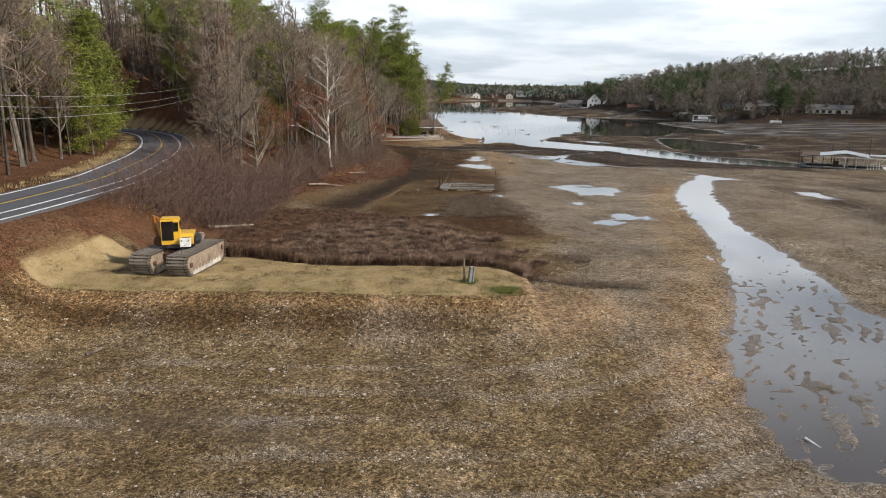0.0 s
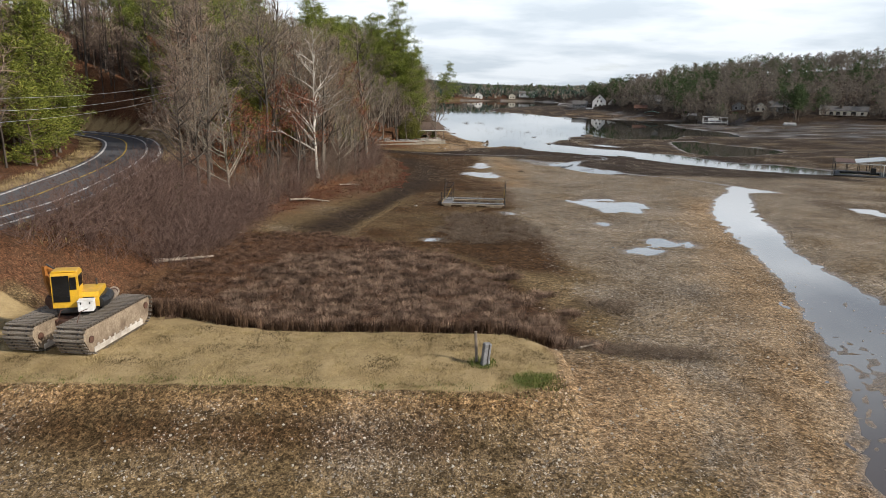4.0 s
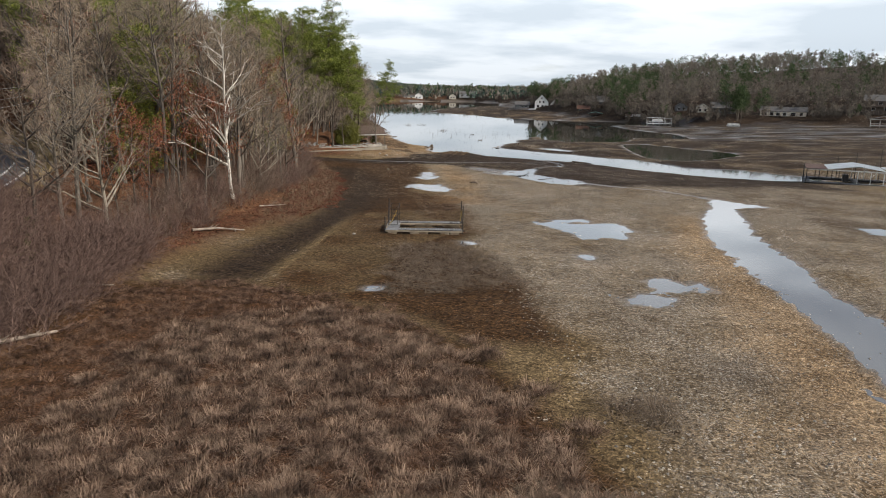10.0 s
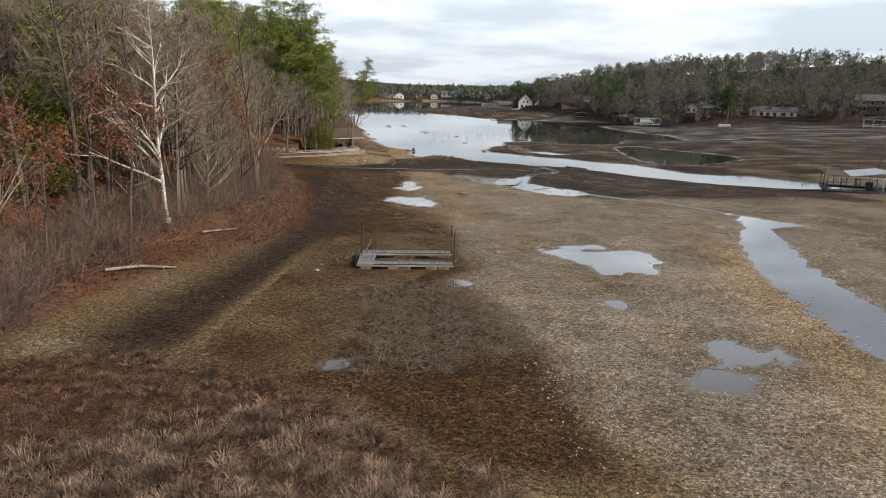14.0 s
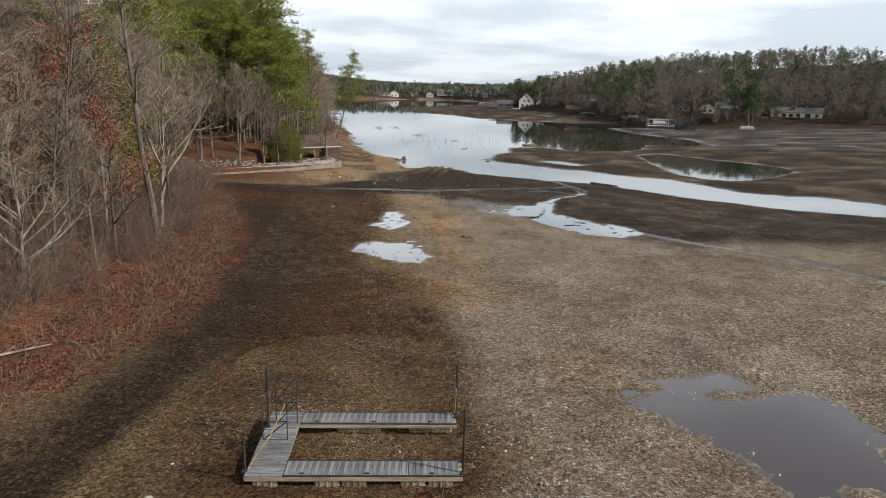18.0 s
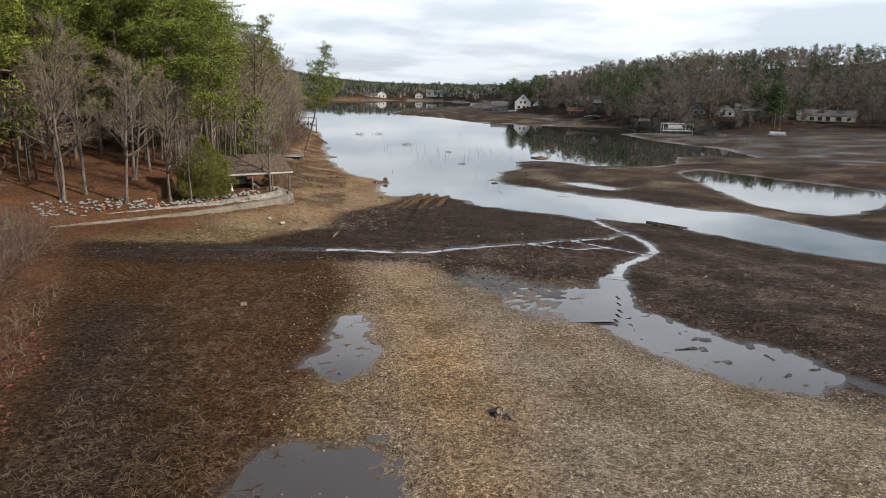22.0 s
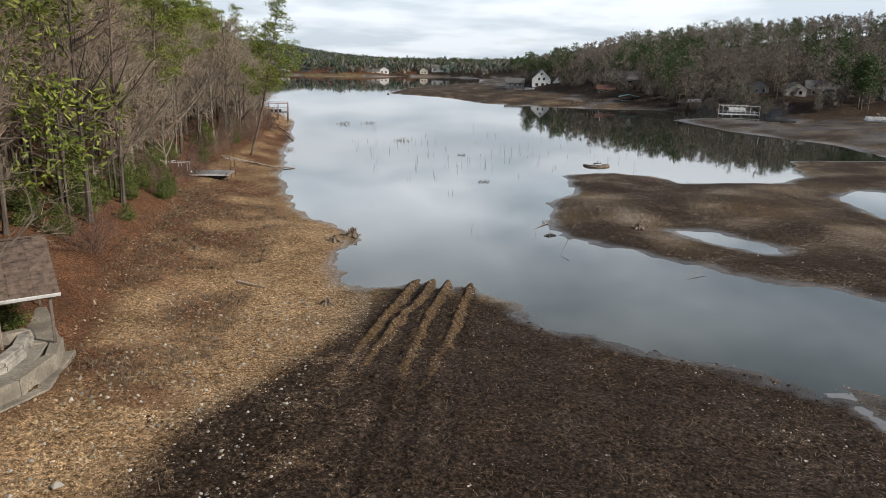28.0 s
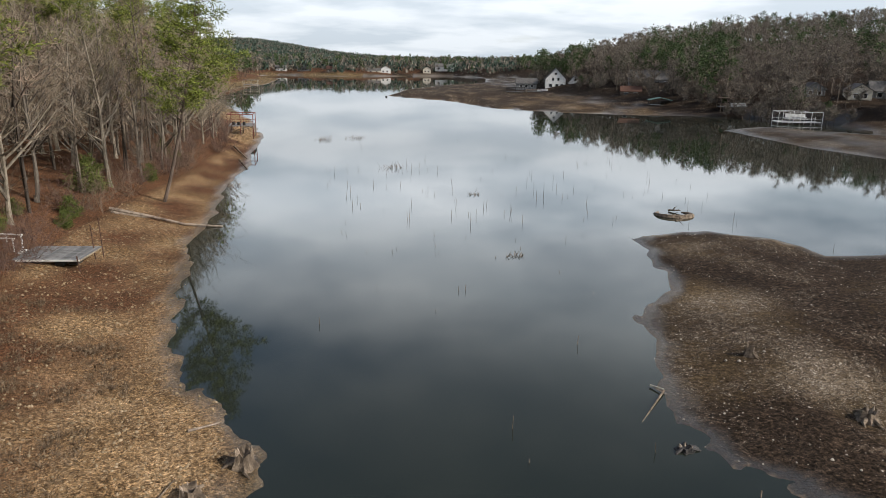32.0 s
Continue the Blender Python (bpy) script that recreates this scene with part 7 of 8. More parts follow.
# ---- docks, lifts and boats round the lake ----
def open_frame(name, at, turn, label, category, wide, deep, high, m, roof=None, floor=0.5, posts=4, rails=True, roof_t=0.12, pitch=0.0):
    """Posts with a floor, rails and perhaps a roof."""
    t = thing(name, at, label, category, "docks round the lake", turn=turn)
    part("deck", Shape().box((0, 0, floor), (wide, deep, 0.16), 0.02), M_PLANK if m is not M_WHITE else M_WHITE, t)
    for k in range(posts):
        for s in (-1, 1):
            x = -wide / 2 + 0.1 + (wide - 0.2) * k / (posts - 1)
            part("post", Shape().box((x, s * (deep / 2 - 0.08), high / 2 - 0.3), (0.13, 0.13, high + 0.6), 0.01), m, t)
    for s in (-1, 1):
        part("top_rail", Shape().box((0, s * (deep / 2 - 0.08), high), (wide, 0.12, 0.14), 0.01), m, t)
        if rails:
            part("low_rail", Shape().box((0, s * (deep / 2 - 0.08), floor + 0.9), (wide, 0.07, 0.07), 0.01), m, t)
    for s in (-1, 1):
        part("top_rail", Shape().box((s * (wide / 2 - 0.1), 0, high), (0.12, deep, 0.14), 0.01), m, t)
    if roof:
        if pitch:
            for s in (-1, 1):
                out = [(0, high + pitch), (s * (wide / 2 + 0.5), high - 0.05), (s * (wide / 2 + 0.5), high + 0.08), (0, high + pitch + 0.13)]
                part("roof", Shape().prism(out, -deep / 2 - 0.4, deep / 2 + 0.4), roof, t)
        else:
            part("roof", Shape().box((0, 0, high + 0.14), (wide + 0.8, deep + 0.8, roof_t), 0.02), roof, t)
    return t


def small_boat(at, turn, label, long=5.6, tower=True):
    """A deck boat with tubes, seats and a folded top."""
    b = thing("boat", at, label, "boat", "boats round the lake", turn=turn)
    for s in (-1, 1):
        part("tube", Shape().tube([(-long / 2, s * 0.85, 0.3), (long / 2 - 0.6, s * 0.85, 0.3), (long / 2, s * 0.85, 0.5)], [0.3, 0.3, 0.08], 10), M_ALU, b)
    part("deck", Shape().box((-0.1, 0, 0.68), (long - 0.3, 2.4, 0.12), 0.03), M_WHITE, b)
    for s in (-1, 1):
        part("side_panel", Shape().box((-0.2, s * 1.17, 1.1), (long - 0.9, 0.06, 0.7), 0.02), M_WHITE, b)
    part("end_panel", Shape().box((long / 2 - 0.65, 0, 1.1), (0.06, 2.3, 0.7), 0.02), M_WHITE, b)
    part("console", Shape().box((0.3, -0.6, 1.2), (0.7, 0.7, 0.9), 0.06), M_GREY_SIDING, b)
    part("seat", Shape().box((-1.2, 0.6, 1.0), (1.4, 0.7, 0.5), 0.08), M_CREAM, b)
    part("outboard_motor", Shape().box((-long / 2 - 0.1, 0, 0.9), (0.35, 0.4, 0.9), 0.06), M_BLACK, b)
    if tower:
        part("canopy_bar", Shape().tube([(-0.8, -1.15, 1.4), (-0.6, -1.1, 2.3), (-0.6, 1.1, 2.3), (-0.8, 1.15, 1.4)], [0.03] * 4, 5), M_ALU, b)
        part("folded_canopy", Shape().box((-0.6, 0, 2.33), (0.4, 2.2, 0.16), 0.05), M_YELLOW, b, "folded yellow canopy")
    return b


open_frame("boat_lift", (144.5, 386.5, gz(144.5, 383.0) - 0.0 + 0.6), -14, "white metal boat lift frame standing on the mud", "boat lift", 12.5, 6, 3.6, M_WHITE, None, 0.6, 5)
small_boat((143.5, 386.0, 1.55), -14, "white deck boat hanging in the lift frame", 6.0, False)
open_frame("boat_dock", (141.5, 420.5, 1.6), -14, "roofed boat dock on thin posts with a small boat", "dock", 8.5, 6, 4.3, M_DRIFT, M_SHINGLE, 1.4, 3)
small_boat((143.0, 418.5, 2.95), -14, "small white boat on the roofed dock", 5.5, False)
open_frame("boat_dock", (126.5, 446, 1.6), -16, "low dark dock with a green metal roof", "dock", 7.5, 6, 2.2, M_DARK_STEEL, M_GREEN_ROOF, 0.5, 3, True, 0.12, 0.9)
small_boat((166.8, 347.5, gz(166.8, 347.5) + 0.3), 160, "white deck boat aground on the mud with a yellow canopy", 6.2)
open_frame("boat_dock", (234, 333, gz(234, 333) + 0.3), -34, "boat dock with a grey hipped roof on the mud", "dock", 12, 8, 3.4, M_WHITE, M_ROOF_GREY, 0.5, 4, True, 0.12, 1.5)
open_frame("boat_dock", (92, 545, 1.8), -10, "dark roofed dock beside the white house", "dock", 9, 6, 3.0, M_DARK_STEEL, M_ROOF_GREY, 0.7, 3)
open_frame("boat_dock", (102, 548, 2.0), -10, "open wooden dock beside the white house", "dock", 8, 5, 1.6, M_DRIFT, None, 0.7, 3)
small_boat((108, 552, 2.3), -20, "white boat by the white house", 6, False)

# the big covered dock on the near mud flat
CD = (85.5, 134.5)
cdz = gz(*CD)
t = thing("covered_dock", (CD[0], CD[1], cdz), "covered boat dock with tin roofs aground on mud", "dock", "docks round the lake", turn=-28)
for nm, x, y, w, d, m in (("walkway", 0, -4.2, 17, 1.2, M_PLANK), ("walkway", 0, 4.2, 17, 1.2, M_PLANK), ("walkway", -7.9, 0, 1.2, 8.4, M_PLANK), ("walkway", 0.2, 0, 1.0, 8.4, M_PLANK), ("walkway", 7.9, 0, 1.2, 8.4, M_WHITE)):
    part(nm, Shape().box((x, y, 0.35), (w, d, 0.18), 0.02), m, t)
    part("float", Shape().box((x, y, 0.12), (w * 0.92, d * 0.85, 0.3), 0.05), M_BLACK, t)
for k in range(9):
    x = -8.2 + 2.05 * k
    for y in (-4.5, 4.5):
        part("post", Shape().box((x, y, 1.5), (0.12, 0.12, 2.3), 0.01), M_WHITE if k > 3 else M_DARK_STEEL, t)
        if k % 2:
            part("brace", Shape().rod((x, y, 1.6), (x + 0.9, y, 2.6), 0.035, sides=5), M_WHITE if k > 3 else M_DARK_STEEL, t)
for y in (-4.5, 4.5):
    part("top_beam", Shape().box((0, y, 2.66), (16.6, 0.16, 0.2), 0.02), M_WHITE, t)
for x0, x1, za, zb in ((-4.8, 0.0, 2.8, 3.5), (0.0, 4.4, 3.5, 2.8)):
    ribs = 14
    for r in range(ribs):
        s = Shape()
        xa, xb = x0 + (x1 - x0) * r / ribs, x0 + (x1 - x0) * (r + 1) / ribs
        fa, fb = za + (zb - za) * r / ribs, za + (zb - za) * (r + 1) / ribs
        s.add([(xa, -4.9, fa), (xb, -4.9, fb), (xb, 4.9, fb), (xa, 4.9, fa), (xa, -4.9, fa + 0.05), (xb - 0.06, -4.9, fb + 0.05), (xb - 0.06, 4.9, fb + 0.05), (xa, 4.9, fa + 0.05)],
              [(0, 1, 2, 3), (4, 7, 6, 5), (0, 4, 5, 1), (3, 2, 6, 7), (0, 3, 7, 4), (1, 5, 6, 2)])
        part("roof_sheet", s, M_TIN, t, "ribbed pale tin roof sheet")
part("tin_roof", Shape().box((-6.6, 0, 2.82), (3.4, 9.6, 0.06), 0.01), M_RUST, t, "dark flat roof sheet")
part("tin_roof", Shape().box((6.6, 3.0, 2.82), (3.8, 4.6, 0.06), 0.01), M_TIN, t)
for k in range(8):
    part("rail_post", Shape().box((4.7 + 0.5 * k, -4.5, 0.95), (0.07, 0.07, 1.1), 0.01), M_WHITE, t)
part("hand_rail", Shape().box((6.5, -4.5, 1.5), (4.0, 0.09, 0.09), 0.01), M_WHITE, t)
part("locker", Shape().box((-1.6, -1.5, 1.1), (0.9, 1.4, 1.3), 0.03), M_BLACK, t)
for x, y, h in ((-8.7, -4.7, 3.9), (0.6, 5.0, 5.4), (4.6, 5.2, 6.2), (8.6, 4.0, 5.0), (8.7, -4.6, 5.6), (-2.5, 4.9, 4.6)):
    part("mooring_pole", Shape().rod((x, y, -0.3), (x, y, h), 0.07), M_DARK_STEEL, t)

# the small dock on the west bank
t = thing("small_dock", (-9.4, 239.2, 1.9), "stranded grey plank dock with a white railing, tilted on the bank", "dock", "docks round the lake", turn=-3)
deck = part("deck_frame", Shape().box((2.5, 2.0, -0.1), (5.0, 3.9, 0.14), 0.02), M_BEAM, t)
rnd = random.Random(9)
for k in range(26):
    part("plank", Shape().box((0.1 + 4.85 * k / 25, 2.0, 0.0), (0.175, 3.95, 0.04), 0.006), M_PLANK, deck)
part("white_edge", Shape().box((2.5, 0.0, -0.06), (5.0, 0.05, 0.14), 0.01), M_WHITE, deck)
for x, y in ((0.8, 0.6), (1.6, 0.7), (3.4, 0.7), (4.3, 0.9)):
    part("float_drum", Shape().box((x, y, -0.36), (0.75, 1.0, 0.4), 0.12), M_BLACK, t)
part("ramp", Shape().box((-1.4, 2.1, 0.2), (2.8, 1.2, 0.1), 0.02, Matrix.Rotation(radians(6), 4, "Y")), M_WHITE, t)
for x in (-2.6, -1.5, -0.4):
    for y in (1.5, 2.7):
        part("rail_post", Shape().box((x, y, 0.75), (0.09, 0.09, 1.1), 0.01), M_WHITE, t)
for y in (1.5, 2.7):
    part("hand_rail", Shape().box((-1.5, y, 1.3), (2.5, 0.1, 0.08), 0.01, Matrix.Rotation(radians(3), 4, "Y")), M_WHITE, t)
for x, y, h in ((4.7, 3.3, 1.9), (5.1, 3.9, 2.3), (5.0, -0.1, 0.3)):
    part("mooring_pipe", Shape().tube([(x, y, -0.9), (x - 0.12, y, h)], [0.045, 0.045], 6), M_RUST, t)

# the boathouse frame on stilts farther up the west bank
t = open_frame("boathouse", (-9.8, 342, 0.9), 4, "two-level boathouse frame on wooden stilts at the shore", "boathouse", 5.4, 6.5, 4.4, M_DECK_RED, None, 2.0, 3)
for x in (-2.5, 0, 2.5):
    for y in (-3, 3):
        part("stilt", Shape().rod((x, y, -1.8), (x, y, 2.0), 0.09), M_WOOD_POLE, t)
for y in (-3, 3):
    part("brace", Shape().rod((-2.5, y, 0.2), (2.5, y, 1.8), 0.05), M_WOOD_POLE, t)
for k in range(3):
    part("storage_drum", Shape().rod((-1.5 + 1.1 * k, -2.3, 2.1), (-1.5 + 1.1 * k, -2.3, 2.8), 0.3, sides=12), M_BLACK, t)
open_frame("boat_dock", (-54, 640, 0.9), 0, "pale roofed dock on the far point", "dock", 9, 6, 3.4, M_CREAM, M_ROOF_GREY, 0.7, 3)

# ---- wires over the road ----
wire_a, wire_b = (-37.5, 104.0), (-30.5, -6.0)
for (x, y), top in ((wire_a, 17.6), (wire_b, 18.4)):
    high = top - gz(x, y)
    t = thing("utility_pole", (x, y, gz(x, y)), "weathered wooden utility pole at the edge of the woods", "utility pole", "utility poles", turn=5)
    part("pole", Shape().tube([(0, 0, -0.5), (0, 0, high)], [0.16, 0.11], 9), M_WOOD_POLE, t)
    part("cross_arm", Shape().box((0, 0, high - 0.5), (2.2, 0.1, 0.12), 0.01), M_WOOD_POLE, t)
for za, zb, sag in ((17.1, 17.9, 11.0), (16.4, 17.8, 13.2), (15.7, 16.5, 12.6)):
    pts = [(wire_a[0] + (wire_b[0] - wire_a[0]) * f, wire_a[1] + (wire_b[1] - wire_a[1]) * f, za + (zb - za) * f - sag * f * (1 - f)) for f in [i / 20 for i in range(21)]]
    solid("wire", Shape().tube(pts, [0.014] * 21, 4), M_ALU, "slack overhead wire along the road", "wire", "overhead wires")


# ---- stumps, logs and snags ----
def stump(x, y, high, r, seed, label, name="tree_stump", m=None):
    """A broken, weathered stump with roots."""
    rnd = random.Random(seed)
    t = thing(name, (x, y, gz(x, y)), label, "stump", "stumps on the shore")
    body, sides = Shape(), 13
    rings = [(r * 1.55, -0.15), (r * 1.15, 0.12), (r * 0.9, high * 0.45), (r * 0.85, high * 0.75)]
    for k, (rr, z) in enumerate(rings):
        for s in range(sides):
            a = 6.2832 * s / sides
            q = rr * (1 + 0.18 * math.sin(5 * a + seed) + rnd.uniform(-0.06, 0.06))
            zz = z + (rnd.uniform(-0.12, 0.35) * high if k == 3 else 0)
            body.v.append((q * math.cos(a), q * math.sin(a), zz))
    for k in range(3):
        for s in range(sides):
            u = (s + 1) % sides
            body.f.append((k * sides + s, k * sides + u, (k + 1) * sides + u, (k + 1) * sides + s))
    body.v.append((0, 0, high * 0.5))
    for s in range(sides):
        body.f.append((3 * sides + s, 3 * sides + (s + 1) % sides, 4 * sides))
    part("trunk", body, m or M_STUMP, t)
    for k in range(5):
        a = rnd.uniform(0, 6.28)
        part("root", Shape().tube([(r * 0.7 * math.cos(a), r * 0.7 * math.sin(a), 0.18), (r * 1.7 * math.cos(a), r * 1.7 * math.sin(a), 0.1), (r * 2.5 * math.cos(a + 0.2), r * 2.5 * math.sin(a + 0.2), -0.04)], [0.1 * r / 0.35, 0.07 * r / 0.35, 0.02], 6), m or M_STUMP, t)
    for k in range(4):
        a = rnd.uniform(0, 6.28)
        part("splinter", Shape().tube([(r * 0.6 * math.cos(a), r * 0.6 * math.sin(a), high * 0.5), (r * 0.85 * math.cos(a), r * 0.85 * math.sin(a), high * rnd.uniform(0.9, 1.3))], [0.08 * r / 0.35, 0.015], 5), M_DRIFT, t)


stump(11.6, 213.1, 0.75, 0.42, 1, "pale weathered stump with splayed roots at the water's edge")
stump(9.9, 211.0, 0.5, 0.4, 2, "broken pale stump among gravel")
stump(38.4, 221.7, 0.6, 0.26, 3, "short tawny stump on the mud bar")
stump(40.2, 214.3, 0.55, 0.42, 4, "dark stump with roots on the mud bar")
stump(30.6, 212.9, 0.25, 0.35, 5, "blackened stump half under water", m=M_DARK_STEEL)
stump(10.2, 192.9, 0.45, 0.25, 6, "small reddish stump on the gravel shore")
stump(28.06, 260.06, 0.5, 0.35, 7, "dark stump standing in the lake", m=M_DARK_STEEL)
stump(13.2, 120.6, 0.22, 0.35, 8, "clump of dead roots on the gravel")
stump(-0.8, 204.5, 0.35, 0.22, 9, "small pale stump on the leafy shore")
stump(26.2, 531.0, 0.9, 0.5, 10, "dark post standing in the far water", m=M_DARK_STEEL)


def log(pts, r, label, m=M_DRIFT, twigs=0, seed=1):
    rnd = random.Random(seed)
    sh = Shape()
    path = [Vector((x, y, max(gz(x, y), -0.02) + up)) for x, y, up in pts]
    sh.tube(path, [r * (1 - 0.55 * i / (len(path) - 1)) for i in range(len(path))], 7)
    t = tagged(new("log", sh.mesh("log", m)), label, "log", "driftwood on the lake bed")
    for _ in range(twigs):
        p, w = along(path, rnd.uniform(0.3, 1.0))
        part("branch", Shape().tube([p, p + rand_side(rnd, w, 0.9) * rnd.uniform(0.3, 0.9)], [r * 0.4, r * 0.1], 4), m, t)


log([(-20.6, 44.0, 0.15), (-19, 45.8, 0.2), (-17.6, 47.7, 0.15)], 0.16, "long bleached fallen log among brown leaves", twigs=4)
log([(-20.3, 55.5, 0.12), (-18, 56.6, 0.12)], 0.1, "bleached fallen log among brown leaves")
log([(-17.3, 72.7, 0.2), (-15.5, 74.3, 0.3), (-13.4, 75.5, 0.15)], 0.13, "forked bleached log at the foot of the bank", twigs=6)
log([(-13.8, 85.5, 0.3), (-11.5, 88.6, 0.2)], 0.08, "bleached branch on red leaf litter", twigs=4)
log([(-8.9, 258.5, 0.25), (-5.0, 258.3, 0.2), (-1.5, 257.3, 0.2), (2.2, 257.6, 0.05)], 0.2, "long bleached trunk lying from the bank into the water", twigs=3)
log([(-8.5, 257.7, 0.1), (-5.2, 257.9, 0.1)], 0.14, "grey driftwood plank on the bank")
log([(-3.6, 302, 0.6), (-1.6, 297, 0.0)], 0.22, "dark log sloping into the water", M_STUMP)
log([(-6.9, 316, 0.5), (-3.4, 308, 0.1)], 0.2, "dark log sloping into the water", M_STUMP)
log([(8.7, 215.8, 0.08), (9.9, 216.7, 0.1)], 0.07, "thin bleached branch at the water's edge")
log([(3.7, 197.1, 0.1), (5.8, 196.1, 0.1)], 0.1, "bleached log on the gravel shore")
log([(14.6, 196.5, 0.08), (15.7, 195.8, 0.1)], 0.07, "short dark log beside the ruts", M_STUMP)
log([(42.9, 173.6, 0.12), (45.3, 170.3, 0.12)], 0.17, "dark waterlogged log at the shore", M_STUMP)
log([(43.2, 176.2, 0.1), (46.7, 172.1, 0.1)], 0.14, "dark waterlogged log at the shore", M_STUMP)
log([(1.3, 162.6, 0.08), (2.8, 164.2, 0.15)], 0.07, "bleached branch on black mud", twigs=5)
log([(4.5, 159.5, 0.06), (4.9, 161.7, 0.12)], 0.06, "bleached branch on black mud", twigs=5, seed=4)
log([(25.5, 139.8, 0.06), (25.4, 138.2, 0.06)], 0.06, "dark branch beside the puddle", M_STUMP, twigs=2)
log([(21.8, 138.6, 0.06), (23, 138.9, 0.06)], 0.05, "dark branch on wet mud", M_STUMP, twigs=2)
log([(8.6, 209.9, 0.05), (9.1, 212.0, 0.05)], 0.05, "curved dark branch on the shore", M_STUMP)
log([(-16.8, 15.0, 0.1), (-16.3, 16.0, 0.12)], 0.09, "short dark log on the gravel", M_STUMP)
log([(-8.8, 13.0, 0.05), (-8.5, 13.4, 0.4)], 0.04, "dark stick standing in the gravel", M_STUMP)
log([(7.4, 29.9, 0.1), (8.6, 30.6, 0.3)], 0.05, "bleached forked branch at the end of the reeds", twigs=4)
log([(31.45, 219.0, 0.12), (31.9, 218.3, 0.2)], 0.06, "yellow board end standing out of the water", M_CREAM)
log([(31.9, 218.3, 0.1), (29.6, 215.4, 0.0)], 0.06, "dark waterlogged branch in the shallows", M_STUMP)
log([(14.9, 8.4, 0.04), (15.4, 7.4, 0.04)], 0.06, "short white board in the creek", M_WHITE)
log([(40.4, 200.4, 0.5), (37.5, 197.9, 0.0)], 0.03, "thin forked snag standing in the water", M_STUMP, twigs=2)
log([(31.2, 208.0, 1.2), (29.6, 205.5, 0.0)], 0.03, "thin forked snag standing in the water", M_STUMP, twigs=2)

# brush piles standing in the lake
for k, (x, y, size) in enumerate(((20.9, 298.4, 1.9), (7.8, 339.5, 2.0), (14.2, 343, 1.7), (30.4, 274.4, 0.9), (-1.4, 282, 1.4), (29.6, 244.8, 0.9))):
    rnd = random.Random(70 + k)
    sh = Shape()
    for _ in range(34):
        a = rnd.uniform(0, 6.28)
        p = Vector((x + rnd.gauss(0, 0.5) * size, y + rnd.gauss(0, 0.4) * size, -0.1))
        sh.tube([p, p + Vector((math.cos(a) * rnd.uniform(0.1, 0.7), math.sin(a) * 0.4, rnd.uniform(0.2, 0.75))) * size * 0.75], [0.03, 0.01], 3, False)
    solid("brush_pile", sh, M_STUMP, "dark dead brush standing in the lake", "brush", "brush in the lake")
rnd = random.Random(99)
sh = Shape()
for _ in range(150):
    x, y = rnd.uniform(10, 62), rnd.gauss(272, 26)
    if one(lake_dist, x, y) > -2:
        continue
    h = rnd.uniform(0.3, 1.2) * (0.6 if y < 255 else 1)
    sh.tube([(x, y, -0.3), (x + rnd.uniform(-0.12, 0.12), y, h)], [0.022, 0.012], 4, False)
solid("stubble", sh, M_STUMP, "thin dead sticks standing in the shallow lake", "sticks", kind="stuff")

# the muddy islet
sh = Shape()
for k in range(3):
    sh.tube([(51.3 + 2.0 * math.cos(a), 261.3 + 2.0 * math.sin(a) * 0.9, -0.03 - 0.02 * k) for a in [2.2 + 0.3 * i for i in range(17)]], [0.1 + 0.32 * math.sin(math.pi * (i + 0.5) / 17) for i in range(17)], 7)
    break
solid("mud_bank", sh, M_STUMP, "crescent of mud just above the water", "mud bank", kind="structure")
log([(51.5, 263.2, 0.15), (52.6, 262.4, 0.3)], 0.12, "dark snag on the muddy islet", M_STUMP, twigs=4)
log([(50.2, 258.2, 0.05), (51.2, 258.4, 0.05)], 0.1, "dark snag beside the muddy islet", M_STUMP, twigs=2)

# cinder block and single stones on the mud
t = thing("cinder_block", (-0.45, 136.9, gz(-0.45, 136.9)), "grey hollow cinder block lying on brown mud", "block", turn=25)
for x, y, sx, sy in ((0, -0.085, 0.4, 0.03), (0, 0.085, 0.4, 0.03), (-0.185, 0, 0.03, 0.2), (0, 0, 0.03, 0.2), (0.185, 0, 0.03, 0.2)):
    part("web", Shape().box((x, y, 0.1), (sx, sy, 0.2), 0.006), M_CONCRETE, t)
rnd = random.Random(23)
for x, y, s in ((-3.4, 76, 0.2), (-0.9, 165.2, 0.42), (-2.4, 167.0, 0.3), (2.2, 170.5, 0.25), (18.9, 160.6, 0.16), (35.1, 145, 0.17), (24, 163, 0.18), (-7.5, 13.9, 0.16), (-2.8, 11.4, 0.12), (6.9, 139, 0.14), (36.8, 221.3, 0.12), (37.4, 221.0, 0.14), (39.4, 221.9, 0.12)):
    solid("rock", Shape().stone((x, y, gz(x, y) + s * 0.3), s, rnd, 0.7), M_STONE, "single pale rock on the lake bed", "rock", "rocks on the lake bed")


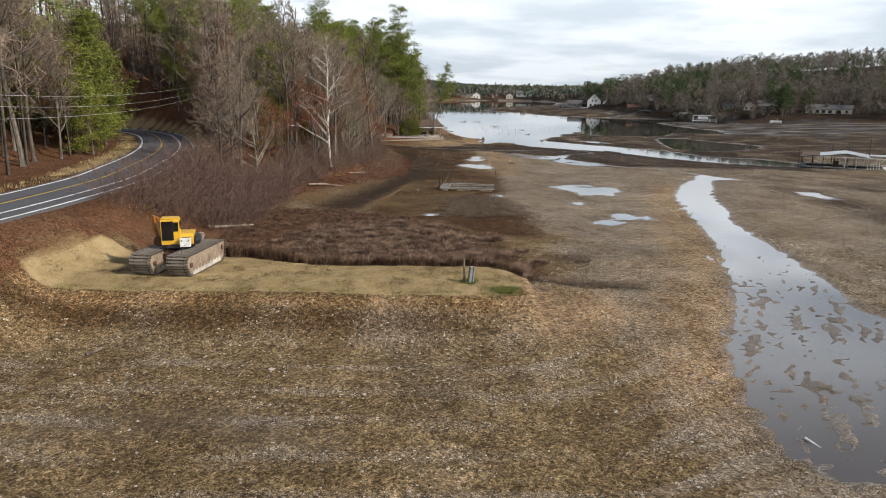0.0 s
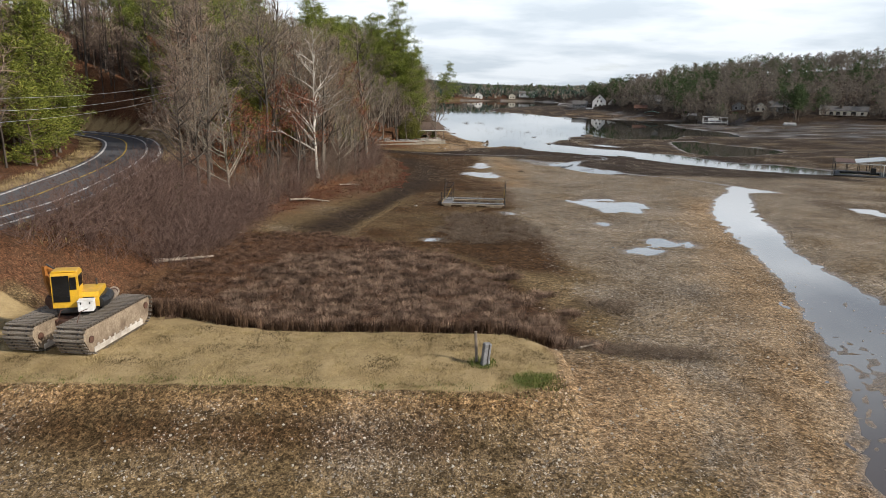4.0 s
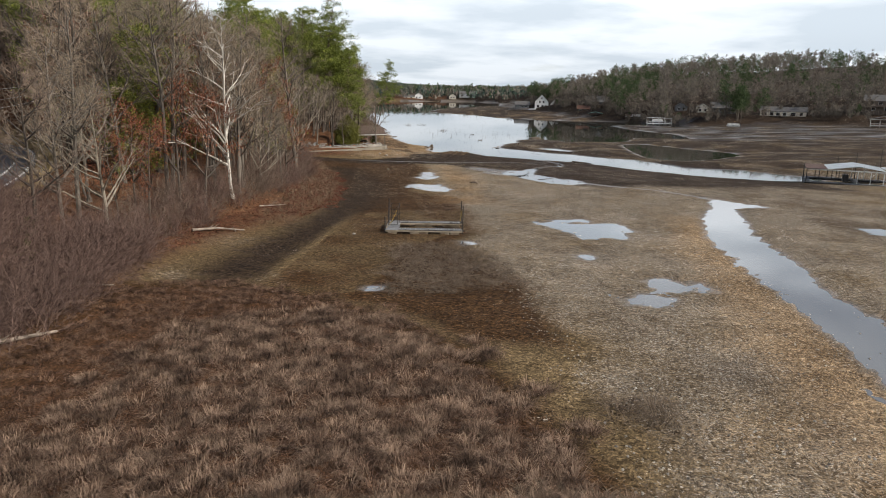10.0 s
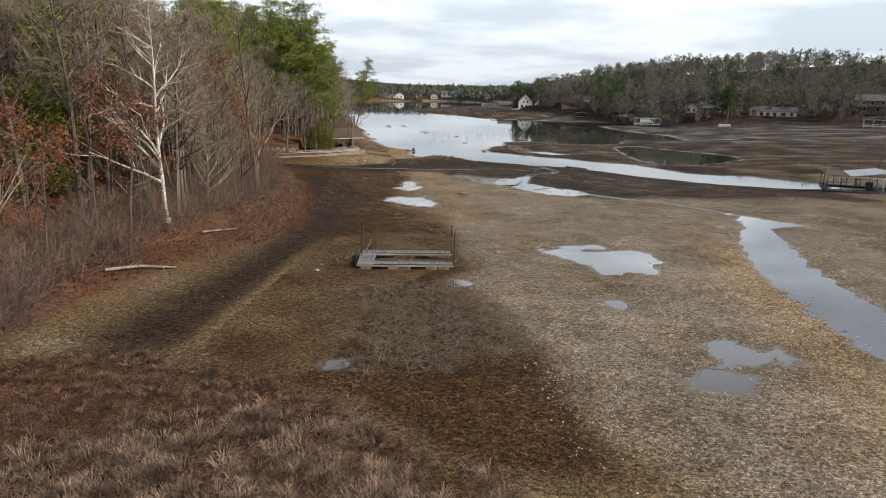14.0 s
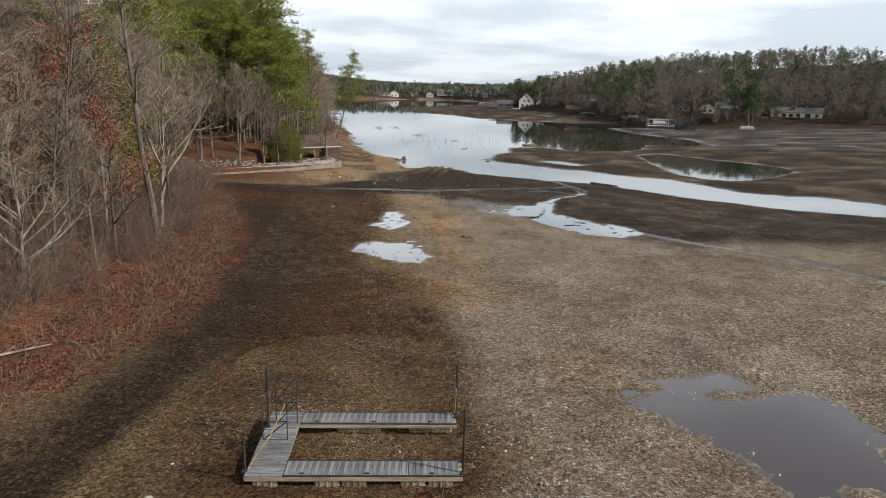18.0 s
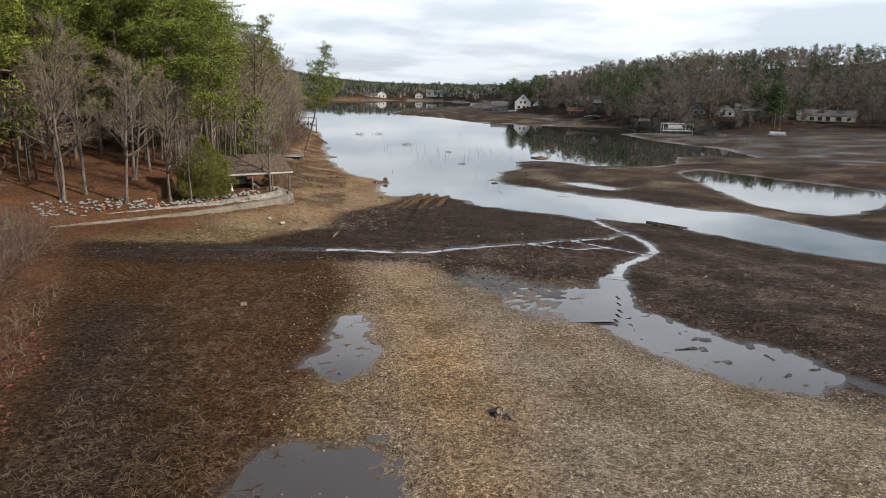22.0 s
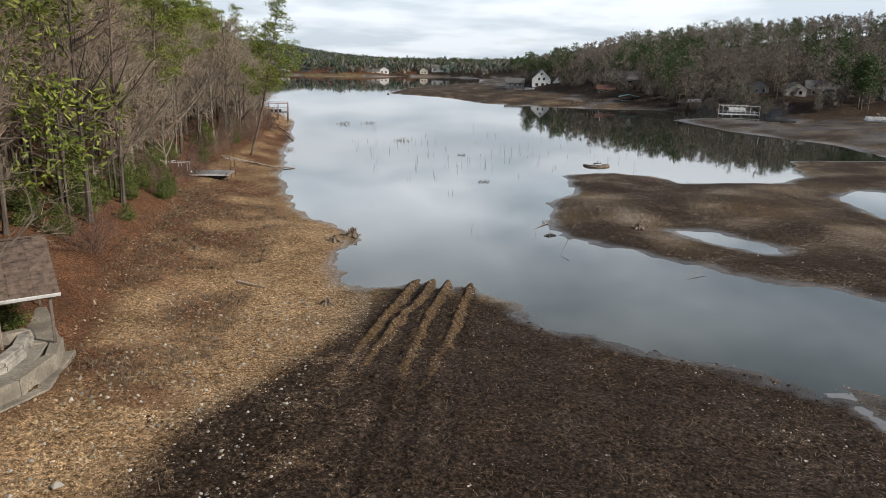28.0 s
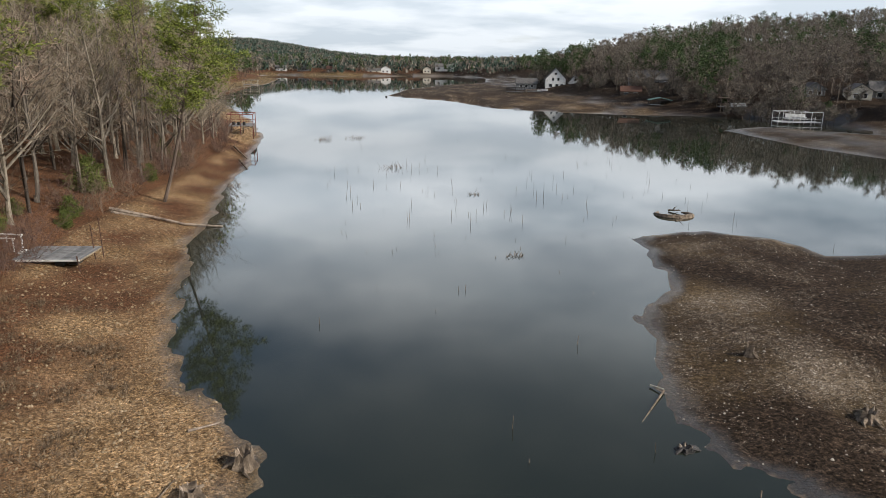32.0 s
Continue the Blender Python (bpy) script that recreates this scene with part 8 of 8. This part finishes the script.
# ---- reeds, grass, gravel and litter ----
def blades(count, pick, m, name, label, high, lean, wide, tuft=1, seed=1, flat=0.0, category="grass", girth=0.1):
    """Many blades in one mesh. pick gives places; high and lean are ranges; girth is the half width of a tuft."""
    rng = np.random.default_rng(seed)
    X, Y = pick(rng, count)
    Z = ground_height(X, Y)
    n = len(X) * tuft
    a = np.repeat(rng.uniform(0, 6.2832, len(X)), tuft) + rng.normal(0, 1.5, n)
    h, l = rng.uniform(*high, n) * np.repeat(rng.uniform(0.75, 1.2, len(X)), tuft), rng.uniform(*lean, n)
    spread_r = girth if tuft > 1 else 0.0
    x, y, z = np.repeat(X, tuft) + np.cos(a) * np.abs(rng.normal(0, spread_r, n)), np.repeat(Y, tuft) + np.sin(a) * np.abs(rng.normal(0, spread_r, n)), np.repeat(Z, tuft)
    dx, dy, nx, ny, up = np.cos(a) * l, np.sin(a) * l, -np.sin(a) * wide, np.cos(a) * wide, z + h * (0.55 + 1.1 * flat)
    V = np.stack([np.stack(p, -1) for p in ((x - nx, y - ny, z - 0.03), (x + nx, y + ny, z - 0.03), (x + dx * 0.45 + nx, y + dy * 0.45 + ny, up), (x + dx * 0.45 - nx, y + dy * 0.45 - ny, up),
                                            (x + dx, y + dy, z + h * (1 - flat)))], 1)
    loops = (np.array([0, 1, 2, 3, 3, 2, 4], np.int32) + 5 * np.arange(n, dtype=np.int32)[:, None]).ravel()
    me = bpy.data.meshes.new(name)
    me.vertices.add(5 * n)
    me.vertices.foreach_set("co", V.ravel())
    me.loops.add(len(loops))
    me.loops.foreach_set("vertex_index", loops)
    me.polygons.add(2 * n)
    me.polygons.foreach_set("loop_start", (np.array([0, 4], np.int32) + 7 * np.arange(n, dtype=np.int32)[:, None]).ravel())
    me.update(calc_edges=True)
    me.materials.append(m)
    return solid(name, me, m, label, category, kind="stuff")


def in_ring(ring, soft=1.0):
    rx, ry = np.array(ring, float).T

    def pick(rnd, count):
        X, Y = rnd.uniform(rx.min() - soft, rx.max() + soft, count * 4), rnd.uniform(ry.min() - soft, ry.max() + soft, count * 4)
        ok = ring_dist(X, Y, ring) + soft * wobble(X, Y, 4, 3) > 0
        return X[ok][:count], Y[ok][:count]

    return pick


def in_box(xa, xb, ya, yb, test=None):
    def pick(rnd, count):
        X, Y = rnd.uniform(xa, xb, count * 5), rnd.uniform(ya, yb, count * 5)
        ok = test(X, Y) if test else np.ones(X.shape, bool)
        return X[ok][:count], Y[ok][:count]

    return pick


REED_CORE = [(-16, 30), (-14, 40), (-11, 50), (-6, 53), (0, 50), (4.6, 45), (7, 37), (8.5, 30)]
blades(800, in_ring(REED_CORE, 1.5), M_REED, "reed_bed", "matted bed of dead grey-brown reeds in tufts", (0.12, 0.4), (0.25, 0.75), 0.0095, 80, 3, 0.35, girth=0.3)
blades(3600, in_ring(REED_BED, 1.5), M_REED_TALL, "reed_bed", "flattened brown reeds and leaves", (0.06, 0.24), (0.25, 0.7), 0.009, 18, 4, 0.35)
blades(1500, in_box(-19.5, 8.5, 27.4, 29.6, lambda x, y: (y > 27.0 + 1.6 * step(-x, 9, 13)) & (y < 28.9 + 1.6 * step(-x, 9, 13) - 0.5 * step(x, 3, 7)) & (x < 5.8 - 0.8 * (y - 27.4))), M_REED_STRIP, "tall_reeds",
       "dense strip of tall red-brown reeds behind the berm", (0.45, 0.8), (0.06, 0.35), 0.008, 28, 5)
blades(420, in_box(-16, 7, 29.2, 31.2), M_REED, "pale_reeds", "pale tufts of dead reeds behind the tall strip", (0.35, 0.75), (0.25, 0.65), 0.008, 34, 6, 0.15)
turf_ok = lambda x, y: (y > 20.9 + 0.25 * np.sin(x * 1.3)) & (y < 27.0 + 2.2 * step(-x, 9, 13)) & (np.hypot(np.maximum(x - 2.2, 0), np.maximum(np.abs(y - 23.9) - 0.2, 0)) < 3.1)
blades(22000, in_box(-24, 5.4, 20.6, 29.4, turf_ok), M_GRASS, "turf", "short straw-coloured winter grass on the berm", (0.025, 0.07), (0.03, 0.12), 0.007, 3, 7)
blades(1500, in_box(-22, 5.4, 20.2, 21.3), M_GRASS_GREEN, "turf_edge", "greener grass along the edge of the berm", (0.03, 0.09), (0.02, 0.1), 0.008, 2, 8)
green_ok = lambda x, y: (((x - 4.2) / 1.0) ** 2 + ((y - 21.8) / 0.7) ** 2 < 1) | (((x - 2.0) / 0.6) ** 2 + ((y - 23.4) / 0.7) ** 2 < 1)
blades(900, in_box(1, 5.6, 20.8, 24.4, green_ok), M_GRASS_GREEN, "green_grass", "patch of bright green grass at the end of the berm", (0.05, 0.13), (0.03, 0.12), 0.010, 2, 9)
verge_ok = lambda x, y: (line_dist(x, y, ROAD) > 3.9) & (line_dist(x, y, ROAD) < 6.3)
blades(9000, in_box(-62, -22, 36, 120, verge_ok), M_GRASS, "verge_grass", "dry yellow grass along the road", (0.12, 0.35), (0.05, 0.25), 0.014, 2, 10)
STRAW_PATCH = [(0.4, 71), (5.5, 72.5), (9, 65), (9.3, 58), (6, 57.6), (2, 56), (0.2, 57), (-0.5, 61)]
blades(800, in_ring(STRAW_PATCH, 1.5), M_BRUSH, "dead_stalks", "tangle of dead stalks and twigs on the mud", (0.04, 0.22), (0.3, 1.2), 0.014, 9, 11, 0.3, "debris")
blades(30, in_box(9.2, 12.0, 36.4, 39.2, lambda x, y: np.hypot(x - 10.6, y - 37.8) < 1.5), M_BRUSH, "brush_heap", "low heap of dead branches on the gravel", (0.1, 0.45), (0.5, 1.5), 0.013, 12, 41, 0.3, "brush", 0.3)
blades(230, in_box(4.5, 14.5, 28.6, 32.2, lambda x, y: np.abs(y - 30.4 + 0.12 * (x - 9)) < 1.5 - 0.1 * (x - 4)), M_BRUSH, "brush_line", "line of dead branches and stalks beyond the end of the reeds", (0.04, 0.24), (0.3, 1.2), 0.010, 16, 42, 0.3, "brush", 0.3)
blades(170, in_box(0, 9.5, 57, 71), M_BRUSH, "brush_line", "scattered dark branches among dead stalks", (0.05, 0.25), (0.5, 1.5), 0.012, 10, 43, 0.3, "brush", 0.35)
blades(1300, in_ring(MUD_BROWN, 1.0), M_STRAW, "dead_stalks", "scattered dead stalks on brown mud", (0.02, 0.07), (0.15, 0.8), 0.010, 2, 12, 0.3, "debris")
blades(1500, in_box(-6, 4, 104, 146), M_STRAW, "dead_stalks", "matted dead stalks on brown mud", (0.02, 0.10), (0.2, 0.8), 0.010, 6, 13, 0.3, "debris")
blades(2600, in_ring(MUD_BLACK, 1.5), M_STRAW, "dead_stalks", "scattered dead stalks on black mud", (0.02, 0.1), (0.1, 0.6), 0.010, 2, 14, 0.3, "debris")
blades(1300, in_box(-13, -5, 66, 150, lambda x, y: np.abs(ring_dist(x, y, INLAND) + 2.2) < 2.5), M_STRAW, "dead_branches", "bleached dead twigs along the foot of the bank", (0.1, 0.5), (0.4, 1.2), 0.012, 4, 15, 0.2, "debris")
blades(900, in_box(3.5, 9.5, 76, 110), M_STRAW, "dead_stalks", "line of dead stalks where mud meets gravel", (0.03, 0.12), (0.2, 0.8), 0.013, 4, 16, 0.3, "debris")
blades(1500, in_box(-8, 6, 160, 250, lambda x, y: (lake_dist(x, y) > 1) & (ring_dist(x, y, INLAND) < 0)), M_STRAW, "dead_stalks", "dry grass and twigs on the gravel shore", (0.04, 0.2), (0.15, 0.6), 0.010, 4, 17, 0.3, "debris")


blades(2600, in_box(-13, -4, 84, 132, lambda x, y: (ring_dist(x, y, INLAND) > -5.5 - 2 * wobble(x, y, 9, 2)) & (ring_dist(x, y, INLAND) < 1.5)), M_RED_LEAF, "fallen_leaves", "drift of red-brown fallen leaves at the foot of the bank", (0.03, 0.09), (0.06, 0.2), 0.045, 5, 18, 0.3, "leaves")
blades(1500, in_box(-24, -8, 62, 90, lambda x, y: np.abs(ring_dist(x, y, INLAND)) < 4), M_RED_LEAF, "fallen_leaves", "drift of red-brown fallen leaves under the trees", (0.03, 0.09), (0.06, 0.2), 0.045, 4, 19, 0.3, "leaves")
blades(1700, in_box(-9, 5, 178, 232, lambda x, y: (lake_dist(x, y) > 2.5) & (ring_dist(x, y, INLAND) < 1) & (wobble(x, y, 11, 5) > -0.1)), M_STRAW, "dry_grass", "matted brown dry grass on the shore", (0.08, 0.3), (0.15, 0.5), 0.011, 9, 20, 0.2)


def pebbles(count, pick, m, name, label, size, seed, flat=0.6):
    """Angular stones half sunk in the ground: a broken ring round a peak."""
    rng = np.random.default_rng(seed)
    X, Y = pick(rng, count)
    n = len(X)
    s = size[0] + (size[1] - size[0]) * rng.random(n) ** 3
    z, a0 = ground_height(X, Y), rng.uniform(0, 6.2832, n)
    V = np.zeros((n, 8, 3))
    for k in range(5):
        a, r = a0 + 1.2566 * k + rng.normal(0, 0.2, n), s * rng.uniform(0.7, 1.25, n)
        V[:, k] = np.stack([X + r * np.cos(a), Y + r * np.sin(a), z - 0.25 * s], -1)
    for k in range(3):
        a, r = a0 + 2.0944 * k + rng.normal(0, 0.3, n), s * rng.uniform(0.35, 0.75, n)
        V[:, 5 + k] = np.stack([X + r * np.cos(a), Y + r * np.sin(a), z + s * flat * rng.uniform(0.6, 1.1, n)], -1)
    tris = ((0, 1, 5), (1, 6, 5), (1, 2, 6), (2, 3, 6), (3, 7, 6), (3, 4, 7), (4, 0, 5), (4, 5, 7), (5, 6, 7))
    loops = (np.array(tris, np.int32).ravel() + 8 * np.arange(n, dtype=np.int32)[:, None]).ravel()
    me = bpy.data.meshes.new(name)
    me.vertices.add(8 * n)
    me.vertices.foreach_set("co", V.ravel())
    me.loops.add(len(loops))
    me.loops.foreach_set("vertex_index", loops)
    me.polygons.add(n * len(tris))
    me.polygons.foreach_set("loop_start", np.arange(0, len(loops), 3, dtype=np.int32))
    me.update(calc_edges=True)
    me.materials.append(m)
    return solid(name, me, m, label, "stones", kind="stuff")


shore_ok = lambda x, y: (lake_dist(x, y) > 0.1) & (ring_dist(x, y, INLAND) < 0.5) & (ring_dist(x, y, MUD_BLACK) < -1)
pebbles(9000, in_box(-9, 11, 158, 262, shore_ok), M_STONE_TAN, "shore_stones", "tan and grey stones of the west shore", (0.03, 0.12), 31)
pebbles(1100, in_box(0, 10, 164, 194, lambda x, y: (lake_dist(x, y) > 0.3) & (ring_dist(x, y, INLAND) < 0)), M_STONE, "shore_stones", "larger pale stones beside the black mud", (0.04, 0.13), 38)
pebbles(3000, in_box(-22, 14, 10, 30, lambda x, y: (ground_height(x, y) < 4.5) & ((y < 20.6) | (x > 4.8)) & (wobble(x, y, 6, 2) > -0.5)), M_STONE, "gravel_stones", "pale stones on the slope of the berm", (0.02, 0.075), 32)
pebbles(9000, in_box(7, 30, 28, 112, lambda x, y: (wobble(x, y, 9, 5) > -0.3) & (x > 8)), M_STONE, "gravel_stones", "pale pebbles on the gravel flat", (0.02, 0.085), 33)
pebbles(6000, in_box(3, 24, 104, 152), M_STONE_TAN, "gravel_stones", "tan pebbles on the gravel ridge", (0.025, 0.1), 34)
pebbles(2200, in_box(30, 62, 165, 255, lambda x, y: lake_dist(x, y) > 0.05), M_STONE, "bar_stones", "pebbles on the mud bar", (0.025, 0.09), 35)
pebbles(3000, in_box(-22, 14, 0, 18), M_STONE, "gravel_stones", "pale pebbles in the dry basin", (0.02, 0.08), 36)
pebbles(900, in_ring(MUD_BLACK, 0.5), M_STONE, "mud_stones", "pale stones and shells on black mud", (0.02, 0.07), 37)

pebbles(4200, in_ring(MUD_BLACK, 1.0), M_CLOD, "mud_clods", "clods of black mud on the lake bed", (0.04, 0.17), 39, 0.5)
pebbles(2200, in_box(-13, 7, 84, 148, lambda x, y: ring_dist(x, y, MUD_BROWN) > -1), M_CLOD, "mud_clods", "clods of brown mud on the lake bed", (0.03, 0.1), 40, 0.5)
